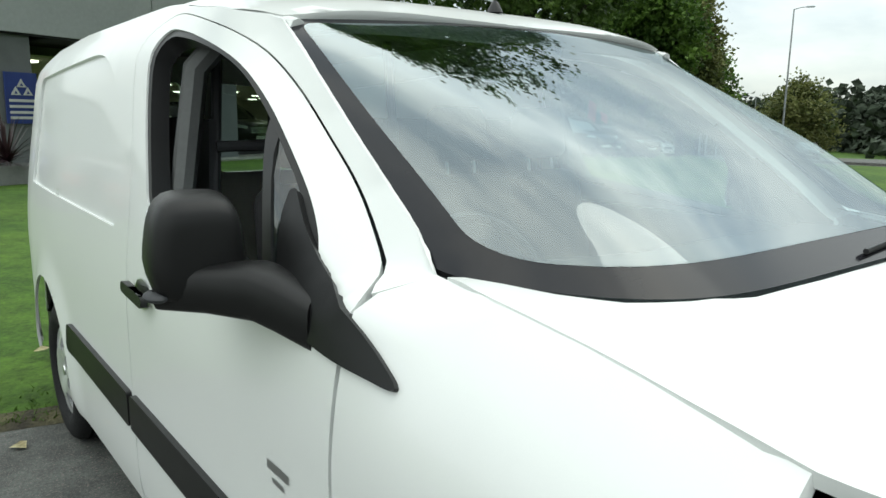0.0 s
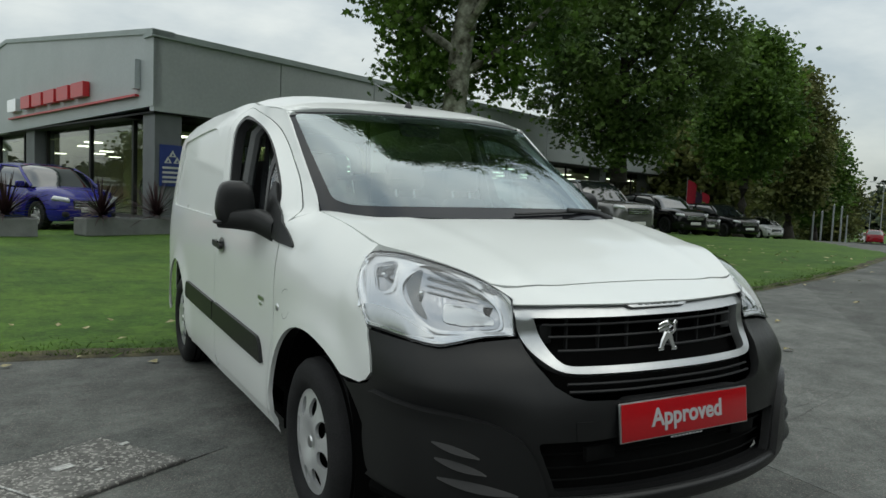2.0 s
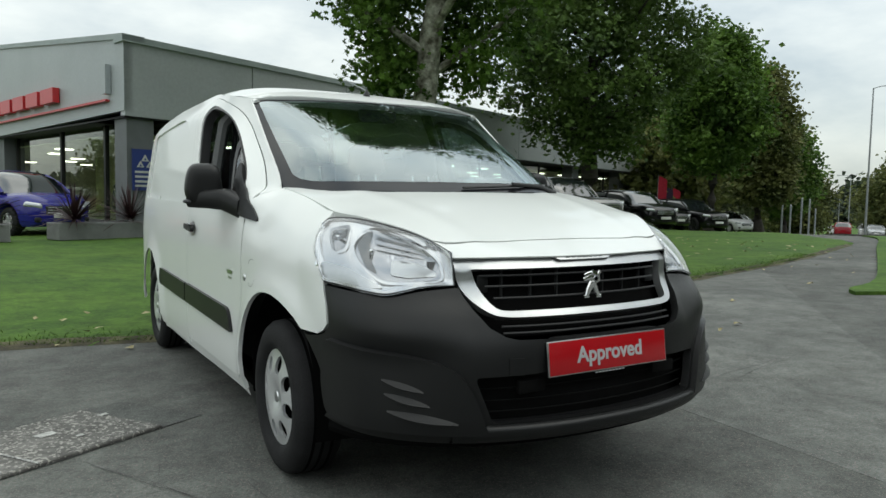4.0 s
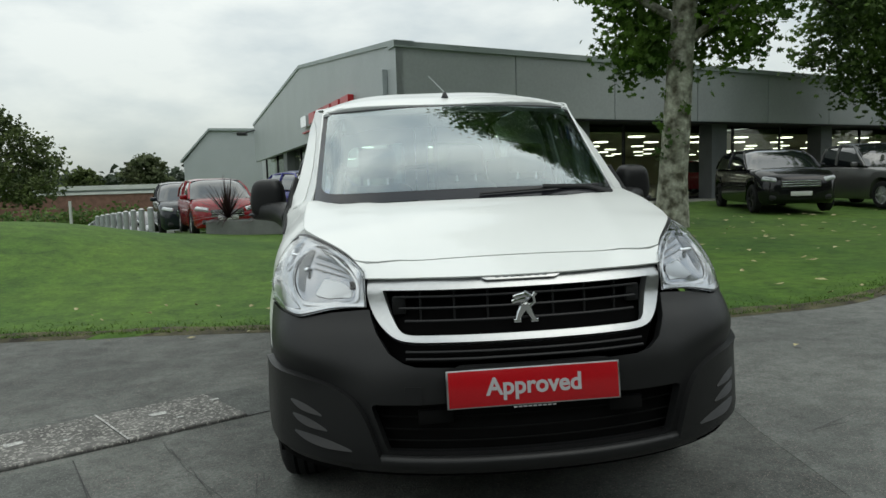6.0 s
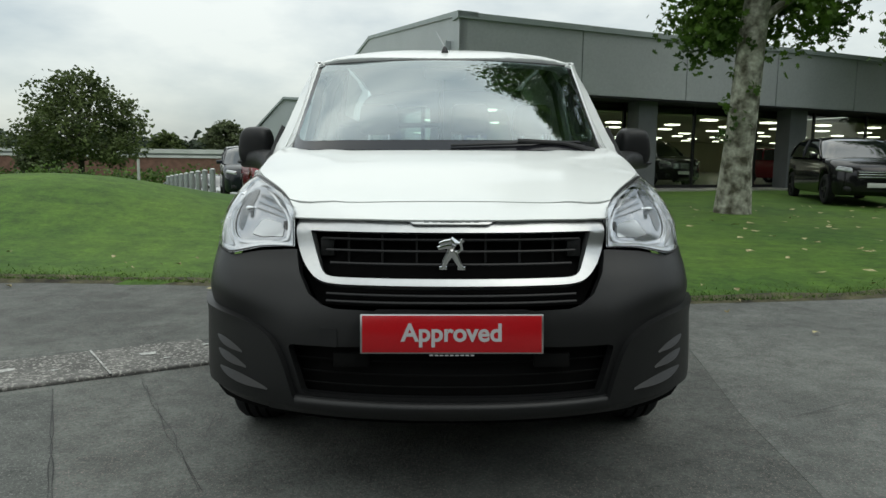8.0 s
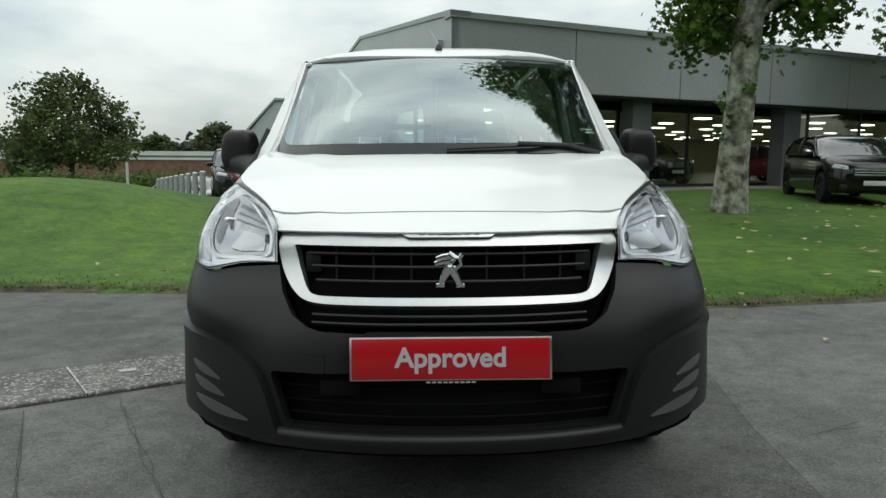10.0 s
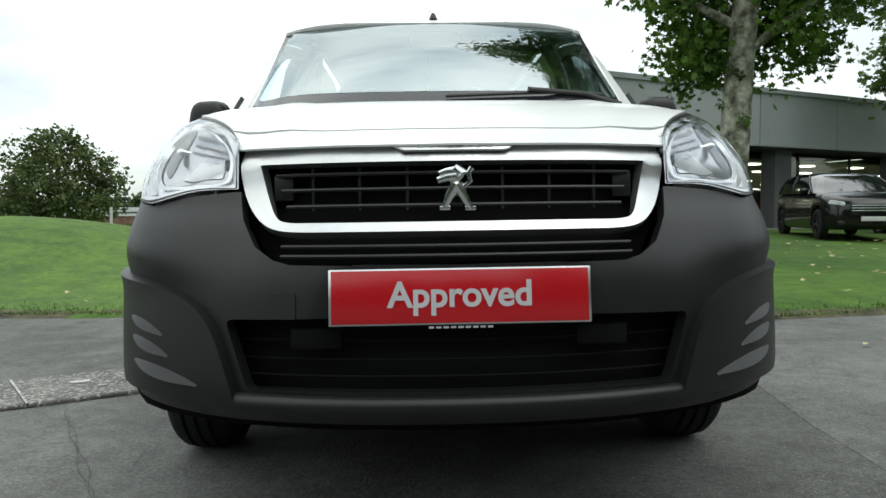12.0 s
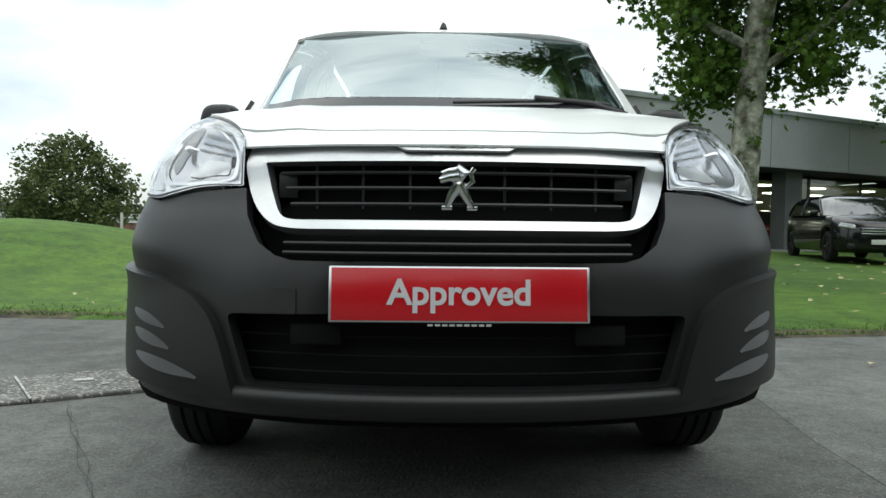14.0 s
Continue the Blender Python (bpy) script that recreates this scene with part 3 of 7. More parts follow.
BONNET_C = [(0.10, 0.930), (0.25, 0.986), (0.45, 1.056), (0.70, 1.123), (0.85, 1.151), (1.0, 1.172), (1.25, 1.190)]
BONNET_K = [(0.12, 0.110), (0.25, 0.048), (0.4, 0.020), (0.55, 0.026), (0.7, 0.044), (0.85, 0.036), (1.0, 0.026), (1.25, 0.006)]
RAIL_X = [(1.85, 0.692), (2.05, 0.708), (2.5, 0.668), (4.0, 0.668), (4.3, 0.63)]
RAIL_Z = [(1.85, 1.652), (2.05, 1.696), (2.4, 1.720), (3.6, 1.720), (4.2, 1.688)]
ROOF_C = [(1.79, 1.672), (1.86, 1.706), (1.95, 1.738), (2.1, 1.766), (2.3, 1.788), (2.9, 1.806), (3.7, 1.798), (4.2, 1.762), (4.36, 1.72)]


def bonnet_skin(x, y):
    swage = 0.006 * math.exp(-((abs(x) - 0.36 - 0.14 * y) / 0.05) ** 2)
    return Vector((x, y, smooth_at(BONNET_C, y) - smooth_at(BONNET_K, y) * abs(x / 0.78) ** 3 + swage))


def roof_skin(x, y):
    e = min(1.0, abs(x) / smooth_at(RAIL_X, y))
    c = smooth_at(ROOF_C, y)
    return Vector((x, y, c - (c - smooth_at(RAIL_Z, y)) * e ** 4))


def screen_foot(p):
    """How far back and how high the windscreen's foot lies, across the van."""
    return 0.985 + 0.36 * abs(p) ** 6, 1.172 + 0.014 * p ** 10


def screen_skin(p, q):
    """The windscreen: p from -1 to 1 across, q from 0 at the foot to 1 at the top."""
    pp = p * p
    foot = Vector((0.740 * p, *screen_foot(p)))
    top = Vector((0.700 * p, 1.800 + 0.068 * pp, 1.674 - 0.022 * pp))
    v = foot.lerp(top, q)
    bulge = 0.026 * q * (1 - q) * 4 * (1 - pp)
    return v + Vector((0, -bulge * 0.57, bulge * 0.82))


SPAN_LOW = [(0.30, 0.0), (0.52, 0.05), (1.36, 0.05), (1.5, 0.055), (3.7, 0.21), (4.4, 0.21)]
SPAN_HIGH = [(1.0, 0.0), (1.25, 0.01), (1.55, 0.05), (1.87, 0.10), (2.35, 0.22), (3.2, 0.23), (4.4, 0.21)]


def drawn_out(p):
    """Where a point of the drawn body comes to lie on the van's true length and height."""
    x, y, z = p
    out = step01(0.71, 0.83, abs(x))
    out += (1 - out) * step01(1.3, 1.7, y)
    low, high = smooth_at(SPAN_LOW, y) * out, smooth_at(SPAN_HIGH, y)
    k = step01(1.14, 1.64, z)
    return Vector((x, y + low + (high - low) * k, z + 0.05 * step01(1.35, 1.64, z) * step01(2.0, 2.6, y)))


def make_van():
    van = thing("van", Matrix(), "clean white panel van with black bumper, parked on the asphalt", "van")
    sides = ((1, wall), (-1, on_left))
    arch = lambda cy, a0, a1, n=18, r=0.402: [(cy + r * math.cos(a0 + (a1 - a0) * k / n), 0.352 + r * math.sin(a0 + (a1 - a0) * k / n)) for k in range(n + 1)]
    z_tip = 0.674
    l_tip, l_ob, l_top, l_in = at_y(0.434, z_tip), at_y(0.490, 0.839), at_y(0.688, 1.040), at_x(0.509, 0.845)
    l_notch = at_x(0.73, 0.818)
    # bonnet
    top_edge = flowing([(0.512, 0.226), (0.521, 0.260), (0.540, 0.304), (0.567, 0.354), (0.603, 0.412), (0.647, 0.484), (0.688, 0.562), (0.718, 0.648), (0.737, 0.715)], 4)
    cut = [q for q in top_edge if bonnet_skin(*q).z > 0.992]

    def level(x):
        a, b = 0.15, 0.60
        for _ in range(30):
            m = (a + b) / 2
            a, b = (m, b) if bonnet_skin(x, m).z < 0.991 else (a, m)
        return a

    x_end, y_end, y_mid = cut[0][0], cut[0][1], level(0.0)
    bow = (level(0.7 * x_end) - y_mid - 0.1176 * (y_end - y_mid)) / 0.3724
    shut = [(x_end * i / 14, y_mid + bow * (i / 14) ** 2 + (y_end - y_mid - bow) * (i / 14) ** 6) for i in range(15)]
    edge = shut + cut[1:] + [(0.7455, 0.85), (0.7505, 1.03), (0.7535, 1.215), (0.745, 1.300)] + [(x, screen_foot(x / 0.74)[0] - 0.014) for x in (0.725, 0.70, 0.66, 0.60, 0.52, 0.40, 0.2, 0.0)]
    loop = edge + [(-x, y) for x, y in edge[-2:0:-1]]
    low = flowing([(0.0, 0.124), (0.20, 0.138), (0.38, 0.176), (0.47, 0.206), (0.512, 0.226)], 5) + [q for q in top_edge if q[1] > 0.236 and bonnet_skin(*q).z < 0.986]
    upper = [(x, y - 0.0035) for x, y in shut]

    def nose_skin(x, y):
        # its lower edge runs level over the grille
        q = bonnet_skin(x, y)
        lo = smooth_at([(0.0, 0.124), (0.20, 0.138), (0.38, 0.176), (0.47, 0.206), (0.512, 0.226)], abs(x))
        k = max(0.0, 1 - max(0.0, y - lo) / 0.12) ** 2 * (1 - step01(0.50, 0.56, abs(x)))
        return Vector((x, y, q.z + (0.941 - bonnet_skin(x, lo).z) * k))

    part("nose_panel", sheet(low + upper[::-1] + [(-x, y) for x, y in upper[1:]] + [(-x, y) for x, y in low[:0:-1]], nose_skin, step=0.03, rim=0.005, lift=-0.002), M_WHITE, van)
    part("bonnet", sheet(loop, bonnet_skin, step=0.035, rim=0.02), M_WHITE, van)
    # roof
    redge = [(0.0, 1.803), (0.35, 1.818), (0.66, 1.862), (0.690, 1.885), (0.712, 2.1), (0.694, 2.3), (0.664, 2.6), (0.664, 4.05), (0.62, 4.27), (0.4, 4.33), (0, 4.345)]
    part("roof", sheet(redge + [(-x, y) for x, y in redge[-2:0:-1]], roof_skin, step=0.06), M_WHITE, van)
    bm = bmesh.new()
    lip = []
    for i in range(37):
        x = -0.688 + 1.376 * i / 36
        y = smooth_at(redge[:4], abs(x))
        z = roof_skin(x, y).z
        lip.append([bm.verts.new(q) for q in ((x, y + 0.03, roof_skin(x, y + 0.03).z - 0.001), (x, y, z - 0.0005), (x, y + 0.002, z - 0.012), (x, y + 0.03, z - 0.05))])
    for a, b in zip(lip, lip[1:]):
        for j in range(3):
            bm.faces.new((a[j], a[j + 1], b[j + 1], b[j]))
    part("roof_lip", bm, M_WHITE, van)
    # windscreen with its black border
    clear = rounded([(-0.945, 0.075), (0.945, 0.075), (0.955, 0.975), (-0.955, 0.975)], [0.09, 0.09, 0.04, 0.04], 7)
    pane = part("windscreen", sheet(clear, screen_skin, step=0.06), M_SCREEN, van, "sloping windscreen that mirrors clouds and leaves")
    pane.visible_shadow = False
    part("border", sheet(rounded([(-1, 0), (1, 0), (1, 1), (-1, 1)], 0.03), screen_skin, holes=[clear], step=0.05, lift=-0.001), M_FRIT, pane, "black ceramic border of the windscreen")
    for sx, skin in sides:
        # front wing
        fen = [(1.352, 0.262), (1.350, 1.160), (1.325, 1.184), (1.25, 1.176)] + [(yy, bonnet_skin(smooth_at(BONNET_X, yy), yy).z - 0.002) for yy in (1.2, 1.1, 1.0, 0.9, 0.8, 0.74)] + [(at_y(0.722, 1.056), bonnet_skin(0.737, 0.722).z - 0.002), (l_top + 0.010, 1.046)]
        fen += [(l_top + (l_ob - l_top) * t - 0.012 * math.sin(t * math.pi) + 0.006, 1.040 + (0.839 - 1.040) * t) for t in (0.25, 0.5, 0.75, 1)]
        fen += [(l_tip + 0.006, 0.700), (l_tip + 0.035, 0.672), (0.60, 0.655)]
        fen += [q for q in arch(0.955, math.pi, 0.0, 22) if q[1] > 0.36 and not (q[0] < 0.8 and q[1] < 0.64)]
        fen += [(1.343, 0.352), (1.345, 0.262)]
        part("wing", sheet(fen, skin, step=0.03, rim=0.018), M_WHITE, van)
        # front door with its window opening
        crest = flowing([(1.362, 1.150), (1.425, 1.212), (1.525, 1.308), (1.615, 1.386), (1.765, 1.508), (1.90, 1.596), (2.06, 1.660), (2.26, 1.690), (2.40, 1.676), (2.455, 1.60), (2.465, 1.48)], 4)
        door = [(1.360, 0.33), (1.360, 0.70), *crest, (2.465, 0.33), (2.44, 0.30), (1.39, 0.30)]
        win = rounded([(1.43, 1.085), (1.62, 1.105), (2.325, 1.195), (2.360, 1.40), (2.362, 1.650), (2.20, 1.648), (2.06, 1.619), (1.92, 1.562), (1.79, 1.478), (1.650, 1.362), (1.555, 1.280), (1.485, 1.205)], [0.02, 0.1, 0.04, 0.2, 0.10, 0.1, 0.1, 0.1, 0.1, 0.1, 0.1, 0.05])
        dr = part("front_door", sheet(door, skin, holes=[win], step=0.035, rim=0.02), M_WHITE, van)
        part("window_seal", sheet(rounded([(p[0], p[1]) for p in win], 0), skin, holes=[[(1.93 + (p[0] - 1.93) * 0.945, 1.36 + (p[1] - 1.36) * 0.945) for p in win]], step=0.03, rim=0.05, lift=-0.006), M_BLACK, dr)
        ql = rounded([(1.46, 1.10), (1.62, 1.115), (1.725, 1.425), (1.64, 1.355), (1.50, 1.225)], 0.02)
        qp = part("quarter_light", sheet(ql, skin, step=0.06, lift=-0.012), M_GLASS, dr)
        qp.visible_shadow = False
        part("divider_bar", sheet([(1.615, 1.11), (1.655, 1.115), (1.765, 1.455), (1.722, 1.422)], skin, step=0.05, rim=0.02, lift=-0.008), M_BLACK, dr)
        if sx > 0:
            wp = part("side_window", sheet([(1.655, 1.115), (2.32, 1.20), (2.345, 1.40), (2.35, 1.63), (2.18, 1.632), (1.97, 1.565), (1.765, 1.452)], skin, step=0.06, lift=-0.014), M_GLASS, dr)
            wp.visible_shadow = False
        # load bay side with roof rail and windscreen pillar
        over = [(q[0] + 0.003 * (p[1] - r[1]) / math.dist(p, r), q[1] + 0.003 * (r[0] - p[0]) / math.dist(p, r)) for p, q, r in zip(crest, crest[1:], crest[2:])]
        frame_in = [(2.472, 0.262), *over[::-1], (1.3535, 1.152)]
        frame_out = [(1.325, 1.182), (1.44, 1.283), (1.545, 1.374), (1.63, 1.448), (1.785, 1.582), (1.868, 1.652), (2.05, 1.700), (2.4, 1.721), (2.6, 1.720), (3.6, 1.720), (4.15, 1.690), (4.29, 1.60), (4.335, 1.30), (4.345, 0.90), (4.345, 0.42), (4.25, 0.33)]
        press = rounded([(2.60, 1.105), (4.06, 1.135), (4.00, 1.560), (2.86, 1.605), (2.60, 1.50)], [0.03, 0.03, 0.05, 0.2, 0.2], 7)
        rear = [q for q in arch(3.683, 0.0, math.pi, 22) if q[1] > 0.34]
        part("load_bay_side", sheet(frame_in + frame_out + [(4.071, 0.335)] + rear[1:-1] + [(3.295, 0.335), (3.285, 0.262)], skin, holes=[press], step=0.045, rim=0.012), M_WHITE, van)
        part("pressed_panel", sheet(press, skin, step=0.05, lift=-0.011), M_WHITE, van)
        # sill, arch liners, rubbing strips
        part("sill", sheet([(1.345, 0.225), (3.29, 0.225), (3.29, 0.296), (1.345, 0.296)], skin, step=0.05, lift=-0.012), M_WHITE, van)
        for cy in (0.955, 3.683):
            bm = bmesh.new()
            ring = [[bm.verts.new((sx * xx, cy + 0.418 * math.cos(k * math.pi / 16 - 0.25 * (1 - k / 8)), 0.345 + 0.418 * math.sin(k * math.pi / 16 - 0.25 * (1 - k / 8)))) for k in range(17)] for xx in (0.862, 0.5)]
            for k in range(16):
                bm.faces.new((ring[0][k], ring[0][k + 1], ring[1][k + 1], ring[1][k]))
            bm.faces.new(ring[1])
            part("arch_liner", bm, M_DARK, van)
        for nm, a, b, za, zb in (("door_strip", 1.50, 2.458, 0.500, 0.518), ("load_bay_strip", 2.478, 3.262, 0.518, 0.535)):
            r = [0.01, 0.01, 0.03, 0.05] if nm[0] == "d" else [0.01, 0.05, 0.03, 0.01]
            lp = rounded([(a, za), (b, zb), (b, zb + 0.112), (a + (0.05 if nm[0] == "d" else 0), za + 0.108)], r, 4)
            part(nm, sheet(lp, skin, step=0.04, rim=0.03, lift=0.016), M_BUMPER, van, "grained black rubbing strip")
        # side repeater, door handle, small model script as plain bars
        rp = skin(1.30, 0.782)
        bm = bmesh.new()
        bmesh.ops.create_uvsphere(bm, u_segments=16, v_segments=8, radius=0.016, matrix=Matrix.Translation(rp) @ Matrix.Diagonal((0.45, 1.25, 1, 1)))
        part("side_repeater", bm, M_SATIN, van, "clear round side repeater")
        part("door_handle", sheet(rounded([(2.225, 0.940), (2.40, 0.955), (2.40, 0.985), (2.225, 0.970)], 0.016, 4), skin, step=0.02, rim=0.02, lift=0.036), M_BUMPER, dr, "black door handle")
        part("handle_cup", sheet([(2.315 + 0.062 * math.cos(a * math.tau / 18), 0.960 + 0.042 * math.sin(a * math.tau / 18)) for a in range(18)], skin, step=0.02, lift=0.004), M_SATIN, dr, "recessed cup behind the handle")
        if sx < 0:
            for za, w, dx in ((0.775, 0.085, 0), (0.752, 0.045, 0.02)):
                part("script_bar", sheet([(1.50 + dx, za), (1.50 + dx + w, za + 0.002), (1.50 + dx + w, za + 0.012 if za < 0.77 else za + 0.02), (1.50 + dx, za + 0.010 if za < 0.77 else za + 0.018)], skin, step=0.02, lift=0.003), M_SATIN, dr, "small grey script drawn as a bar")
        # mirror on its black triangular foot
        flat = lambda L, z, sx=sx: Vector((sx * wall(L, z, False).lerp(wall(L, z), 0.7).x, wall(L, z, False).lerp(wall(L, z), 0.7).y, z))
        foot = part("mirror_foot", sheet(rounded([(1.190, 1.030), (1.36, 1.045), (1.455, 1.064), (1.56, 1.10), (1.580, 1.17), (1.592, 1.240), (1.600, 1.300), (1.590, 1.302), (1.525, 1.235), (1.440, 1.170), (1.295, 1.088)], [0.05, 0.05, 0.03, 0.03, 0.05, 0.05, 0.006, 0.006, 0.05, 0.1, 0.2], 5), flat, step=0.03, rim=0.07, lift=0.010), M_BUMPER, van, "black triangular mirror foot")
        hp = Vector((sx * 1.000, 1.690, 1.200))
        bm = bmesh.new()
        arm = [((1.055, 1.700, 1.128), 0.046, 0.040), ((0.985, 1.640, 1.130), 0.052, 0.046), ((0.925, 1.570, 1.128), 0.054, 0.052), ((0.895, 1.520, 1.112), 0.050, 0.054), ((0.868, 1.450, 1.085), 0.040, 0.050)]
        rings = []
        for k, (c, wide, high) in enumerate(arm):
            nxt, prv = Vector(arm[min(k + 1, 4)][0]), Vector(arm[max(k - 1, 0)][0])
            way = (nxt - prv).normalized()
            across = way.cross(Vector((0, 0, 1))).normalized()
            ring = []
            for a in range(16):
                ca, sa = math.cos(a * math.tau / 16), math.sin(a * math.tau / 16)
                p = Vector(c) + across * wide * math.copysign(abs(ca) ** 0.6, ca) + Vector((0, 0, 1)) * high * math.copysign(abs(sa) ** 0.6, sa)
                ring.append(bm.verts.new((sx * p.x, p.y, p.z)))
            rings.append(ring)
        for a, b in zip(rings, rings[1:]):
            for k in range(16):
                bm.faces.new((a[k], a[(k + 1) % 16], b[(k + 1) % 16], b[k]))
        bm.faces.new(rings[0][::-1])
        bm.faces.new(rings[-1])
        part("mirror_arm", bm, M_BUMPER, van)
        bm = bmesh.new()
        box(bm, (2, 2, 2), (0, 0, 0), 0.0)
        bmesh.ops.subdivide_edges(bm, edges=bm.edges[:], cuts=7, use_grid_fill=True)
        for q in bm.verts:
            n = q.co
            r = (abs(n.x) ** 4.5 + abs(n.y) ** 4 + abs(n.z) ** 4.5) ** (1 / 4.4)
            n = n / r
            top = 0.5 + 0.5 * n.z
            q.co = Vector((n.x * (0.092 - 0.022 * top * top) - sx * 0.004 * top, n.y * (0.060 if n.y > 0 else 0.085 - 0.02 * top), n.z * 0.102))
            if n.z < -0.2:
                q.co.x -= sx * 0.020 * (-n.z - 0.2)
        bmesh.ops.transform(bm, matrix=Matrix.Translation(hp) @ pose(0, 0, 0, 5, 0, sx * 10), verts=bm.verts)
        hs = part("mirror_housing", bm, M_BUMPER, van, "rounded black door mirror", angle=180)
        bm = bmesh.new()
        prism(bm, rounded([(-0.072, -0.075), (0.072, -0.075), (0.058, 0.078), (-0.062, 0.078)], 0.03, 4), 0.006, lambda u, w2, w: hp + Vector((u, 0.060 + w - u * sx * 0.17, w2)))
        part("mirror_glass", bm, M_CHROME, hs)
        bm = bmesh.new()
        bmesh.ops.create_uvsphere(bm, u_segments=14, v_segments=8, radius=0.02, matrix=Matrix.Translation(hp + Vector((sx * 0.078, -0.022, -0.082))) @ Matrix.Diagonal((1.1, 1.7, 0.55, 1)))
        part("mirror_lamp", bm, M_TRIM, hs)
        # headlamp: a patch between the bonnet's edge above and the bumper's edge below
        up_line = [bonnet_skin(x, y) - Vector((0, 0, 0.004)) for x, y in top_edge] + [wall(at_y(0.705, 1.058), 1.058), wall(l_top, 1.042)]
        lo_line = [wall(at_x(x, z), z) for x, z in flowing([(0.509, 0.845), (0.56, 0.845), (0.62, 0.840), (0.68, 0.826), (0.73, 0.815), (0.78, 0.822)], 4)] + [wall(l_ob, 0.841)]

        def along(line, s):
            d = [0.0]
            for q, r in zip(line, line[1:]):
                d.append(d[-1] + (r - q).length)
            s *= d[-1]
            i = max(j for j in range(len(d) - 1) if d[j] <= s + 1e-9)
            return line[i].lerp(line[i + 1], min(1.0, (s - d[i]) / max(1e-9, d[i + 1] - d[i])))

        out = Vector((sx * 0.52, -0.83, 0.22)).normalized()

        def lamp_skin(u, w, up=up_line, lo=lo_line, sx=sx, out=out):
            s, t = min(1.0, max(0.0, u / 0.5)), w / 0.2
            q = along(lo, s).lerp(along(up, s), t)
            q = Vector((sx * q.x, q.y, q.z))
            edge = l_ob + (l_top - l_ob) * t
            pull = s ** 6
            rim_pt = wall(edge - 0.010 * math.sin(math.pi * min(1, max(0, t))), 0.841 + 0.199 * t)
            q = q.lerp(Vector((sx * rim_pt.x, rim_pt.y, rim_pt.z)), pull)
            swell = 4 * min(1, max(0, t)) * (1 - min(1, max(0, t))) * math.sin(math.pi * s ** 1.7)
            return q + out * (0.040 * 4 * s * (1 - s) * (0.25 + t * (1.15 - t)) * min(1.0, max(0.0, 1 - t) * 6)) + Vector((sx * 0.030, 0, 0.012)) * swell

        square = rounded([(0.0, 0.0), (0.5, 0.0), (0.5, 0.2), (0.0, 0.2)], [0.004, 0.02, 0.02, 0.004], 4)
        lamp = part("headlamp", sheet(square, lamp_skin, step=0.02, rim=0.012), M_LENS, van, "clear headlamp with a bright reflector")
        lamp.visible_shadow = False
        chamber = rounded([(0.318, 0.124), (0.296, 0.163), (0.265, 0.186), (0.19, 0.184), (0.10, 0.166), (0.050, 0.124), (0.040, 0.040), (0.075, 0.026), (0.160, 0.026), (0.258, 0.038), (0.304, 0.078)], 0.03, 4)
        small = rounded([(0.412, 0.162), (0.338, 0.180), (0.332, 0.104), (0.385, 0.088)], [0.012, 0.02, 0.03, 0.02], 5)
        blinker = rounded([(0.462, 0.060), (0.462, 0.014), (0.320, 0.010), (0.245, 0.018), (0.345, 0.054)], [0.006, 0.012, 0.02, 0.006, 0.03], 4)

        def bowl(loop, deep):
            """A hollow behind the lens, deepest at its middle."""
            cu, cw = sum(q[0] for q in loop) / len(loop), sum(q[1] for q in loop) / len(loop)
            ru, rw = max(abs(q[0] - cu) for q in loop), max(abs(q[1] - cw) for q in loop)

            def place(u, w):
                d = min(1.0, math.hypot((u - cu) / ru, (w - cw) / rw))
                flute = 0.0018 * math.sin(u * 420) * (1 - d)
                return lamp_skin(u, w) - out * (0.028 + deep * (1 - d * d) + flute)
            return place, (cu, cw)

        base = lambda u, w: lamp_skin(u, w) - out * (0.028 * min(1, 10 * min(u / 0.5, 1 - u / 0.5)) * min(1, 7 * min(w / 0.2, 1 - w / 0.2)) + 0.003)
        part("lamp_housing", sheet(square, base, holes=[chamber, small, blinker], step=0.015), M_BEZEL, lamp, "bright lamp housing")
        inner = rounded([(0.006, 0.008), (0.478, 0.012), (0.476, 0.190), (0.008, 0.192)], 0.012, 4)
        part("lamp_seal", sheet(square, lamp_skin, holes=[inner], step=0.03, lift=-0.004), M_BEZEL, lamp, "silver edge of the lens")
        tight = rounded([(0.004, 0.004), (0.493, 0.005), (0.492, 0.195), (0.004, 0.196)], [0.006, 0.018, 0.018, 0.006], 4)
        part("lamp_gasket", sheet(square, lamp_skin, holes=[tight], step=0.02, lift=0.0012), M_BLACK, lamp, "thin black seal round the lens")
        turn = out.to_track_quat("Z", "Y").to_matrix().to_4x4()
        for loop, deep, nm, r in ((chamber, 0.055, "main_reflector", 0.010), (small, 0.030, "side_reflector", 0.007)):
            place, mid = bowl(loop, deep)
            part(nm, sheet(loop, place, step=0.010), M_REFLECT, lamp, "fluted grey reflector", angle=14)
            wide = [(mid[0] + (u - mid[0]) * 1.07, mid[1] + (w - mid[1]) * 1.06) for u, w in loop]
            part("reflector_rim", sheet(wide, lamp_skin, holes=[loop], step=0.012, rim=0.012, lift=-0.020), M_BEZEL, lamp, "bright rim round the reflector")
            c = lamp_skin(*((0.264, 0.112) if loop is chamber else mid)) - out * (deep * 0.8)
            bm = bmesh.new()
            spin(bm, [(-0.030, r * 1.3), (-0.026, r), (0.002, r * 0.9), (0.007, r * 0.55), (0.008, 0.0004)], 18, "z")
            bmesh.ops.transform(bm, matrix=Matrix.Translation(c) @ turn, verts=bm.verts)
            part("bulb_shield", bm, M_CHROME, lamp)
            near = lambda u, w, place=place: place(u, w) + out * 0.003
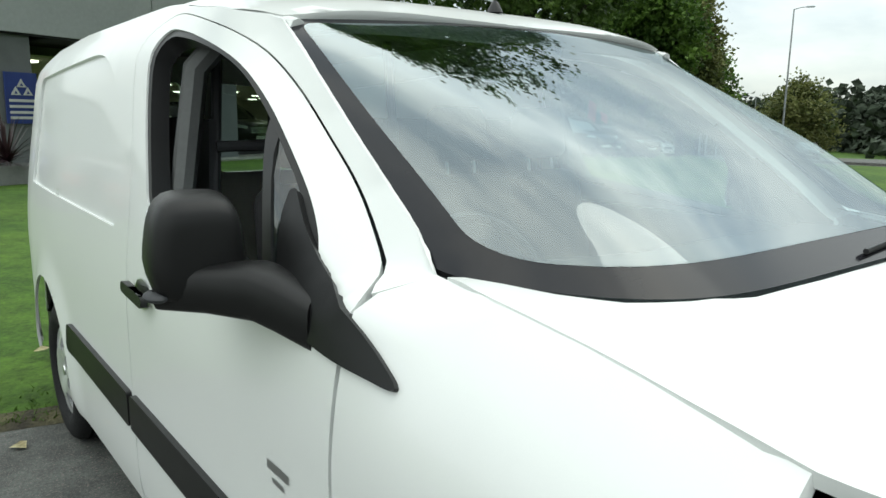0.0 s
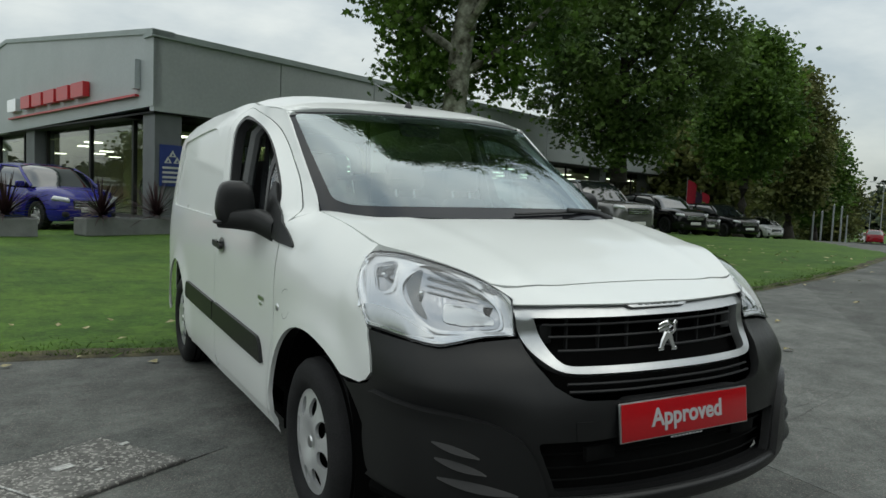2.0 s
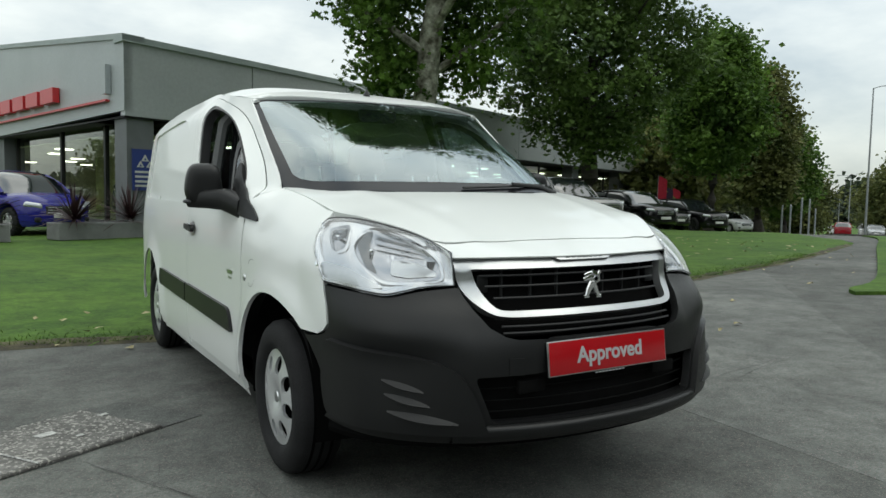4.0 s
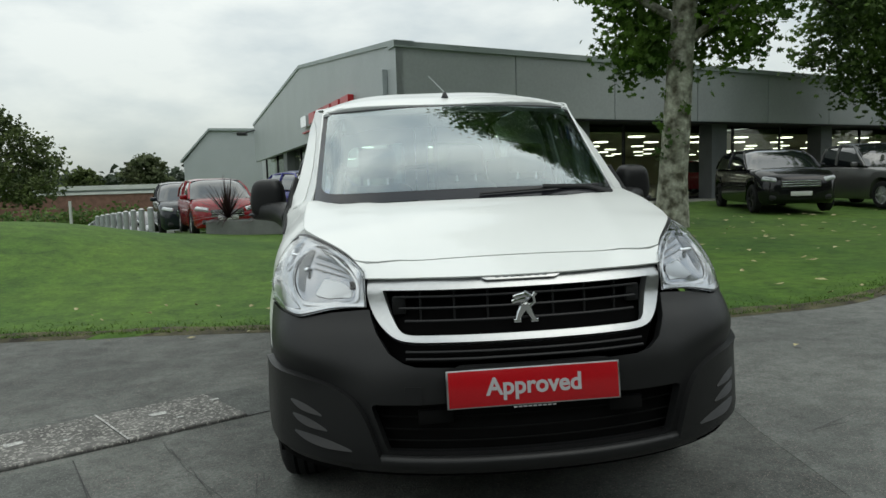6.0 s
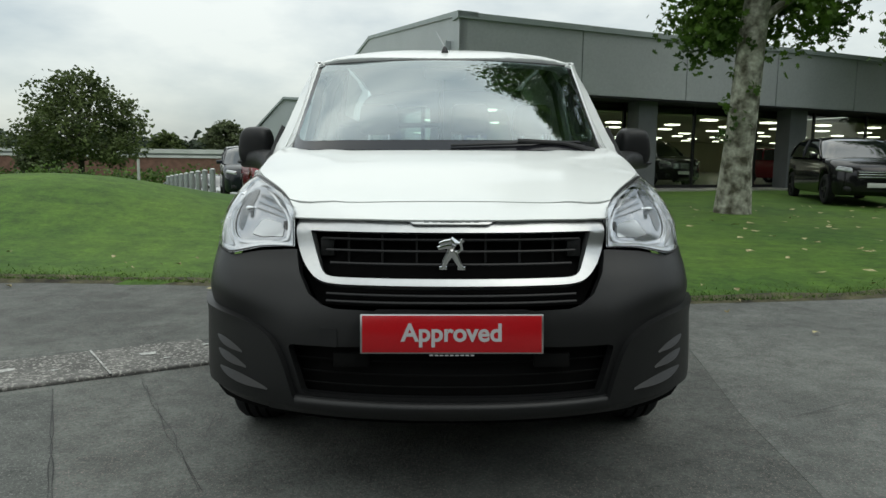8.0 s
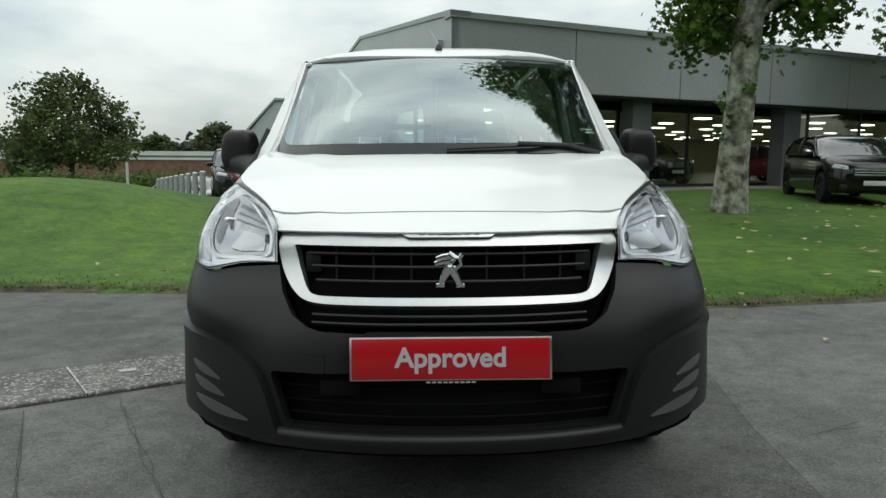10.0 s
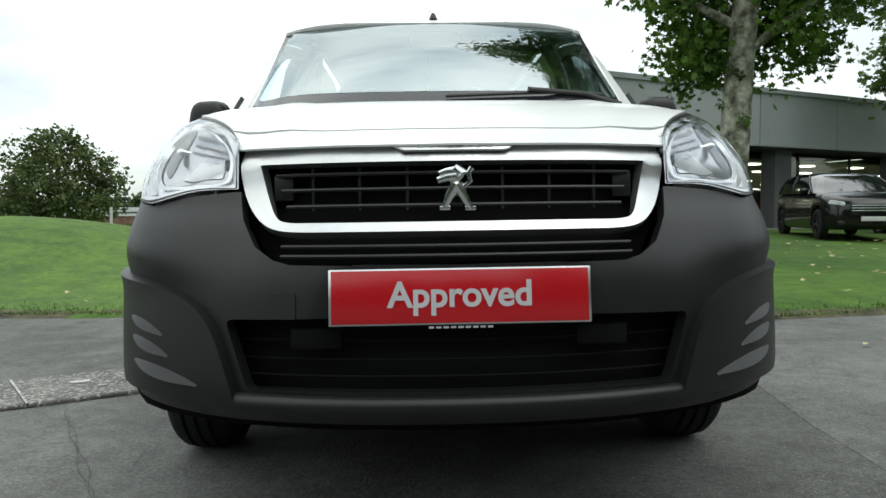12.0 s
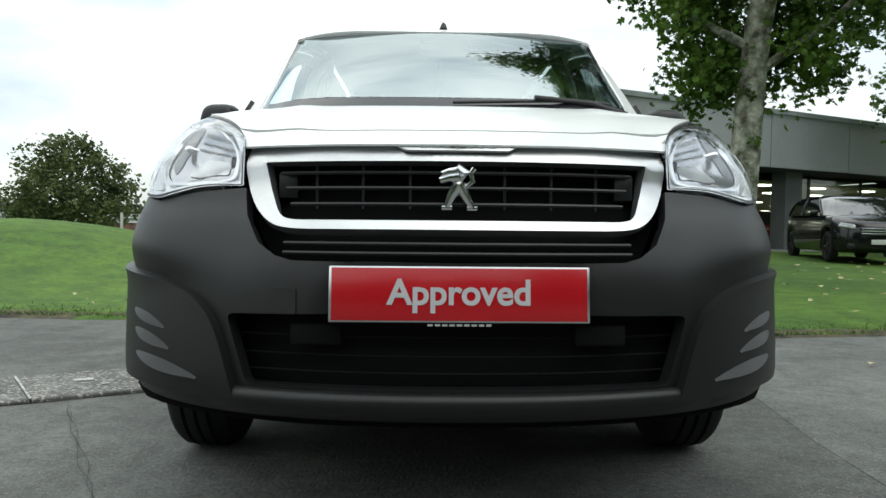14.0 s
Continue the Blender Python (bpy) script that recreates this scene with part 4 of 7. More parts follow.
            if loop is chamber:
                # painted reflections: dark steps and fan by the bulb, one bright cell low down
                for w0, w1, u1 in ((0.150, 0.160, 0.130), (0.134, 0.138, 0.090), (0.118, 0.122, 0.105)):
                    part("reflector_step", sheet([(0.252, w0), (u1, w0 - 0.006), (u1, w1 - 0.008), (0.246, w1)], near, step=0.010), M_DARKREF, lamp, angle=60)
                part("reflector_fan", sheet(rounded([(0.306, 0.120), (0.286, 0.160), (0.262, 0.172), (0.268, 0.128), (0.270, 0.096), (0.252, 0.052), (0.284, 0.066)], 0.01, 3), near, step=0.010), M_DARKREF, lamp, "dark grey sheet painting a reflection on the reflector's side", angle=60)
                part("reflector_cell", sheet(rounded([(0.205, 0.098), (0.120, 0.092), (0.066, 0.066), (0.064, 0.042), (0.150, 0.038), (0.215, 0.052)], 0.012, 4), near, step=0.010), M_SURROUND, lamp, "bright sheet painting a reflection low in the reflector", angle=60)
            else:
                # dark reflection painted into the small bowl too
                part("reflector_fan", sheet(rounded([(0.400, 0.156), (0.350, 0.172), (0.345, 0.140), (0.392, 0.128)], 0.008, 3), near, step=0.010), M_DARKREF, lamp, "dark grey sheet painting a reflection on the reflector's side", angle=60)
        part("indicator", sheet(blinker, lambda u, w: lamp_skin(u, w) - out * (0.016 + 0.0003 * math.sin(u * 520)), step=0.006, rim=0.014), M_SATIN, lamp, "ribbed grey indicator")
        part("lamp_brow", sheet([(0.0, 0.1945), (0.47, 0.1945), (0.47, 0.1995), (0.0, 0.1995)], lamp_skin, step=0.02, lift=0.001), M_BLACK, lamp, "black seal along the bonnet")
        # two short arcs of the round flap in the wing
        for a0, a1 in ((0.10, 0.30), (0.56, 0.86)):
            ring = [[(1.185 + r * math.cos((a0 + (a1 - a0) * k / 10) * math.tau), 0.812 + 0.9 * r * math.sin((a0 + (a1 - a0) * k / 10) * math.tau)) for k in range(11)] for r in (0.0645, 0.0672)]
            part("flap_gap", sheet(ring[0] + ring[1][::-1], skin, step=0.012, lift=0.0015), M_PALE, van)
    # bumper, both halves in one moulding
    z_low = 0.332

    def bump_skin(u, z):
        p = wall(L_FRONT + abs(u), z)
        return Vector((p.x if u > 0 else -p.x, p.y, z))

    U = lambda L: L - L_FRONT
    half = [(0.0, z_low), (0.5, z_low), (0.8, z_low + 0.01), (1.0, z_low + 0.02), (U(0.575), 0.365)]
    half += [(U(q[0]), q[1]) for q in arch(0.955, math.pi, math.pi * 0.74, 6, 0.408) if q[1] > 0.36]
    half += [(U(0.655), 0.640), (U(0.60), 0.649), (U(l_tip) + 0.03, 0.664), (U(l_tip) - 0.002, 0.695), (U(l_ob) - 0.002, 0.832), (U(at_x(0.79, 0.82)), 0.820), (U(l_notch), 0.810), (U(at_x(0.62, 0.83)), 0.830), (U(l_in) + 0.006, 0.838), (0.502, 0.838)]
    half += [(0.497, 0.812), (0.483, 0.772), (0.445, 0.713), (0.40, 0.684), (0.36, 0.674), (0.0, 0.670)]
    lower = rounded([(-0.524, 0.556), (-0.30, 0.562), (0.30, 0.562), (0.524, 0.556), (0.468, 0.404), (-0.468, 0.404)], [0.02, 0.02, 0.02, 0.02, 0.02, 0.02], 4)
    bumper = part("front_bumper", sheet(half + [(-u, z) for u, z in half[-2:0:-1]], bump_skin, holes=[lower], step=0.022, rim=0.03), M_BUMPER, van, "grained black plastic front bumper")
    # raised corner pods, each with three strakes
    for sx in (1, -1):
        pod = rounded([(U(at_x(0.475, 0.385)), 0.376), (U(at_x(0.530, 0.55)), 0.548), (U(at_x(0.60, 0.605)), 0.604), (U(at_x(0.70, 0.63)), 0.634), (1.035, 0.656), (1.055, 0.50), (1.035, 0.385)], [0.02, 0.10, 0.07, 0.06, 0.03, 0.05, 0.04], 6)
        cp = part("corner_pod", sheet([(sx * u, z) for u, z in pod], bump_skin, step=0.03, rim=0.045, lift=0.023), M_BUMPER, bumper)
        for z0, x0, x1, th in ((0.536, 0.655, 0.755, 0.015), (0.490, 0.640, 0.750, 0.017), (0.434, 0.565, 0.745, 0.020)):
            ua, ub = U(at_x(x0, z0)), U(at_x(x1, z0))
            mid = lambda u: z0 - 0.022 + 0.036 * min(1.0, max(0.0, (u - ua) / (ub - ua))) ** 0.8
            half_z = lambda u: 0.0015 + 0.5 * th * math.sin(math.pi * min(0.98, max(0.02, (u - ua) / (ub - ua)))) ** 0.8
            steps = [ua + (ub - ua) * i / 12 for i in range(13)]
            fin = [(u, mid(u) + half_z(u)) for u in steps] + [(u, mid(u) - half_z(u)) for u in steps[::-1]]

            def scoop(u, z, sx=sx, mid=mid, half_z=half_z, th=th):
                p = bump_skin(u, z)
                n = (bump_skin(u + 0.004, z) - bump_skin(u - 0.004, z)).cross(Vector((0, 0, 1))).normalized()
                n = n if n.y < 0.15 and n.x * sx > -0.2 else -n
                f = min(1.0, max(0.0, (mid(abs(u)) + half_z(abs(u)) - z) / (2 * half_z(abs(u)))))
                return p + n * (0.0225 + 0.75 * f * half_z(abs(u)) * 2)

            part("strake", sheet([(sx * u, z) for u, z in fin], scoop, step=0.008, rim=0.02), M_BUMPER, cp)
    bm = bmesh.new()
    rows = []
    for i in range(41):
        u = -0.60 + 1.20 * i / 40
        fade = step01(0.0, 0.10, 0.60 - abs(u))
        q = bump_skin(u, 0.392)
        rows.append([bm.verts.new(q + Vector((0, dy * (fade if dy < 0 else 1.0), dz))) for dy, dz in ((0.055, 0.012), (-0.010, 0.008), (-0.020, 0.002), (-0.024, -0.008), (-0.020, -0.026), (0.004, -0.050), (0.04, -0.058))])
    for a, b in zip(rows, rows[1:]):
        for j in range(6):
            bm.faces.new((a[j], a[j + 1], b[j + 1], b[j]))
    part("bumper_lip", bm, M_BUMPER, bumper, "ledge along the bumper's foot")
    bm = bmesh.new()
    tube(bm, [bump_skin(-1.0 + 2.0 * i / 24, 0.338) + Vector((0, 0.035, 0.0)) for i in range(25)], 0.025, 8)
    part("bumper_skirt", bm, M_DARK, bumper)
    bm = bmesh.new()
    box(bm, (0.90, 0.45, 0.02), (0, 0.42, 0.350))
    box(bm, (1.04, 0.70, 0.14), (0, 0.96, 0.27))
    box(bm, (1.52, 1.70, 0.10), (0, 2.30, 0.22))
    box(bm, (0.98, 0.85, 0.10), (0, 3.60, 0.24))
    box(bm, (1.20, 3.4, 0.02), (0, 2.30, 0.285))
    box(bm, (1.62, 1.75, 0.02), (0, 2.32, 0.27))
    part("undertray", bm, M_DARK, van)
    bm = bmesh.new()
    prism(bm, rounded([(-0.408, 0.560), (-0.352, 0.560), (-0.352, 0.616), (-0.408, 0.616)], 0.006, 3), 0.004, lambda u, v, w: bump_skin(u, v) + Vector((0, -0.001 - w * 0.5, 0)))
    part("towing_eye_cover", bm, M_BUMPER, bumper)
    # lower intake, its parts coloured near black for the shade inside
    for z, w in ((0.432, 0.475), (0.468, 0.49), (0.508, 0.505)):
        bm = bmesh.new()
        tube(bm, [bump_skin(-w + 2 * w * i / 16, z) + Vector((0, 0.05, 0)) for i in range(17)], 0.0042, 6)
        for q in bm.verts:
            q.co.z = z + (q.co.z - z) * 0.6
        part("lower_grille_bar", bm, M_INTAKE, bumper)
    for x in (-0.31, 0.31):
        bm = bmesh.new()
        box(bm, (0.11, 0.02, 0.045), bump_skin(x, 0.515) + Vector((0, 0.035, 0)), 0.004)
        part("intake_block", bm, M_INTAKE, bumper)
    # black sheets put in as the deep shade behind the openings
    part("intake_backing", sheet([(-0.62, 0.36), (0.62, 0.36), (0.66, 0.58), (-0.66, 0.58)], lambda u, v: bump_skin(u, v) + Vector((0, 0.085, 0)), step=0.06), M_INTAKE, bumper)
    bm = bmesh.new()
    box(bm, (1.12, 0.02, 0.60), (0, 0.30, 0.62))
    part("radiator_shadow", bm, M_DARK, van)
    # upper grille with chrome surround
    ring_o = rounded([(-0.500, 0.945), (0.500, 0.945), (0.508, 0.880), (0.486, 0.814), (0.428, 0.757), (0.375, 0.747), (-0.375, 0.747), (-0.428, 0.757), (-0.486, 0.814), (-0.508, 0.880)], [0.008, 0.008, 0.05, 0.06, 0.05, 0.05, 0.05, 0.05, 0.06, 0.05], 5)
    ring_i = rounded([(-0.456, 0.902), (0.456, 0.902), (0.440, 0.842), (0.408, 0.779), (0.380, 0.768), (-0.380, 0.768), (-0.408, 0.779), (-0.440, 0.842)], [0.008, 0.008, 0.04, 0.03, 0.03, 0.03, 0.03, 0.04], 5)
    grille = part("grille_surround", sheet(ring_o, nose, holes=[ring_i], step=0.02, rim=0.03, lift=-0.008), M_SURROUND, van, "chrome grille surround")
    part("name_strip", sheet(rounded([(-0.150, 0.941), (0.150, 0.941), (0.118, 0.923), (-0.118, 0.923)], 0.008, 3), nose, step=0.02, rim=0.006, lift=0.003), M_SURROUND, grille, "ribbed silver strip in the surround")
    for i in range(7):
        bm = bmesh.new()
        cx = -0.078 + 0.026 * i
        box(bm, (0.016, 0.004, 0.009), nose(cx, 0.932) + Vector((0, -0.0050, 0.002)), 0.001)
        part("name_bar", bm, M_POST, grille)
    for z in (0.800, 0.838, 0.874):
        bm = bmesh.new()
        w = 0.37 + (z - 0.764) * 0.42
        tube(bm, [nose(-w + 2 * w * i / 14, z) + Vector((0, 0.030, 0)) for i in range(15)], 0.0045, 6)
        part("grille_bar", bm, M_BLACK, grille)
    for x in (-0.33, -0.22, -0.11, 0.11, 0.22, 0.33):
        bm = bmesh.new()
        box(bm, (0.006, 0.012, 0.145), nose(x, 0.838) + Vector((0, 0.055, 0)))
        part("grille_rib", bm, M_BLACK, grille)
    for x in (-0.40, 0.40):
        bm = bmesh.new()
        box(bm, (0.045, 0.02, 0.06), nose(x, 0.845) + Vector((0, 0.05, 0)), 0.004)
        part("grille_block", bm, M_BUMPER, grille)
    for z in (0.690, 0.711):
        bm = bmesh.new()
        tube(bm, [nose(-0.39 + 0.78 * i / 14, z) + Vector((0, 0.034, 0)) for i in range(15)], 0.0045, 6)
        part("slot_bar", bm, M_BLACK, grille)
    # black sheet put in as the shade behind the upper grille
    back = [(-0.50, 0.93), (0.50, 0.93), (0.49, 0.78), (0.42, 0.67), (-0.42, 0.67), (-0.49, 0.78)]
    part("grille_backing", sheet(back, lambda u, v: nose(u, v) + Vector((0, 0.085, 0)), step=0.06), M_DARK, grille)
    # plain chrome emblem: a standing shape made of bent bars
    bm = bmesh.new()
    e0 = nose(0, 0.838) + Vector((0, -0.012, 0))
    for pts, r in (([(-0.005, 0.040), (0.012, 0.030), (0.0, 0.004), (-0.016, -0.022), (-0.024, -0.042)], [0.010, 0.013, 0.012, 0.009, 0.006]),
                   ([(0.002, 0.006), (0.012, -0.014), (0.020, -0.030), (0.030, -0.044)], [0.011, 0.010, 0.008, 0.006]),
                   ([(0.0, 0.022), (-0.020, 0.020), (-0.040, 0.014)], [0.010, 0.008, 0.006]),
                   ([(0.0, 0.034), (-0.022, 0.032), (-0.036, 0.028)], [0.009, 0.007, 0.005]),
                   ([(0.014, 0.0), (0.030, 0.012), (0.026, 0.030), (0.034, 0.040)], [0.005, 0.005, 0.005, 0.006]),
                   ([(-0.036, -0.044), (-0.014, -0.044)], [0.005, 0.005]), ([(0.018, -0.045), (0.040, -0.045)], [0.005, 0.005])):
        tube(bm, [e0 + Vector((px * 1.05, 0, pz * 1.05)) for px, pz in pts], [q * 1.2 for q in r], 8)
    for v in bm.verts:
        v.co.y = e0.y + (v.co.y - e0.y) * 0.6
    part("emblem", bm, M_CHROME, grille, "chrome emblem drawn as plain bent bars")
    # number plate position: a red sales plate
    holder = new("sales_plate")
    holder.parent = van
    holder["label"] = "red sales plate with grey lettering"
    holder.matrix_world = pose(0, -0.008, 0.606, 90 - 6, 0, 0)
    bm = bmesh.new()
    box(bm, (0.552, 0.119, 0.008), (0, 0, 0), 0.003)
    part("plate_edge", bm, M_SATIN, holder, "silver plate edge")
    bm = bmesh.new()
    box(bm, (0.540, 0.111, 0.004), (0.0, 0.0, 0.0050), 0.001)
    part("plate_face", bm, M_RED, holder, "red plate face")
    words("plate_word", "Approved", 0.075, pose(0, 0.002, 0.0078), M_LETTER, holder, 0.0008)
    for i in range(9):
        bm = bmesh.new()
        box(bm, (0.011, 0.0045, 0.002), (-0.062 + 0.0155 * i, -0.0645, 0.0), 0.0)
        part("small_print_bar", bm, M_LETTER, holder)
    # scuttle, wipers, aerial
    bm = bmesh.new()
    rows = [[bm.verts.new((x, screen_foot(x / 0.755)[0] + dy, screen_foot(x / 0.755)[1] + dz)) for x in [-0.75 + 1.5 * i / 36 for i in range(37)]] for dy, dz in ((-0.05, -0.03), (-0.010, -0.012), (0.03, -0.004))]
    for a, b in zip(rows, rows[1:]):
        for i in range(36):
            bm.faces.new((a[i], a[i + 1], b[i + 1], b[i]))
    part("scuttle", bm, M_BLACK, van)
    for pa, pb, q0, q1 in ((0.80, 0.02, 0.060, 0.020),):
        w = new("wiper")
        w.parent = van
        bm = bmesh.new()
        n = [screen_skin(pa + (pb - pa) * i / 10, q0 + (q1 - q0) * i / 10) + Vector((0, -0.006, 0.006)) for i in range(11)]
        tube(bm, n, 0.006, 6)
        part("wiper_blade", bm, M_BLACK, w)
        bm = bmesh.new()
        base = screen_skin(pa + 0.08, -0.03) + Vector((0, -0.02, 0.01))
        tube(bm, [base, base.lerp(n[5], 0.4) + Vector((0, -0.014, 0.02)), n[5] + Vector((0, -0.010, 0.012))], [0.015, 0.011, 0.008], 8)
        part("wiper_arm", bm, M_BLACK, w)
    for sx in (1, -1):
        bm = bmesh.new()
        tube(bm, [(sx * 0.676, 1.845, 1.632), (sx * 0.684, 1.93, 1.655), (sx * 0.690, 2.05, 1.680), (sx * 0.672, 2.3, 1.698), (sx * 0.645, 2.6, 1.706)], 0.020, 8)
        part("roof_rail", bm, M_WHITE, van)
    bm = bmesh.new()
    b0 = roof_skin(0.0, 1.93)
    spin(bm, [(0.0, 0.021), (0.012, 0.017), (0.028, 0.010), (0.034, 0.004)], 14, "z", b0)
    aerial = part("aerial_foot", bm, M_BLACK, van)
    bm = bmesh.new()
    cyl(bm, 0.0026, 0.0018, b0 + Vector((0, 0, 0.03)), b0 + Vector((-0.05, 0.30, 0.165)), 6)
    part("aerial_rod", bm, M_POST, aerial)
    # tail: two doors with windows, rear bumper
    tail = lambda x, z: Vector((x, 4.345 - 0.05 * step01(1.0, 1.7, z) - 0.03 * (x / 0.85) ** 2, z))
    for sx in (1, -1):
        lp = [(sx * 0.006, 0.45), (sx * 0.845, 0.45), (sx * 0.835, 1.05), (sx * 0.70, 1.60), (sx * 0.60, 1.70), (sx * 0.006, 1.72)]
        hole = rounded([(sx * 0.10, 1.12), (sx * 0.70, 1.12), (sx * 0.60, 1.55), (sx * 0.10, 1.58)], 0.05)
        rd = part("rear_door", sheet(lp, tail, holes=[hole], step=0.06, rim=0.03), M_WHITE, van)
        g = part("rear_window", sheet(hole, tail, step=0.08), M_GLASS, rd)
        g.visible_shadow = False
    bm = bmesh.new()
    box(bm, (1.66, 0.16, 0.20), (0, 4.34, 0.38), 0.04)
    part("rear_bumper", bm, M_BUMPER, van)
    # floor pan and inner lining
    bm = bmesh.new()
    box(bm, (1.56, 2.2, 0.03), (0, 2.55, 0.34))
    box(bm, (1.0, 3.6, 0.03), (0, 2.4, 0.30))
    part("floor_pan", bm, M_DARK, van)
    bm = bmesh.new()
    for sx in (1, -1):
        box(bm, (0.02, 1.95, 1.05), (sx * 0.70, 3.32, 0.90), turn=Matrix.Rotation(sx * radians(-4), 3, "Y"))
        box(bm, (0.02, 1.18, 0.76), (sx * 0.80, 1.94, 0.73))
    box(bm, (1.5, 0.02, 0.75), (0, 1.02, 0.72))
    part("inner_lining", bm, M_TRIM, van)
    # dashboard, wheel, seats, bulkhead
    bm = bmesh.new()
    rows = []
    for i in range(19):
        x = -0.78 + 1.56 * i / 18
        hump = 0.018 * math.exp(-((x + 0.36) / 0.17) ** 2)
        rows.append([bm.verts.new((x, y, z)) for y, z in ((1.10 + 0.17 * (x / 0.75) ** 2, 1.120), (1.30, 1.128 + hump * 0.5), (1.45, 1.125 + hump), (1.53, 1.08 + hump * 0.5), (1.50, 0.85), (1.40, 0.60))])
    for a, b in zip(rows, rows[1:]):
        for j in range(5):
            bm.faces.new((a[j], a[j + 1], b[j + 1], b[j]))
    part("dashboard", bm, M_BLACK, van)
    wheel = new("steering_wheel")
    wheel.parent = van
    wheel.matrix_world = pose(-0.36, 1.60, 1.04, 62, 0, 0)
    bm = bmesh.new()
    tube(bm, [(0.185 * math.cos(k * math.tau / 32), 0.185 * math.sin(k * math.tau / 32), 0) for k in range(33)], 0.014, 8)
    part("wheel_rim", bm, M_BLACK, wheel)
    bm = bmesh.new()
    box(bm, (0.15, 0.12, 0.05), (0, 0, -0.01), 0.02)
    for a in (0, math.pi, -math.pi / 2):
        cyl(bm, 0.016, 0.014, (0.05 * math.cos(a), 0.05 * math.sin(a), 0), (0.18 * math.cos(a), 0.18 * math.sin(a), 0), 8)
    part("wheel_hub", bm, M_TRIM, wheel)
    for x, w in ((-0.40, 0.50), (0.16, 0.44), (0.55, 0.36)):
        seat = new("seat")
        seat.parent = van
        seat.matrix_world = pose(x, 2.08, 0.58)
        bm = bmesh.new()
        box(bm, (w, 0.50, 0.16), (0, -0.18, 0.03), 0.05)
        part("cushion", bm, M_SEAT, seat)
        bm = bmesh.new()
        box(bm, (w * 0.96, 0.14, 0.62), (0, 0.13, 0.36), 0.055, Matrix.Rotation(radians(-11), 3, "X"), 0.88, 3)
        part("backrest", bm, M_SEAT, seat)
        bm = bmesh.new()
        box(bm, (0.25, 0.10, 0.19), (0, 0.23, 0.80), 0.04, Matrix.Rotation(radians(-8), 3, "X"), 0.9, 3)
        part("headrest", bm, M_SEAT, seat)
        for dx in (-0.06, 0.06):
            bm = bmesh.new()
            cyl(bm, 0.007, 0.007, (dx, 0.20, 0.62), (dx, 0.225, 0.76), 8)
            part("headrest_rod", bm, M_SATIN, seat)
    for sx in (1, -1):
        bm = bmesh.new()
        tube(bm, [(sx * 0.80, 2.33, 0.5), (sx * 0.80, 2.33, 1.15), (sx * 0.71, 2.30, 1.55), (sx * 0.62, 2.24, 1.67)], 0.034, 8)
        part("door_pillar", bm, M_GREYIN, van, "grey inner pillar trim")
    bm = bmesh.new()
    box(bm, (1.5, 0.02, 0.62), (0, 2.36, 0.66))
    for x in (-0.70, -0.02):
        cyl(bm, 0.016, 0.016, (x, 2.36, 0.9), (x * 0.88, 2.36, 1.66), 8)
    cyl(bm, 0.016, 0.016, (-0.66, 2.36, 1.35), (-0.02, 2.36, 1.35), 8)
    part("bulkhead_frame", bm, M_TRIM, van)
    bm = bmesh.new()
    prism(bm, rounded([(-0.11, -0.035), (0.11, -0.035), (0.12, 0.035), (-0.12, 0.035)], 0.02, 4), 0.02, lambda u, v, w: Vector((u, 1.80 + w, 1.60 + v)))
    part("inner_mirror", bm, M_BLACK, van)
    bm = bmesh.new()
    rr = [[bm.verts.new(roof_skin(x, y) - Vector((0, 0, 0.045))) for x in (-0.62, -0.4, 0, 0.4, 0.62)] for y in (1.86, 2.2, 2.8, 3.5, 4.25)]
    for a, b in zip(rr, rr[1:]):
        for j in range(4):
            bm.faces.new((a[j], a[j + 1], b[j + 1], b[j]))
    part("head_lining", bm, M_PALE, van)
    # wheels
    for cx, cy, sx in ((-0.890, 0.955, -1), (0.890, 0.955, 1), (-0.900, 3.683, -1), (0.900, 3.683, 1)):
        w = new("wheel")
        w.parent = van
        w.matrix_world = pose(cx, cy, 0.318, 0, 0, 0 if sx < 0 else 180)
        bm = bmesh.new()
        spin(bm, [(0.03, 0.19), (0.008, 0.205), (-0.004, 0.235), (-0.002, 0.27), (0.012, 0.300), (0.030, 0.314), (0.07, 0.318), (0.14, 0.318), (0.185, 0.300), (0.205, 0.26), (0.20, 0.19)], 56)
        part("tyre", bm, M_RUBBER, w)
        bm = bmesh.new()
        for g in (0.062, 0.100, 0.138):
            spin(bm, [(g - 0.006, 0.3186), (g + 0.006, 0.3186)], 56)
        part("tread_groove", bm, M_DARK, w)
        holes = []
        for k in range(8):
            a = k * math.tau / 8 + 0.2
            holes.append([(0.140 * math.cos(a) + 0.038 * math.cos(b) * math.cos(a) - 0.031 * math.sin(b) * math.sin(a), 0.140 * math.sin(a) + 0.038 * math.cos(b) * math.sin(a) + 0.031 * math.sin(b) * math.cos(a)) for b in [j * math.tau / 14 for j in range(14)]])
        dish = lambda u, v: Vector((0.022 - 0.020 * math.exp(-((math.hypot(u, v) - 0.10) / 0.06) ** 2) + 0.010 * math.exp(-(math.hypot(u, v) / 0.035) ** 2), u, v))
        cap = part("wheel_trim", sheet([(0.2 * math.cos(k * math.tau / 48), 0.2 * math.sin(k * math.tau / 48)) for k in range(48)], dish, holes=holes, step=0.02, rim=0.012, core=(1, 0, 0)), M_CAP, w, "silver wheel trim with eight oval holes")
        bm = bmesh.new()
        spin(bm, [(0.012, 0.024), (0.007, 0.022), (0.006, 0.0005)], 20)
        part("centre_cap", bm, M_SATIN, cap)
        bm = bmesh.new()
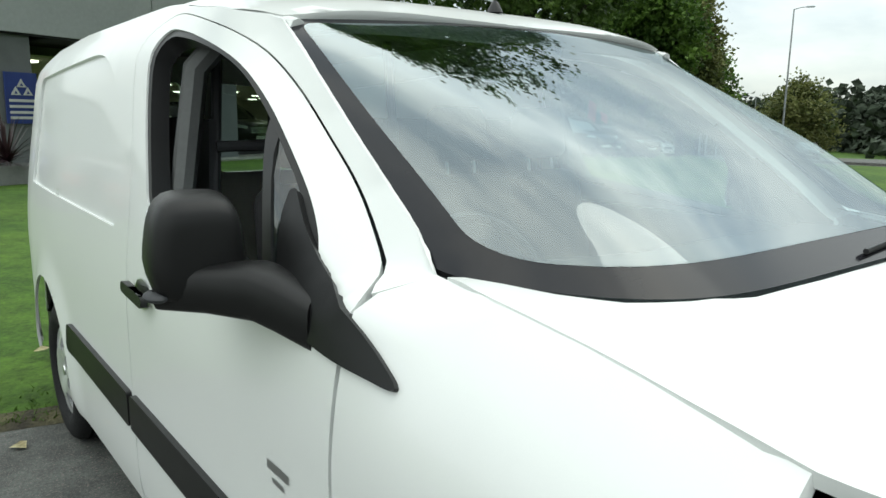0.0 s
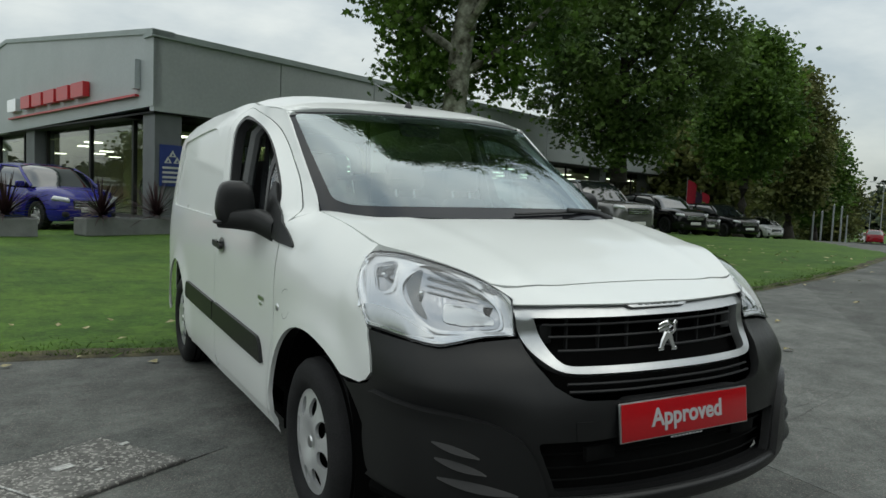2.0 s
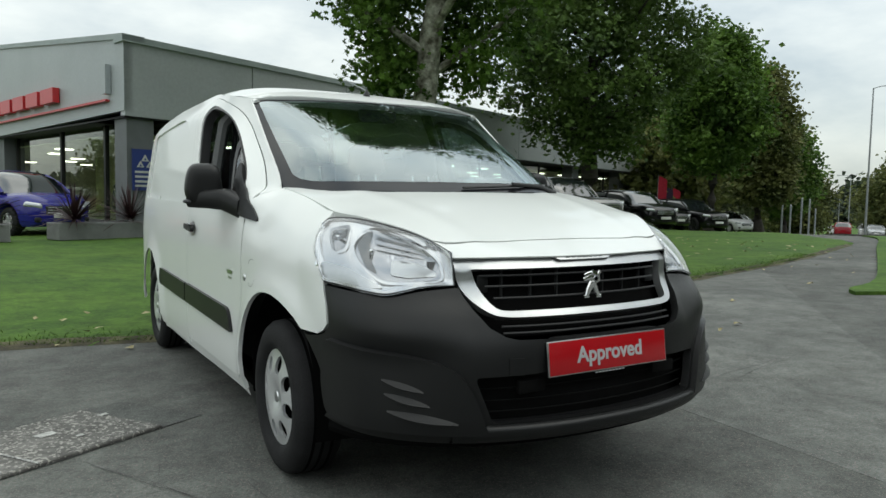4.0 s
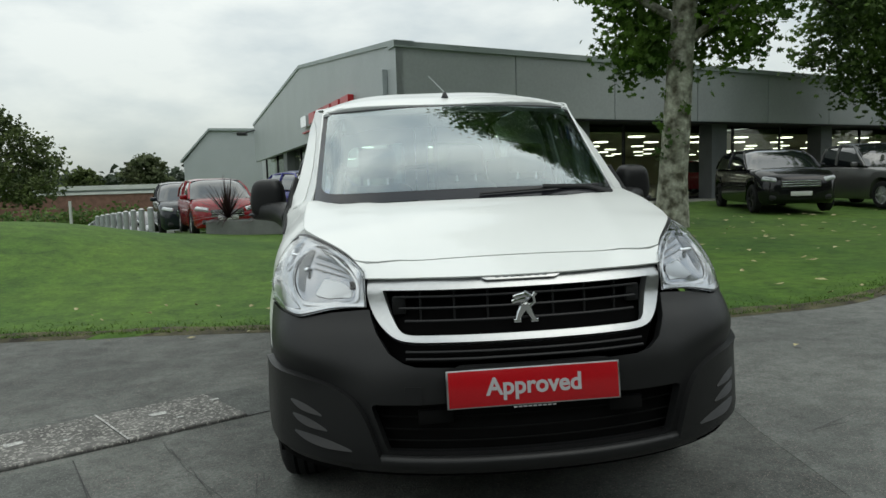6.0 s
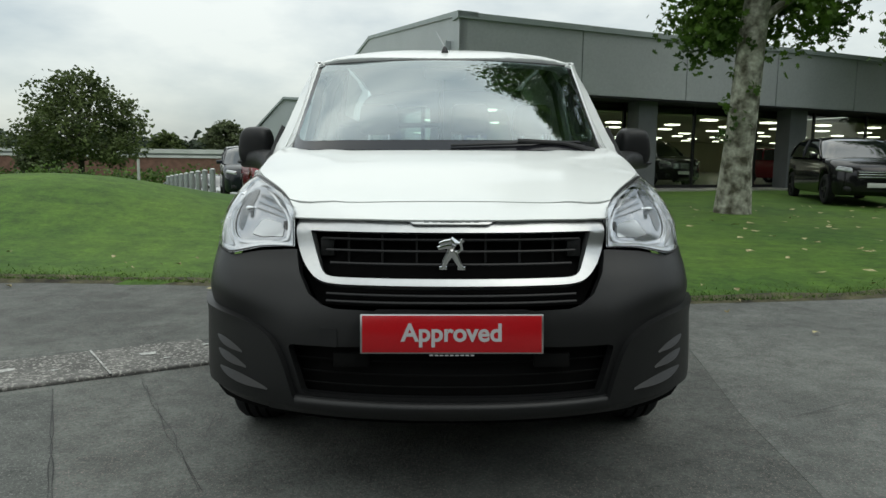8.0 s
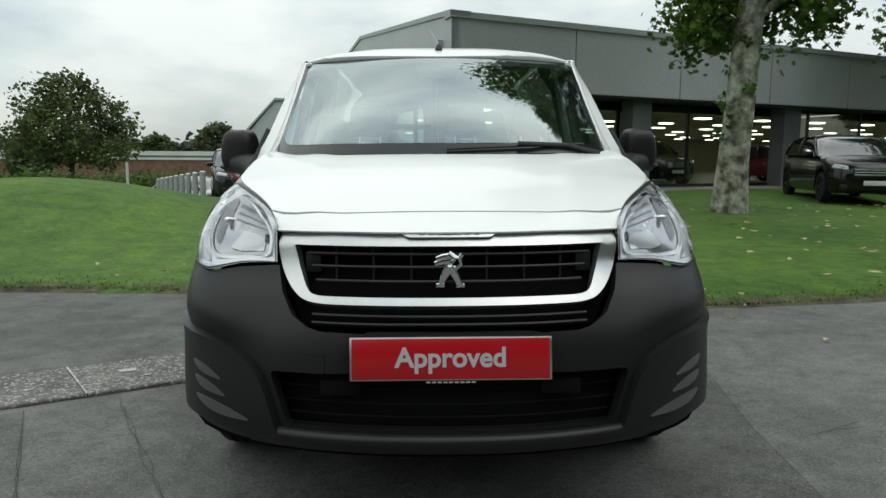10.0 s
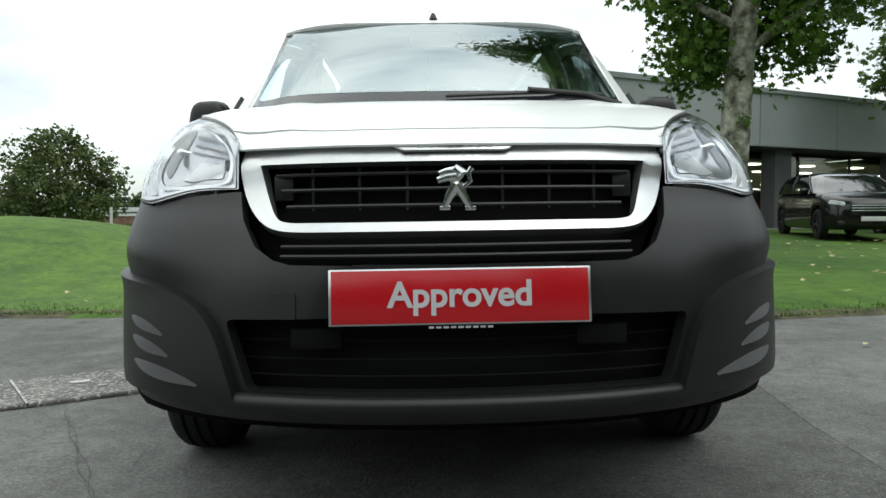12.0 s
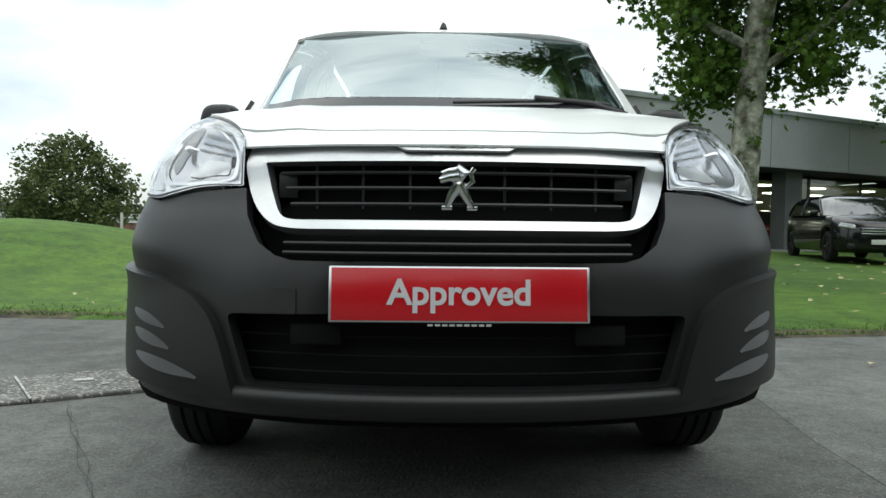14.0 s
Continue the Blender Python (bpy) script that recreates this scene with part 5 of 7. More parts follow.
        spin(bm, [(0.045, 0.20), (0.05, 0.12), (0.06, 0.001)], 24)
        part("steel_rim", bm, M_DARK, w)
    # the body's length and roof drawn out to their true run, then the van set askew on the slope of the drive
    for ob in van.children_recursive:
        if ob.type != "MESH":
            continue
        at = ob.parent.matrix_world if ob.parent.type == "EMPTY" and ob.parent is not van else None
        if at is None:
            for q in ob.data.vertices:
                q.co = drawn_out(q.co)
    for ob in van.children:
        if ob.type == "EMPTY" and ob.name.split(".")[0] != "wiper":
            m = ob.matrix_world.copy()
            m.translation = drawn_out(m.translation)
            ob.matrix_world = m
    van.matrix_world = STAND
    return van


make_van()

# ---- the showroom building ----
BC = Vector((0.8, 17.6, 0.0))
BA = Vector((0.914, 0.405, 0.0)).normalized()
BB = Vector((-0.24, 0.97, 0.0)).normalized()
FLOOR_Z = 0.22


def bld(s, t, z):
    """A point of the building: s along the long wall, t along the sign wall, from their corner."""
    return BC + BA * s + BB * t + Vector((0, 0, z))


def slab(bm, s0, s1, t0, t1, z0, z1):
    v = [bm.verts.new(bld(s, t, z)) for z in (z0, z1) for s, t in ((s0, t0), (s1, t0), (s1, t1), (s0, t1))]
    for f in ((0, 1, 2, 3), (4, 5, 6, 7), (0, 1, 5, 4), (1, 2, 6, 5), (2, 3, 7, 6), (3, 0, 4, 7)):
        bm.faces.new([v[i] for i in f])


def make_showroom():
    b = thing("showroom", Matrix(), "grey clad car showroom with glazed ground floor", "building")
    ROOF, SOF, DEEP, LONG = 4.97, 3.02, 32.0, 40.0
    for i in range(10):
        bm = bmesh.new()
        slab(bm, 0.02 + i * 4.0, 4.0 + i * 4.0 - 0.012, 0.0, 0.25, SOF, ROOF - 0.16)
        part("fascia_panel", bm, M_CLADD, b, smooth=False)
    bm = bmesh.new()
    slab(bm, -0.06, LONG, -0.06, 0.5, ROOF - 0.16, ROOF)
    part("eaves_capping", bm, M_CAPPING, b, smooth=False)
    bm = bmesh.new()
    pts = [(0.0, SOF + 0.12), (0.0, ROOF - 0.1), (14.2, 6.36), (32.0, 5.2), (32.0, SOF - 0.25)]
    prism(bm, pts, 0.25, lambda u, v, w: bld(w, u, v))
    part("gable_wall", bm, M_CLAD, b, smooth=False)
    bm = bmesh.new()
    prism(bm, [(-0.06, ROOF - 0.12), (-0.06, ROOF + 0.02), (14.2, 6.50), (32.1, 5.34), (32.1, 5.20), (14.2, 6.36)], 0.6, lambda u, v, w: bld(w - 0.05, u, v))
    part("gable_capping", bm, M_CAPPING, b, smooth=False)
    bm = bmesh.new()
    slab(bm, 0.25, LONG, 0.25, DEEP, ROOF - 0.3, ROOF - 0.2)
    part("roof", bm, M_CAPPING, b, smooth=False)
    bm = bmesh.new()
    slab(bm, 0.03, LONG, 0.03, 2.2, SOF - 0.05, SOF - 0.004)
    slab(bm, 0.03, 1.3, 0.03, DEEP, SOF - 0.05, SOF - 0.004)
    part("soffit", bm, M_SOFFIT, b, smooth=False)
    bm = bmesh.new()
    slab(bm, -0.3, LONG, -0.3, DEEP, -0.4, FLOOR_Z)
    part("floor_slab", bm, M_FLOOR, b, smooth=False)
    bm = bmesh.new()
    slab(bm, 0.9, LONG, 29.0, 29.2, FLOOR_Z, 4.6)
    slab(bm, LONG - 0.2, LONG, 1.3, 29.0, FLOOR_Z, 4.6)
    part("inner_wall", bm, M_INWALL, b, smooth=False)
    bm = bmesh.new()
    slab(bm, 5.0, 5.2, 2.6, 14.9, FLOOR_Z, 2.9)
    part("green_partition", bm, M_OLIVE, b, smooth=False)
    bm = bmesh.new()
    slab(bm, 0.7, LONG, 1.34, 29.0, 2.66, 2.70)
    part("inner_ceiling", bm, M_INWALL, b, smooth=False)
    # columns
    for s, t, ws, wt in [(0.1, 0.1, 0.75, 0.75), (6.5, 0.5, 0.75, 0.7), (13.3, 0.5, 0.85, 0.7), (20.2, 0.5, 0.8, 0.7), (27, 0.5, 0.8, 0.7), (34, 0.5, 0.8, 0.7), (0.2, 11.2, 0.7, 1.1), (0.2, 20.0, 0.7, 1.1)]:
        bm = bmesh.new()
        slab(bm, s, s + ws, t, t + wt, FLOOR_Z, SOF - 0.05)
        part("column", bm, M_PILLAR, b, smooth=False)
    # glazing of the long wall
    s = 0.85
    for w in [2.8, 2.8] + [3.0, 2.95] + [3.0, 3.0] + [2.95, 3.0] * 4:
        if s + w > LONG:
            break
        pane = new("glass_bay")
        pane.parent = b
        bm = bmesh.new()
        slab(bm, s, s + w - 0.05, 1.28, 1.288, FLOOR_Z + 0.08, SOF - 0.05)
        g = part("pane", bm, M_SHOP, pane, smooth=False)
        g.visible_shadow = False
        bm = bmesh.new()
        for a in (s - 0.05, s + w - 0.08):
            slab(bm, a, a + 0.06, 1.24, 1.33, FLOOR_Z, SOF - 0.05)
        slab(bm, s, s + w - 0.05, 1.24, 1.33, FLOOR_Z, FLOOR_Z + 0.1)
        part("frame", bm, M_FRAME, pane, smooth=False)
        s += w
    t = 0.9
    for w in (1.85, 3.6, 4.7, 3.0, 4.0, 4.0, 4.0, 5.0):
        pane = new("glass_bay")
        pane.parent = b
        bm = bmesh.new()
        slab(bm, 0.62, 0.63, t, t + w - 0.05, FLOOR_Z + 0.35 if t > 12 else FLOOR_Z + 0.08, SOF - 0.05)
        g = part("pane", bm, M_SHOP, pane, smooth=False)
        g.visible_shadow = False
        bm = bmesh.new()
        for a in (t - 0.06, t + w - 0.1):
            slab(bm, 0.56, 0.68, a, a + 0.09, FLOOR_Z, SOF - 0.05)
        slab(bm, 0.58, 0.66, t, t + w, FLOOR_Z, FLOOR_Z + 0.12)
        part("frame", bm, M_FRAME, pane, smooth=False)
        t += w
    # ceiling lights, each a panel of its own
    for i in range(12):
        for j in range(7):
            bm = bmesh.new()
            ss, tt = 1.6 + i * 3.1 + (j % 2) * 0.9, 2.4 + j * 3.6
            slab(bm, ss, ss + 0.55, tt, tt + 0.42, 2.61, 2.657)
            part("ceiling_light", bm, M_LIGHT, b, smooth=False)
    # blue garage sign on the corner column
    sign = new("garage_sign")
    sign.parent = b
    sign["label"] = "blue garage sign with white triangles and lines"
    bm = bmesh.new()
    slab(bm, 0.22, 0.92, 0.04, 0.075, 1.18, 2.22)
    part("sign_board", bm, M_BLUE, sign, smooth=False)
    for cs, cz in ((0.44, 1.83), (0.70, 1.83), (0.57, 1.99)):
        bm = bmesh.new()
        prism(bm, [(cs - 0.105, cz - 0.07), (cs + 0.105, cz - 0.07), (cs, cz + 0.10)], 0.012, lambda u, v, w: bld(u, 0.038 - w, v))
        part("triangle", bm, M_ROOFW, sign, smooth=False)
        bm = bmesh.new()
        prism(bm, [(cs - 0.035, cz - 0.045), (cs + 0.035, cz - 0.045), (cs, cz + 0.02)], 0.006, lambda u, v, w: bld(u, 0.024 - w, v))
        part("triangle_core", bm, M_BLUE, sign, smooth=False)
    for k, z in enumerate((1.62, 1.50, 1.38, 1.27)):
        bm = bmesh.new()
        slab(bm, 0.29, 0.86 - 0.05 * (k % 2), 0.026, 0.038, z, z + 0.055)
        part("sign_bar", bm, M_ROOFW, sign, smooth=False)
    # brand lettering as plain red blocks, with an emblem block and an underline
    brand = new("brand_sign")
    brand.parent = b
    brand["label"] = "raised red brand lettering drawn as plain blocks over a red line"
    for i in range(5):
        t0 = 10.3 - i * 1.42
        bm = bmesh.new()
        slab(bm, -0.22, -0.02, t0, t0 + 1.12, 3.68, 4.10)
        part("letter_block", bm, M_SIGNRED, brand, smooth=False)
    bm = bmesh.new()
    slab(bm, -0.22, -0.02, 12.1, 13.3, 3.66, 4.10)
    part("emblem_block", bm, M_CHROME, brand, smooth=False)
    bm = bmesh.new()
    slab(bm, -0.12, -0.01, 0.9, 13.6, 3.42, 3.475)
    part("underline", bm, M_SIGNRED, brand, smooth=False)
    bm = bmesh.new()
    slab(bm, -0.16, -0.01, 0.8, 1.05, 3.60, 4.33)
    part("sign_end_panel", bm, M_CLAD, brand, smooth=False)
    # flood lamp on the gable
    bm = bmesh.new()
    box(bm, (0.6, 0.9, 0.2), bld(-0.9, 31.2, 4.6), 0.03)
    cyl(bm, 0.05, 0.05, bld(0, 31.5, 4.9), bld(-0.9, 31.2, 4.65), 8)
    part("flood_lamp", bm, M_FRAME, b)
    return b


make_showroom()


def gable_block(name, label, x0, x1, y0, y1, z0, eave, ridge, xr, m_wall, m_roof):
    b = thing(name, Matrix(), label, "building")
    bm = bmesh.new()
    prism(bm, [(x0, z0), (x1, z0), (x1, ridge - 0.1), (xr, ridge), (x0, eave)], y1 - y0, lambda u, v, w: Vector((u, y0 + w, v)))
    part("wall", bm, m_wall, b, smooth=False)
    bm = bmesh.new()
    prism(bm, [(x0 - 0.2, eave - 0.05), (xr, ridge + 0.02), (x1, ridge - 0.08), (x1, ridge + 0.1), (xr, ridge + 0.2), (x0 - 0.2, eave + 0.13)], y1 - y0 + 0.4, lambda u, v, w: Vector((u, y0 - 0.2 + w, v)))
    part("roof", bm, m_roof, b, smooth=False)
    return b


gable_block("workshop", "grey clad workshop behind the showroom", -13.0, -7.2, 55, 80, -1.5, 3.1, 5.4, -11.0, M_CLAD, M_CAPPING)
works = thing("brick_works", Matrix(), "long low red brick works with a pale roof edge", "building")
for nm, z0, z1, dy, mm in (("wall", -3.0, 0.62, 0.0, M_BRICK), ("window_band", 0.92, 1.18, 0.25, M_CLADD), ("gutter_band", 0.62, 0.92, -0.15, M_ROOFW), ("roof", 1.18, 1.72, -0.2, M_ROOFW)):
    bm = bmesh.new()
    box(bm, (60, 14, z1 - z0), (-45, 99 + dy, (z0 + z1) / 2))
    part(nm, bm, mm, works, smooth=False)


# ---- trees ----
def leaf_cloud(rng, spots, per, spread, size, flat=0.5, lobed=False):
    """Bent leaves scattered in clumps round the spots."""
    n = len(spots) * per
    c = np.repeat(np.array(spots), per, axis=0) + rng.normal(0, 1, (n, 3)) * np.array([spread, spread, spread * 0.7])
    u = rng.normal(0, 1, (n, 3))
    u[:, 2] *= flat
    u /= np.linalg.norm(u, axis=1)[:, None]
    w = np.cross(u, rng.normal(0, 1, (n, 3)))
    w /= np.linalg.norm(w, axis=1)[:, None]
    k = np.cross(u, w)
    s = (size * rng.uniform(0.6, 1.3, n))[:, None]
    if lobed:
        star = ((-0.55, 0), (-0.18, 0.42), (-0.06, 0.20), (0.26, 0.46), (0.22, 0.15), (0.62, 0), (0.22, -0.15), (0.26, -0.46), (-0.06, -0.20), (-0.18, -0.42))
        quad = np.stack([c + u * s * a + w * s * b + k * s * (0.22 * abs(b) - 0.10 * a) for a, b in star], 1)
        return quad.reshape(-1, 3).tolist(), np.arange(n * 10).reshape(-1, 10).tolist()
    quad = np.stack([c - u * s * 0.55, c + w * s * 0.45 + k * s * 0.10, c + u * s * 0.6 - k * s * 0.12, c - w * s * 0.45 + k * s * 0.10], 1)
    verts = quad.reshape(-1, 3)
    faces = np.arange(n * 4).reshape(-1, 4)
    return verts.tolist(), faces.tolist()


def make_tree(label, at, height, trunk_r, clear, profile, leaf, m_leaf, m_bark, seed, clumps=420, per=60, spread=0.42, limbs=9, lean=(0, 0), name="tree", clearing=None, lobed=False, shoots=(), taper=0.75):
    """profile: rows of (share of the height, crown radius)."""
    rng = np.random.default_rng(seed)
    base = Vector(at)
    t = thing(name, Matrix.Translation(base), label, "tree")
    bm = bmesh.new()
    n = 9
    pts = [Vector((lean[0] * k / n + 0.10 * trunk_r * rng.normal(), lean[1] * k / n + 0.10 * trunk_r * rng.normal(), -0.1 + height * 0.72 * k / n)) for k in range(n + 1)]
    radii = [trunk_r * (1.25 if k == 0 else 1.0) * (1 - taper * k / n) for k in range(n + 1)]
    tube(bm, pts, radii, 14)
    part("trunk", bm, m_bark, t)
    spots = []
    zs = [p[0] * height for p in profile]
    for i in range(limbs):
        bm = bmesh.new()
        z0 = clear + (height * 0.62 - clear) * i / max(1, limbs - 1)
        a = i * 2.4 + rng.uniform(-0.4, 0.4)
        f = min(1.0, z0 / (height * 0.72))
        p0 = pts[int(f * n)].lerp(pts[min(n, int(f * n) + 1)], f * n - int(f * n))
        zt = z0 + height * 0.16
        r = smooth_at([(z * height, q) for z, q in profile], zt) * 0.8
        p2 = Vector((p0.x + r * math.cos(a), p0.y + r * math.sin(a), zt))
        p1 = p0.lerp(p2, 0.5) + Vector((0, 0, -0.08 * r))
        tube(bm, [p0, p1, p2], [trunk_r * 0.34, trunk_r * 0.2, trunk_r * 0.07], 7)
        part("limb", bm, m_bark, t)
    while len(spots) < clumps:
        z = rng.uniform(zs[0], zs[-1])
        r = smooth_at([(q[0] * height, q[1]) for q in profile], z)
        if rng.uniform() > (r / max(q[1] for q in profile)) ** 1.2 + 0.1:
            continue
        a = rng.uniform(0, math.tau)
        if clearing and z < clearing[2] and math.cos(a - math.atan2(clearing[1], clearing[0])) > 0.55:
            continue
        rad = r * math.sqrt(rng.uniform(0.22, 1.0)) * (0.86 + 0.22 * math.sin(3 * a + z * 1.3 + seed))
        spots.append((lean[0] * z / height + rad * math.cos(a), lean[1] * z / height + rad * math.sin(a), z + rng.normal() * 0.15))
    v, f = leaf_cloud(rng, spots, per, spread, leaf, lobed=lobed)
    for z, a in shoots:
        sp = (lean[0] * z / (height * 0.72) + trunk_r * 1.1 * math.cos(a), lean[1] * z / (height * 0.72) + trunk_r * 1.1 * math.sin(a), z)
        v2, f2 = leaf_cloud(rng, [sp], 12, 0.10, 0.14, lobed=lobed)
        f += [[i + len(v) for i in q] for q in f2]
        v += v2
    raw("crown", v, f, m_leaf, t)
    return t


make_tree("tall plane tree with mottled pale bark on the lawn", (6.38, 13.1, 0.04), 15.0, 0.32, 3.9, [(0.235, 1.2), (0.29, 1.9), (0.35, 2.4), (0.43, 3.7), (0.53, 4.9), (0.64, 5.0), (0.85, 3.6), (1.0, 1.2)], 0.16, M_LEAF, M_BARK, 3, 1400, 46, 0.30, 12, clearing=(-0.386, -0.922, 7.0), lean=(0.28, -1.75), lobed=True, taper=0.5, shoots=((1.55, 3.4), (1.95, 4.2), (2.3, 3.0), (2.55, 4.6), (2.9, 3.3), (3.15, 0.3), (3.4, 4.0), (3.6, 2.6), (3.8, 0.8)))
make_tree("dark leafy tree behind the parked cars", (18.7, 20.4, 0.2), 12.0, 0.42, 3.0, [(0.23, 1.3), (0.32, 2.4), (0.45, 3.7), (0.65, 4.5), (0.85, 3.8), (1.0, 1.2)], 0.21, M_LEAFD, M_BARKD, 7, 560, 56, 0.38, 10, lobed=True)
make_tree("tall green roadside tree beyond the cars", (31.6, 24.6, -0.3), 10.8, 0.30, 2.6, [(0.30, 1.2), (0.42, 2.4), (0.58, 3.0), (0.75, 2.7), (0.9, 1.7), (1.0, 0.6)], 0.24, M_LEAF, M_BARKD, 11, 380, 56, 0.44, 8)
make_tree("yellowing roadside tree beside the road", (44.2, 30.6, -0.8), 11.0, 0.34, 2.6, [(0.20, 1.2), (0.34, 2.2), (0.6, 2.2), (0.85, 1.5), (1.0, 0.6)], 0.28, M_LEAFY, M_BARKD, 13, 380, 60, 0.55, 8)
make_tree("round dark green roadside tree beside the road", (58.8, 38.2, -1.4), 9.6, 0.30, 2.0, [(0.20, 1.6), (0.38, 2.8), (0.6, 2.6), (0.85, 1.6), (1.0, 0.6)], 0.30, M_LEAF, M_BARKD, 17, 320, 56, 0.55, 6)
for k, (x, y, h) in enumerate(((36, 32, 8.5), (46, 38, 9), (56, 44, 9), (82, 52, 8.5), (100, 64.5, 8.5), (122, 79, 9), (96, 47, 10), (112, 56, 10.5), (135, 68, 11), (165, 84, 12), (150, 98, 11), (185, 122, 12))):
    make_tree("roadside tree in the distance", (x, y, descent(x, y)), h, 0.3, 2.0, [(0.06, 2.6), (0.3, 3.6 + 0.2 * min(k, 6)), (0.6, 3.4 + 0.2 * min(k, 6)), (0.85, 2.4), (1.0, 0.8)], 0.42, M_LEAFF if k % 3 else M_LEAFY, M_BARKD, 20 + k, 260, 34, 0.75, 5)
make_tree("spreading tree beyond the lawn", (-27.3, 56.4, -1.8), 8.9, 0.30, 2.4, [(0.25, 3.0), (0.38, 5.3), (0.55, 5.0), (0.72, 4.2), (0.88, 3.0), (1.0, 1.2)], 0.30, M_LEAFO, M_BARKD, 43, 330, 26, 0.42, 14)
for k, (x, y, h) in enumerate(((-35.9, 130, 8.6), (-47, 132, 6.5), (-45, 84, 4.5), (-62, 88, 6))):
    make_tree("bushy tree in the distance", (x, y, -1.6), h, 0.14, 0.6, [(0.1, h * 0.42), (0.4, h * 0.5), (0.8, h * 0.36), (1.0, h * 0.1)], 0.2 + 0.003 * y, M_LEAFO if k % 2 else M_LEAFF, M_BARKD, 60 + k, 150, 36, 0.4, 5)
# unseen row added behind the camera, darkens front-facing surfaces and their reflections
for k in range(12):
    q = Vector((10.25, -0.11)) + Vector((0.489, -0.872)) * (14.5 + (k % 3) * 1.2) + Vector((0.872, 0.489)) * (-52 + k * 8.5)
    make_tree("unseen tree added across the road to darken reflections", (q.x, q.y, 0), 9.5 + (k * 7 % 4), 0.3, 2.0, [(0.05, 3.6), (0.3, 4.6), (0.6, 4.4), (0.85, 3.2), (1.0, 0.8)], 0.40, M_LEAFD, M_BARKD, 90 + k, 240, 40, 0.7, 5)


# ---- parked cars ----
CAR_LINES = {
    # style: length, width, height, bonnet height, nose height, windscreen foot, windscreen top, roof end, tail top
    "hatch": (4.0, 1.70, 1.52, 0.98, 0.74, 0.95, 1.75, 3.45, 3.9),
    "low_hatch": (4.35, 1.78, 1.46, 0.98, 0.78, 1.05, 1.85, 3.75, 4.2),
    "sport_hatch": (4.90, 2.00, 1.70, 1.14, 0.88, 1.25, 2.10, 4.20, 4.70),
    "suv": (4.6, 1.86, 1.66, 1.08, 0.86, 1.15, 1.95, 4.05, 4.45),
    "big_suv": (4.9, 1.96, 1.82, 1.16, 0.95, 1.35, 2.05, 4.35, 4.75),
    "saloon": (4.5, 1.80, 1.45, 0.95, 0.74, 1.15, 2.0, 3.4, 4.2),
    "pickup": (5.3, 1.86, 1.82, 1.16, 1.00, 1.45, 2.15, 3.45, 3.62),
}


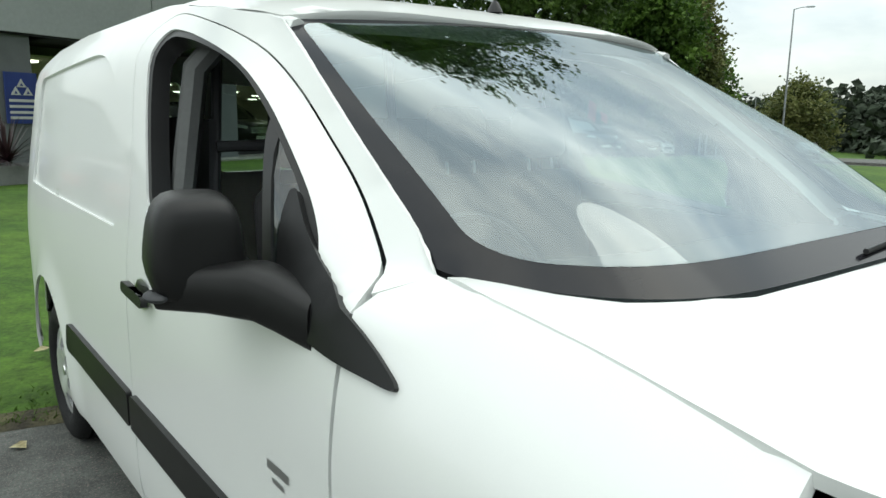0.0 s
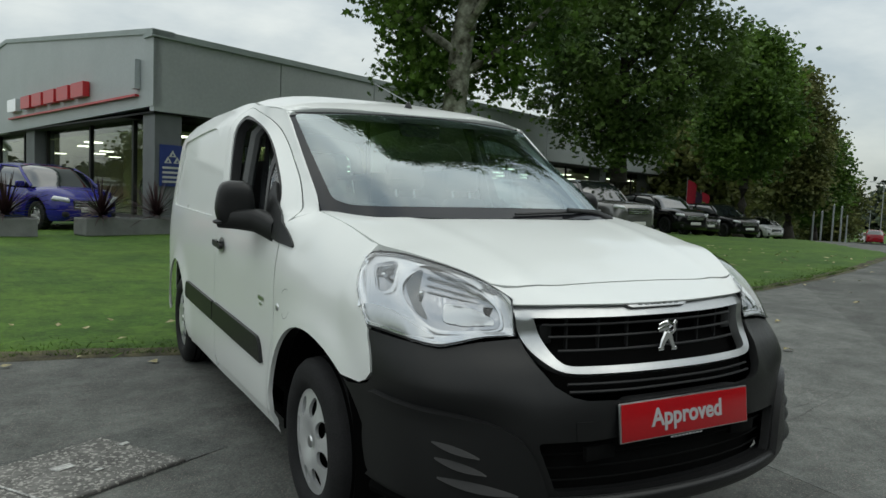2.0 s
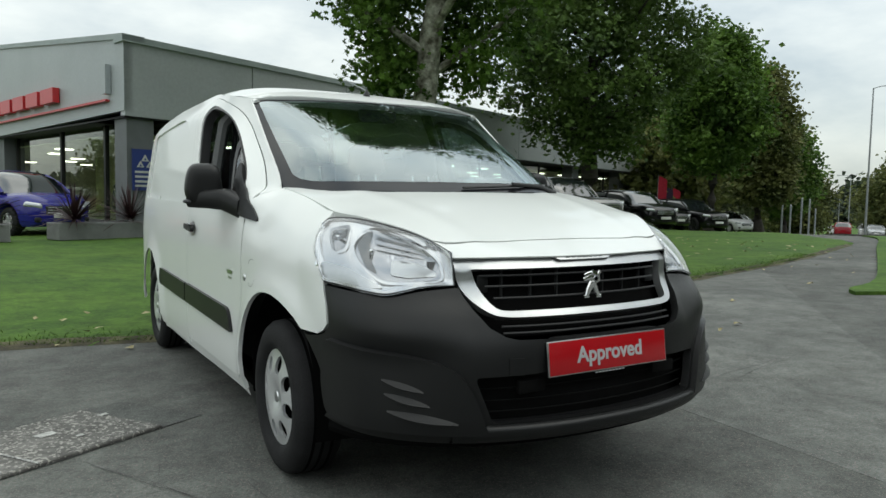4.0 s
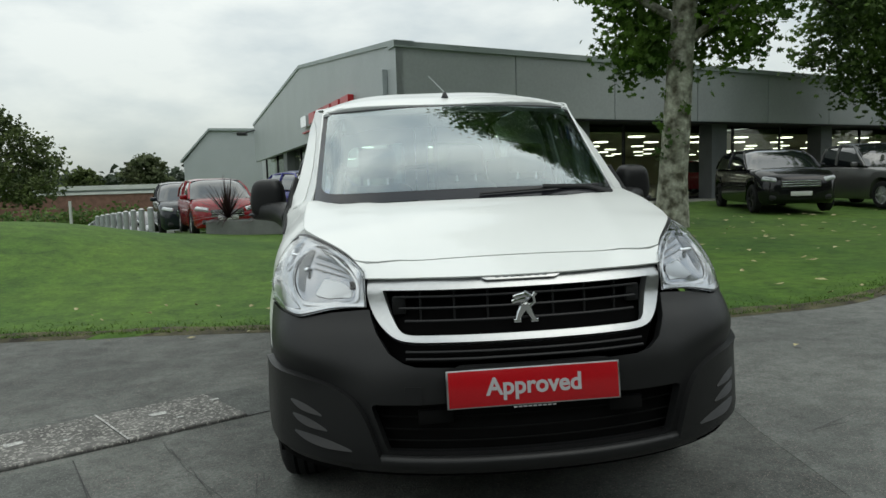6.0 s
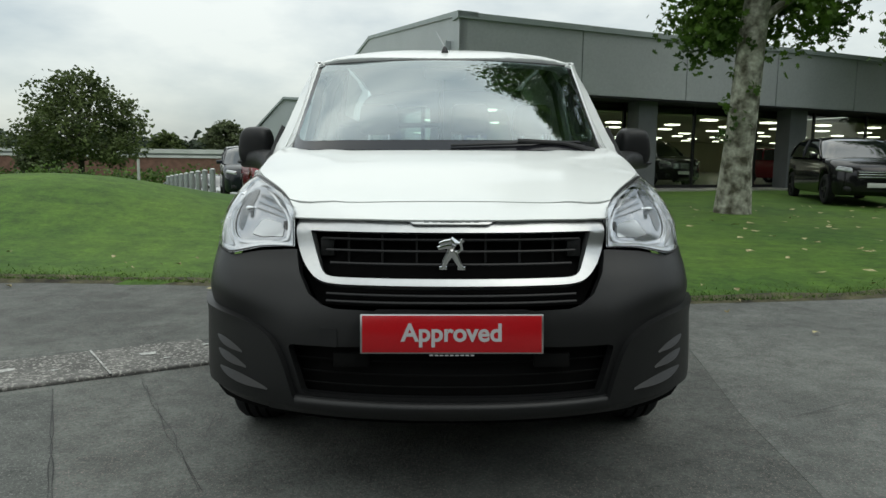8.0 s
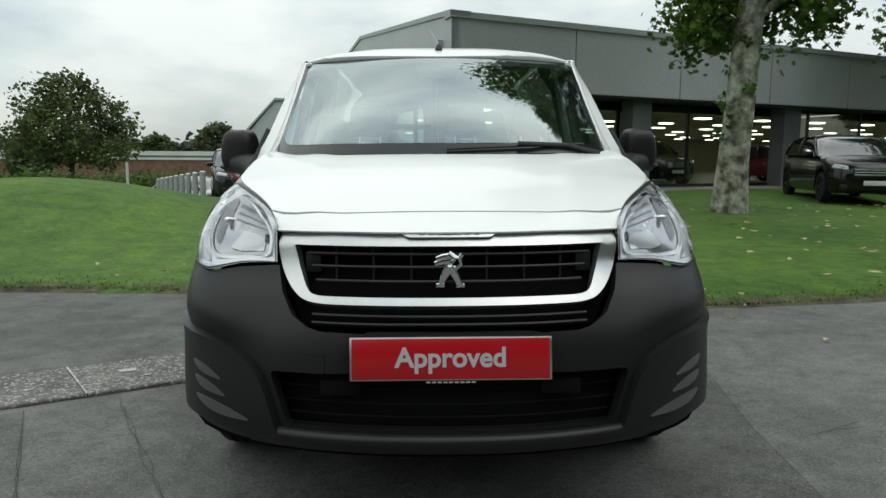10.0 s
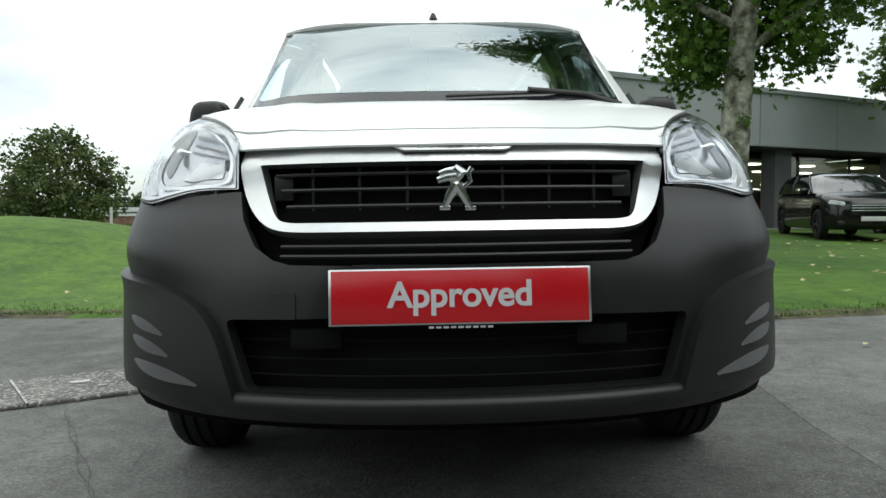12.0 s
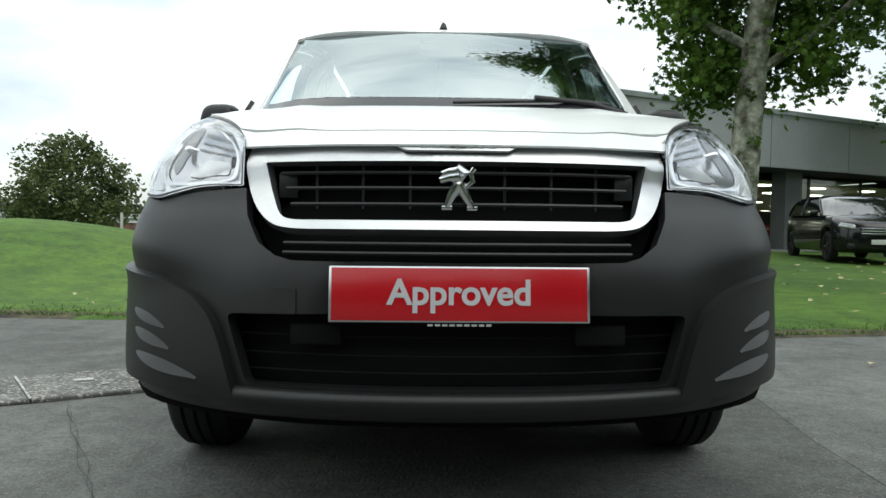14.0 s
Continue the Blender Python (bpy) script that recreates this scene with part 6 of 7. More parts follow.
def make_car(style, m, coat, label, group="parked cars"):
    Lc, W, H, hb, hn, ws0, ws1, re0, te = CAR_LINES[style]
    car = thing("car", m, label, "car", group)
    wr = 0.33 if style in ("hatch", "saloon") else 0.37
    wy = (0.80, Lc - 0.80 if style != "pickup" else Lc - 1.15)
    hw = W / 2
    deck = 1.12 if style == "pickup" else hb + 0.06
    TOP = [(0.0, hn - 0.10), (0.06, hn - 0.01), (0.20, hn + 0.09), (ws0 * 0.6, hb - 0.02), (ws0, hb), (re0, hb + 0.05), (te, deck), (Lc - 0.05, deck - 0.03), (Lc, deck - 0.25)]
    WID = [(0.0, hw * 0.56), (0.05, hw * 0.70), (0.14, hw * 0.82), (0.30, hw * 0.92), (0.60, hw * 0.985), (1.2, hw), (Lc - 0.9, hw), (Lc - 0.25, hw * 0.95), (Lc, hw * 0.82)]
    bm = bmesh.new()
    rings = []
    ny = 56
    for i in range(ny + 1):
        y = Lc * (i / ny) ** 1.15
        w, top = smooth_at(WID, y), smooth_at(TOP, y)
        bot = 0.24 + 0.10 * (1 - min(1, i / 3, (ny - i) / 3))
        for c in wy:
            d = abs(y - c)
            if d < wr + 0.07:
                bot = max(bot, wr + math.sqrt(max(0, (wr + 0.07) ** 2 - d * d)))
        bot = min(bot, top - 0.12)
        sec = [(0, bot), (w * 0.93, bot), (w, bot + (top - bot) * 0.12), (w * 1.0, bot + (top - bot) * 0.55), (w * 0.97, top - 0.08), (w * 0.88, top - 0.015), (w * 0.5, top + 0.02), (0, top + 0.03)]
        rings.append([bm.verts.new((x, y, z)) for x, z in sec] + [bm.verts.new((-x, y, z)) for x, z in sec[-2:0:-1]])
    n = len(rings[0])
    for a, b in zip(rings, rings[1:]):
        for k in range(n):
            bm.faces.new((a[k], a[(k + 1) % n], b[(k + 1) % n], b[k]))
    bm.faces.new(rings[0])
    bm.faces.new(rings[-1][::-1])
    part("body", bm, coat, car, angle=50)
    # cabin: a glass house under a painted roof
    ROOF = [(ws0, hb), (ws1, H - 0.05), ((ws1 + re0) / 2, H), (re0, H - 0.06), (te, deck)]
    bm = bmesh.new()
    rings = []
    for y in [ws0 + (te - ws0) * i / 22 for i in range(23)]:
        z1 = smooth_at(ROOF, y)
        z0 = min(z1 - 0.005, smooth_at(TOP, y) - 0.01)
        w = smooth_at(WID, y) * 0.95
        rise = (z1 - z0) / max(0.3, H - hb)
        wt = w * (1 - 0.20 * rise)
        rings.append([bm.verts.new((x, y, z)) for x, z in ((w, z0), ((w + wt) / 2 + 0.02, (z0 + z1) / 2), (wt, z1 - 0.06 * rise), (wt * 0.6, z1), (-wt * 0.6, z1), (-wt, z1 - 0.06 * rise), (-(w + wt) / 2 - 0.02, (z0 + z1) / 2), (-w, z0))])
    for a, b in zip(rings, rings[1:]):
        for k in range(7):
            bm.faces.new((a[k], a[k + 1], b[k + 1], b[k]))
    part("glasshouse", bm, M_CARGLASS, car, "dark car windows", angle=60)
    bm = bmesh.new()
    rr = []
    for y in [ws1 + 0.06 + (re0 - ws1 - 0.12) * i / 10 for i in range(11)]:
        z1 = smooth_at(ROOF, y) + 0.012
        wt = smooth_at(WID, y) * 0.95 * 0.82
        rr.append([bm.verts.new((x, y, z)) for x, z in ((wt + 0.012, z1 - 0.08), (wt, z1 - 0.04), (wt * 0.6, z1), (-wt * 0.6, z1), (-wt, z1 - 0.04), (-wt - 0.012, z1 - 0.08))])
    for a, b in zip(rr, rr[1:]):
        for k in range(5):
            bm.faces.new((a[k], a[k + 1], b[k + 1], b[k]))
    part("roof", bm, coat, car, angle=60)
    for sx in (1, -1):
        for y0, y1 in ((ws0 + 0.05, ws1 + 0.03), ((ws1 + re0) / 2 - 0.05, (ws1 + re0) / 2 + 0.0), (te - 0.12, re0 - 0.02)):
            bm = bmesh.new()
            w0, w1 = smooth_at(WID, y0) * 0.95, smooth_at(WID, y1) * 0.95 * 0.81
            za = smooth_at(TOP, y0) + 0.0
            tube(bm, [(sx * w0, y0, za), (sx * ((w0 + w1) / 2 + 0.035), (y0 + y1) / 2, (za + H) / 2 - 0.02), (sx * w1, y1, smooth_at(ROOF, y1) - 0.05)], 0.035, 8)
            part("pillar", bm, coat, car)
        bm = bmesh.new()
        box(bm, (0.20, 0.10, 0.13), (sx * (hw + 0.06), ws0 + 0.35, hb + 0.06), 0.035)
        part("door_mirror", bm, coat, car)
        bm = bmesh.new()
        box(bm, (0.40, 0.14, 0.11), (sx * hw * 0.72, 0.155, hn - 0.01), 0.035, Matrix.Rotation(sx * radians(34), 3, "Z") @ Matrix.Rotation(sx * radians(-9), 3, "Y"), 0.82, 3)
        part("headlamp", bm, M_LAMP, car)
        for yy in ((ws1 + re0) / 2 - 0.02,):
            bm = bmesh.new()
            box(bm, (0.012, 0.15, 0.03), (sx * (hw + 0.008), yy - 0.15, hb - 0.12), 0.004)
            part("door_handle", bm, coat, car)
    bm = bmesh.new()
    box(bm, (hw * 0.98, 0.08, 0.20), (0, 0.02, hn - 0.13), 0.03)
    gr = part("grille", bm, M_BLACK, car)
    for k in range(3):
        bm = bmesh.new()
        box(bm, (hw * 0.92, 0.012, 0.020), (0, -0.022, hn - 0.19 + 0.06 * k), 0.004)
        part("grille_bar", bm, M_CHROME, gr)
    bm = bmesh.new()
    box(bm, (hw * 1.5, 0.10, 0.13), (0, 0.06, 0.40), 0.04)
    part("lower_intake", bm, M_BLACK, car)
    bm = bmesh.new()
    box(bm, (0.52, 0.012, 0.11), (0, -0.045, 0.50), 0.003)
    part("number_plate", bm, M_PLATE, car, "blank white plate")
    for c in wy:
        for sx in (1, -1):
            w = new("wheel")
            w.parent = car
            w.matrix_local = pose(sx * (hw - 0.01), c, wr, 0, 0, 180 if sx > 0 else 0)
            bm = bmesh.new()
            spin(bm, [(0.05, wr * 0.6), (0.0, wr * 0.68), (0.0, wr * 0.9), (0.03, wr), (0.19, wr), (0.21, wr * 0.6)], 28)
            part("tyre", bm, M_RUBBER, w)
            bm = bmesh.new()
            spin(bm, [(0.07, wr * 0.66), (0.085, 0.001)], 24)
            for k in range(5):
                a = k * math.tau / 5
                box(bm, (0.03, 0.06, wr * 0.6), (0.035, wr * 0.33 * math.cos(a), wr * 0.33 * math.sin(a)), 0.008, Matrix.Rotation(a - math.pi / 2, 3, "X"))
            spin(bm, [(0.01, wr * 0.70), (0.03, wr * 0.62)], 24)
            part("alloy_rim", bm, M_BLACK if coat is P_BLACK else M_CAP, w)
    return car


M_CARGLASS = mat("dark_car_glass", (0.010, 0.013, 0.014), 0.05, var=0.05, spec=0.8, coat=1.0)
M_LAMP = mat("car_lamp", (0.55, 0.57, 0.58), 0.12, metal=0.5, var=0.1)
M_PLATE = mat("plate_white", (0.6, 0.6, 0.58), 0.5, var=0.03)


def car_at(style, x, y, head, coat, label, z=None):
    """The car's middle on the ground; head: the compass way of its nose, degrees from +y towards +x."""
    Lc = CAR_LINES[style][0]
    h = radians(head)
    nose_way = Vector((math.sin(h), math.cos(h), 0))
    o = Vector((x, y, lawn(x, y) if z is None else z)) + nose_way * Lc / 2
    return make_car(style, Matrix.Translation(o) @ Matrix.Rotation(math.pi - h, 4, "Z"), coat, label)


car_at("sport_hatch", 11.3, 17.2, 194, P_BLACK, "glossy black hatchback parked at the lawn's edge")
car_at("pickup", 14.6, 17.6, 181, P_GREY, "grey pickup with a double cab parked by the lawn")
car_at("suv", 22.0, 21.3, 187, P_BLACK, "tall black off-roader parked by the lawn")
car_at("saloon", 25.4, 23.4, 187, P_BLACK, "black saloon parked in the row")
car_at("suv", 28.8, 23.9, 188, P_BLACK, "black SUV parked in the row")
car_at("hatch", 43.0, 32.2, 192, P_WHITE, "white hatchback parked in the row")
car_at("hatch", 49.5, 36.4, 192, P_SILVER, "silver hatchback parked in the row")
car_at("hatch", -1.55, 18.5, 152, P_BLUE, "bright blue hatchback parked by the showroom")
car_at("hatch", -4.35, 18.9, 161, P_RED, "red hatchback parked behind the planter")
car_at("suv", -5.9, 22.3, 163, P_NAVY, "dark SUV parked behind the posts")
car_at("saloon", -9.3, 29.2, 120, P_SILVER, "silver car behind the fence")
for q, (s, t) in enumerate(((3.4, 4.2), (9.2, 4.0), (11.6, 7.5), (17.0, 4.2), (22.5, 4.4))):
    o = bld(s, t, 0)
    car_at(("hatch", "suv", "saloon", "hatch", "suv")[q], o.x, o.y, 150 + 12 * (q % 3), (P_BLACK, P_BLACK, P_NAVY, P_RED, P_GREY)[q], "car on show inside the glazed showroom", FLOOR_Z)


# ---- small things outdoors ----
def flat_piece(name, pts, z, material, thick=0.0, parent=None):
    bm = bmesh.new()
    prism(bm, pts, -max(thick, 0.004), lambda u, v, w: Vector((u, v, z + fall(u, v) + w)))
    return part(name, bm, material, parent, smooth=False)


# concrete channel slabs let into the asphalt
SA, SB = Vector((-1.478, 2.318)), Vector((-1.159, 1.849))
SD = Vector((-0.88, -0.47)).normalized()
M_MARK = stony("worn_white_marking", (0.26, 0.26, 0.25), (0.42, 0.42, 0.40), (0.55, 0.55, 0.53), 3.0, 60.0, 0.5)
strip = thing("concrete_strip", Matrix(), "weathered concrete slabs let into the asphalt", "paving")
at = 0.0
for k, w in enumerate((0.62, 0.60, 0.95, 0.92, 0.90, 0.95, 0.9)):
    a, b = SA + SD * at, SB + SD * at
    c, d = SB + SD * (at + w - 0.012), SA + SD * (at + w - 0.012)
    bm = bmesh.new()
    lean = 0.003 * ((k % 3) - 1)
    prism(bm, [a, b, c, d], -0.05, lambda u, v, ww: Vector((u, v, 0.020 + fall(u, v) + lean * 0.4 + ww)))
    bmesh.ops.bevel(bm, geom=[e for e in bm.edges if min(q.co.z - fall(q.co.x, q.co.y) for q in e.verts) > 0], offset=0.006, segments=1, affect="EDGES")
    part("slab", bm, M_CONC, strip, smooth=False)
    if k:
        flat_piece("joint_line", [a + SD * -0.011, b + SD * -0.011, b + SD * 0.000, a + SD * 0.000], 0.0225, M_MARK, parent=strip)
    at += w
for mx, my, w in ((-2.276, 1.619, 0.075), (-1.659, 1.949, 0.075), (-1.39, 2.16, 0.04), (-2.02, 1.62, 0.03), (-1.52, 1.86, 0.03), (-2.9, 1.25, 0.07)):
    m0 = Vector((mx, my))
    n0 = Vector((-SD.y, SD.x))
    flat_piece("paint_mark", [m0 - SD * w * 0.6 - n0 * w * 0.35, m0 + SD * w * 0.6 - n0 * w * 0.4, m0 + SD * w * 0.5 + n0 * w * 0.4, m0 - SD * w * 0.55 + n0 * w * 0.35], 0.0245, M_MARK, parent=strip)

# joints, cracks and a patched trench in the asphalt
M_TAR = mat("tar_joint", (0.036, 0.036, 0.036), 0.8, var=0.3, scale=8, fine=60)
M_PATCH = stony("newer_asphalt_patch", (0.065, 0.069, 0.065), (0.107, 0.112, 0.104), (0.24, 0.235, 0.23))


def ribbon(name, pts, width, z, material, wob=0.02, seed=0.0):
    line = dense(flowing(pts, 6) + [pts[-1]], 0.06)[:-1]
    bm = bmesh.new()
    rows = []
    for i, q in enumerate(line):
        q = Vector(q)
        w = Vector(line[min(i + 1, len(line) - 1)]) - Vector(line[max(i - 1, 0)])
        if w.length < 1e-6:
            continue
        n = Vector((-w.y, w.x)).normalized()
        q = q + n * wob * noise.noise((q.x * 4, q.y * 4, seed))
        hw = width * (0.30 + 0.6 * abs(noise.noise((q.x * 6, q.y * 6, seed + 4))))
        rows.append((bm.verts.new((*(q + n * hw), z + fall(*q))), bm.verts.new((*(q - n * hw), z + fall(*q)))))
    for a, b in zip(rows, rows[1:]):
        bm.faces.new((a[0], b[0], b[1], a[1]))
    ob = part(name, bm, material, pavement, smooth=False)
    return ob


n0 = Vector((-SD.y, SD.x))
flat_piece("asphalt_patch", [SA - n0 * 0.01 + SD * -0.25, SB + n0 * 0.0 + SD * -0.25, SB + SD * 7 + n0 * -0.10, SA + SD * 7 - n0 * 0.75], 0.003, M_PATCH, parent=pavement)
for k, pts in enumerate(([(-1.53, 1.52), (-1.30, 1.09), (-1.16, 0.83), (-0.98, 0.50), (-0.83, 0.22)], [(-1.50, 1.02), (-1.38, 1.03), (-1.28, 1.04)], [(-1.27, 1.34), (-1.28, 1.27), (-1.29, 1.21)], [(-0.96, 0.78), (-0.97, 0.87), (-0.98, 0.97)], [(-1.36, 0.79), (-1.30, 0.785), (-1.22, 0.765)], [(-4.4, 2.6), (-3.0, 3.0), (-1.5, 3.3), (-0.9, 3.2)], [(1.5, 0.9), (2.1, 1.15), (3.2, 1.3)])):
    ribbon("crack", pts, 0.0026, 0.0044, M_TAR, 0.03, k * 3.1)
flat_piece("asphalt_patch", [(-1.90, 1.36), (-1.30, 0.16), (-0.95, -0.55), (-0.4, -1.7), (-6.0, -4.5), (-7.0, -1.2)], 0.0015, M_PATCH, parent=pavement)
# paler asphalt colour over the ground on the +x side
M_PATH = stony("pale_asphalt", (0.100, 0.106, 0.100), (0.170, 0.178, 0.165), (0.28, 0.23, 0.22))
flat_piece("asphalt_patch", [(0.9, -5.0), (1.15, -1.2), (1.35, 1.0), (1.75, 3.42), (3.7, 3.66), (4.9, 4.27), (6.8, 4.97), (8.7, 5.52), (11.6, 6.5), (13.0, 5.6), (9.0, 0.0), (6.0, -5.0)], 0.0015, M_PATH, parent=pavement)
ribbon("patch_seam", [(-1.90, 1.36), (-1.30, 0.16), (-0.95, -0.55), (-0.4, -1.7)], 0.004, 0.0042, M_TAR, 0.012, 21.0)
ribbon("tar_joint", [SB + SD * -0.12, SB + SD * 2, SB + SD * 6], 0.008, 0.0045, M_TAR, 0.01, 9)

# grass blades along the near lawn, fallen leaves
rng = np.random.default_rng(5)
n = 16000
bx = rng.uniform(-9.5, 13.0, n)
depth = rng.exponential(0.16, n)
by = np.array([edge_y(x) for x in bx]) + 0.02 + depth
keep = depth < 0.8
bx, by = bx[keep], by[keep]
bz = np.array([lawn(x, y) for x, y in zip(bx, by)]) - 0.005
n = len(bx)
ang, hgt = rng.uniform(0, math.tau, n), rng.uniform(0.012, 0.034, n) * (1 + 0.6 * (rng.uniform(0, 1, n) > 0.9))
wid = rng.uniform(0.003, 0.006, n) * (1 + depth[keep] * 0.12)
leanx, leany = rng.normal(0, 0.025, n), rng.normal(0, 0.025, n)
c, s = np.cos(ang) * wid, np.sin(ang) * wid
verts = np.stack([np.stack([bx - c, by - s, bz], 1), np.stack([bx + c, by + s, bz], 1), np.stack([bx + leanx, by + leany, bz + hgt], 1)], 1).reshape(-1, 3)
blades = raw("grass_blades", verts.tolist(), np.arange(n * 3).reshape(-1, 3).tolist(), M_BLADE)
tagged(blades, "short green grass blades on the lawn", "grass", kind="stuff")


def litter(name, count, xr, dr, size, seed):
    rg = np.random.default_rng(seed)
    vs, fs = [], []
    for k in range(count):
        x = rg.uniform(*xr)
        y = edge_y(x) + rg.uniform(*dr)
        z = lawn(x, y) + 0.045 if y > edge_y(x) + 0.05 else 0.006 + fall(x, y)
        a, r = rg.uniform(0, math.tau), size * rg.uniform(0.5, 1.2)
        i = len(vs)
        for j in range(5):
            rr = r * (1.0 if j % 2 == 0 else 0.62)
            vs.append((x + rr * math.cos(a + j * math.tau / 5), y + rr * 0.8 * math.sin(a + j * math.tau / 5), z + rg.uniform(0, 0.03)))
        fs.append(tuple(range(i, i + 5)))
    return tagged(raw(name, vs, fs, M_FALLEN), "pale fallen leaves scattered on the lawn", "leaves", kind="stuff")


litter("fallen_leaves", 150, (3.5, 16.0), (0.3, 9.0), 0.075, 3)
litter("fallen_leaves", 60, (-9.0, 3.0), (-0.4, 1.2), 0.04, 4)
litter("fallen_leaves", 26, (2.0, 14.0), (-1.6, 0.3), 0.05, 6)

# earth worn bare along the lawn's edge
bm = bmesh.new()
rows = []
for i in range(161):
    x = -11 + 0.18 * i
    e = edge_y(x) + 0.02 + 0.05 * noise.noise((x * 2.3, 0.5, 0.0))
    w = 0.14 + 0.09 * noise.noise((x * 1.6, 7.0, 0.0))
    rows.append((bm.verts.new((x, e - 0.05, 0.002 + fall(x, e))), bm.verts.new((x, e + w * 0.4, 0.026 + fall(x, e))), bm.verts.new((x, e + w, lawn(x, e + w) + 0.012))))
for a, b in zip(rows, rows[1:]):
    for j in range(2):
        bm.faces.new((a[j], b[j], b[j + 1], a[j + 1]))
tagged(part("lawn_edge", bm, M_EARTH), "bare brown earth along the lawn's edge", "earth", kind="structure")

# verge and road
RW = Vector((0.872, 0.489))
RN = Vector((0.489, -0.872))
verge = flat_piece("verge", flowing([(6.95, 2.95), (7.3, 3.22), (8.6, 3.60), (12.0, 5.35), (17.0, 8.0), (22.2, 10.7), (24.6, 12.5), (25.3, 12.4), (24.8, 9.5), (22.0, 5.0), (19.0, 2.0), (13.0, 1.6), (8.0, 2.45)], 4), 0.045, M_GRASS, 0.12)
tagged(verge, "strip of grass between footpath and road", "verge", kind="structure")
BEND = [(-46, 4, -40), (-20, 18, -14), (0, 27.5, 3.2), (10, 33.5, 11.4), (22, 43, 19.4), (42, 60, 30.4), (80, 92.5, 50.6), (150, 152, 87.6), (240, 230, 134)]


def road_at(d, off):
    """A point of the road: d along its middle, off to the side away from the lawn."""
    c = [Vector((smooth_at([(q[0], q[1]) for q in BEND], d + e), smooth_at([(q[0], q[2]) for q in BEND], d + e))) for e in (0.0, 0.5)]
    way = (c[1] - c[0]).normalized()
    return c[0] + Vector((way.y, -way.x)) * off


def road_strip(name, d0, d1, step, off0, off1, z, material, parent=None, side=0.0):
    bm = bmesh.new()
    n = max(1, int((d1 - d0) / step))
    rows = []
    for k in range(n + 1):
        d = d0 + (d1 - d0) * k / n
        row = []
        for off in (off0, off0 * 0.5 + off1 * 0.5, off1):
            q = road_at(d, off)
            row.append(Vector((q.x, q.y, z + fall(q.x, q.y))))
        if side:
            row = [row[0] - Vector((0, 0, side))] + row + [row[-1] - Vector((0, 0, side))]
        rows.append([bm.verts.new(v) for v in row])
    for p, q in zip(rows, rows[1:]):
        for j in range(len(p) - 1):
            bm.faces.new((p[j], p[j + 1], q[j + 1], q[j]))
    return part(name, bm, material, parent, smooth=False)


road = road_strip("road", -46, 240, 1.5, -3.7, 3.7, 0.012, M_PATCH, side=0.06)
tagged(road, "grey asphalt road that falls away into the distance", "road", kind="structure")
for k in range(26):
    road_strip("lane_mark", -8 + k * 7, -5 + k * 7, 1.0, -0.05, 0.05, 0.022, M_ROOFW, road)
kerb = thing("kerb", Matrix(), "pale concrete kerb along the road", "kerb", kind="structure")
for k in range(110):
    road_strip("kerb_stone", 2 + k * 0.92, 2.91 + k * 0.92, 0.91, -3.84, -3.71, 0.10, M_CONC, kerb, 0.12)


# planters with spiky cordylines
def make_planter(x0, x1, y, head=0.0):
    o = Vector(((x0 + x1) / 2, y, lawn((x0 + x1) / 2, y)))
    t = thing("planter", Matrix.Translation(o) @ Matrix.Rotation(head, 4, "Z"), "low grey stone planter beside the parked cars", "planter", "planters")
    bm = bmesh.new()
    w = x1 - x0
    box(bm, (w, 0.6, 0.36), (0, 0, 0.16), 0.02, taper=1.0)
    top = max(bm.faces, key=lambda f: f.calc_center_median().z + f.calc_area() * 0.01)
    r = bmesh.ops.inset_region(bm, faces=[top], thickness=0.05)
    for q in top.verts:
        q.co.z -= 0.06
    part("trough", bm, M_PLANTER, t, smooth=False)
    bm = bmesh.new()
    box(bm, (w - 0.12, 0.46, 0.04), (0, 0, 0.27))
    part("soil", bm, M_EARTH, t, smooth=False)
    return t, o


def make_cordyline(at, size, seed):
    rg = random.Random(seed)
    t = thing("cordyline", Matrix.Translation(at), "spiky dark red cordyline growing in a planter", "plant", "cordylines")
    for k in range(110):
        a, el = rg.uniform(0, math.tau), rg.uniform(-0.05, 1.5)
        ln, w = size * rg.uniform(0.7, 1.05), 0.026 * rg.uniform(0.8, 1.2)
        way = Vector((math.cos(a) * math.cos(el), math.sin(a) * math.cos(el), math.sin(el)))
        side = way.cross(Vector((0, 0, 1))).normalized() * w
        bm = bmesh.new()
        pts = []
        for j in range(4):
            f = j / 3
            c = way * ln * f + Vector((0, 0, 0.12 - 0.22 * ln * f * f * math.cos(el)))
            pts.append((bm.verts.new(c - side * (1 - f * 0.9)), bm.verts.new(c + side * (1 - f * 0.9) + Vector((0, 0, 0.006)))))
        for p, q in zip(pts, pts[1:]):
            bm.faces.new((p[0], p[1], q[1], q[0]))
        part("leaf", bm, M_CORDY, t)
    return t


for x0, x1, y, head in ((-3.75, -1.7, 14.6, 0.06), (-1.0, 1.2, 15.4, 0.35)):
    t, o = make_planter(x0, x1, y, head)
    for f in (-0.28, 0.24):
        make_cordyline(o + Vector(((x1 - x0) * f, (x1 - x0) * f * math.tan(head), 0.27)), 0.95, int(x0 * 10 + f * 100))

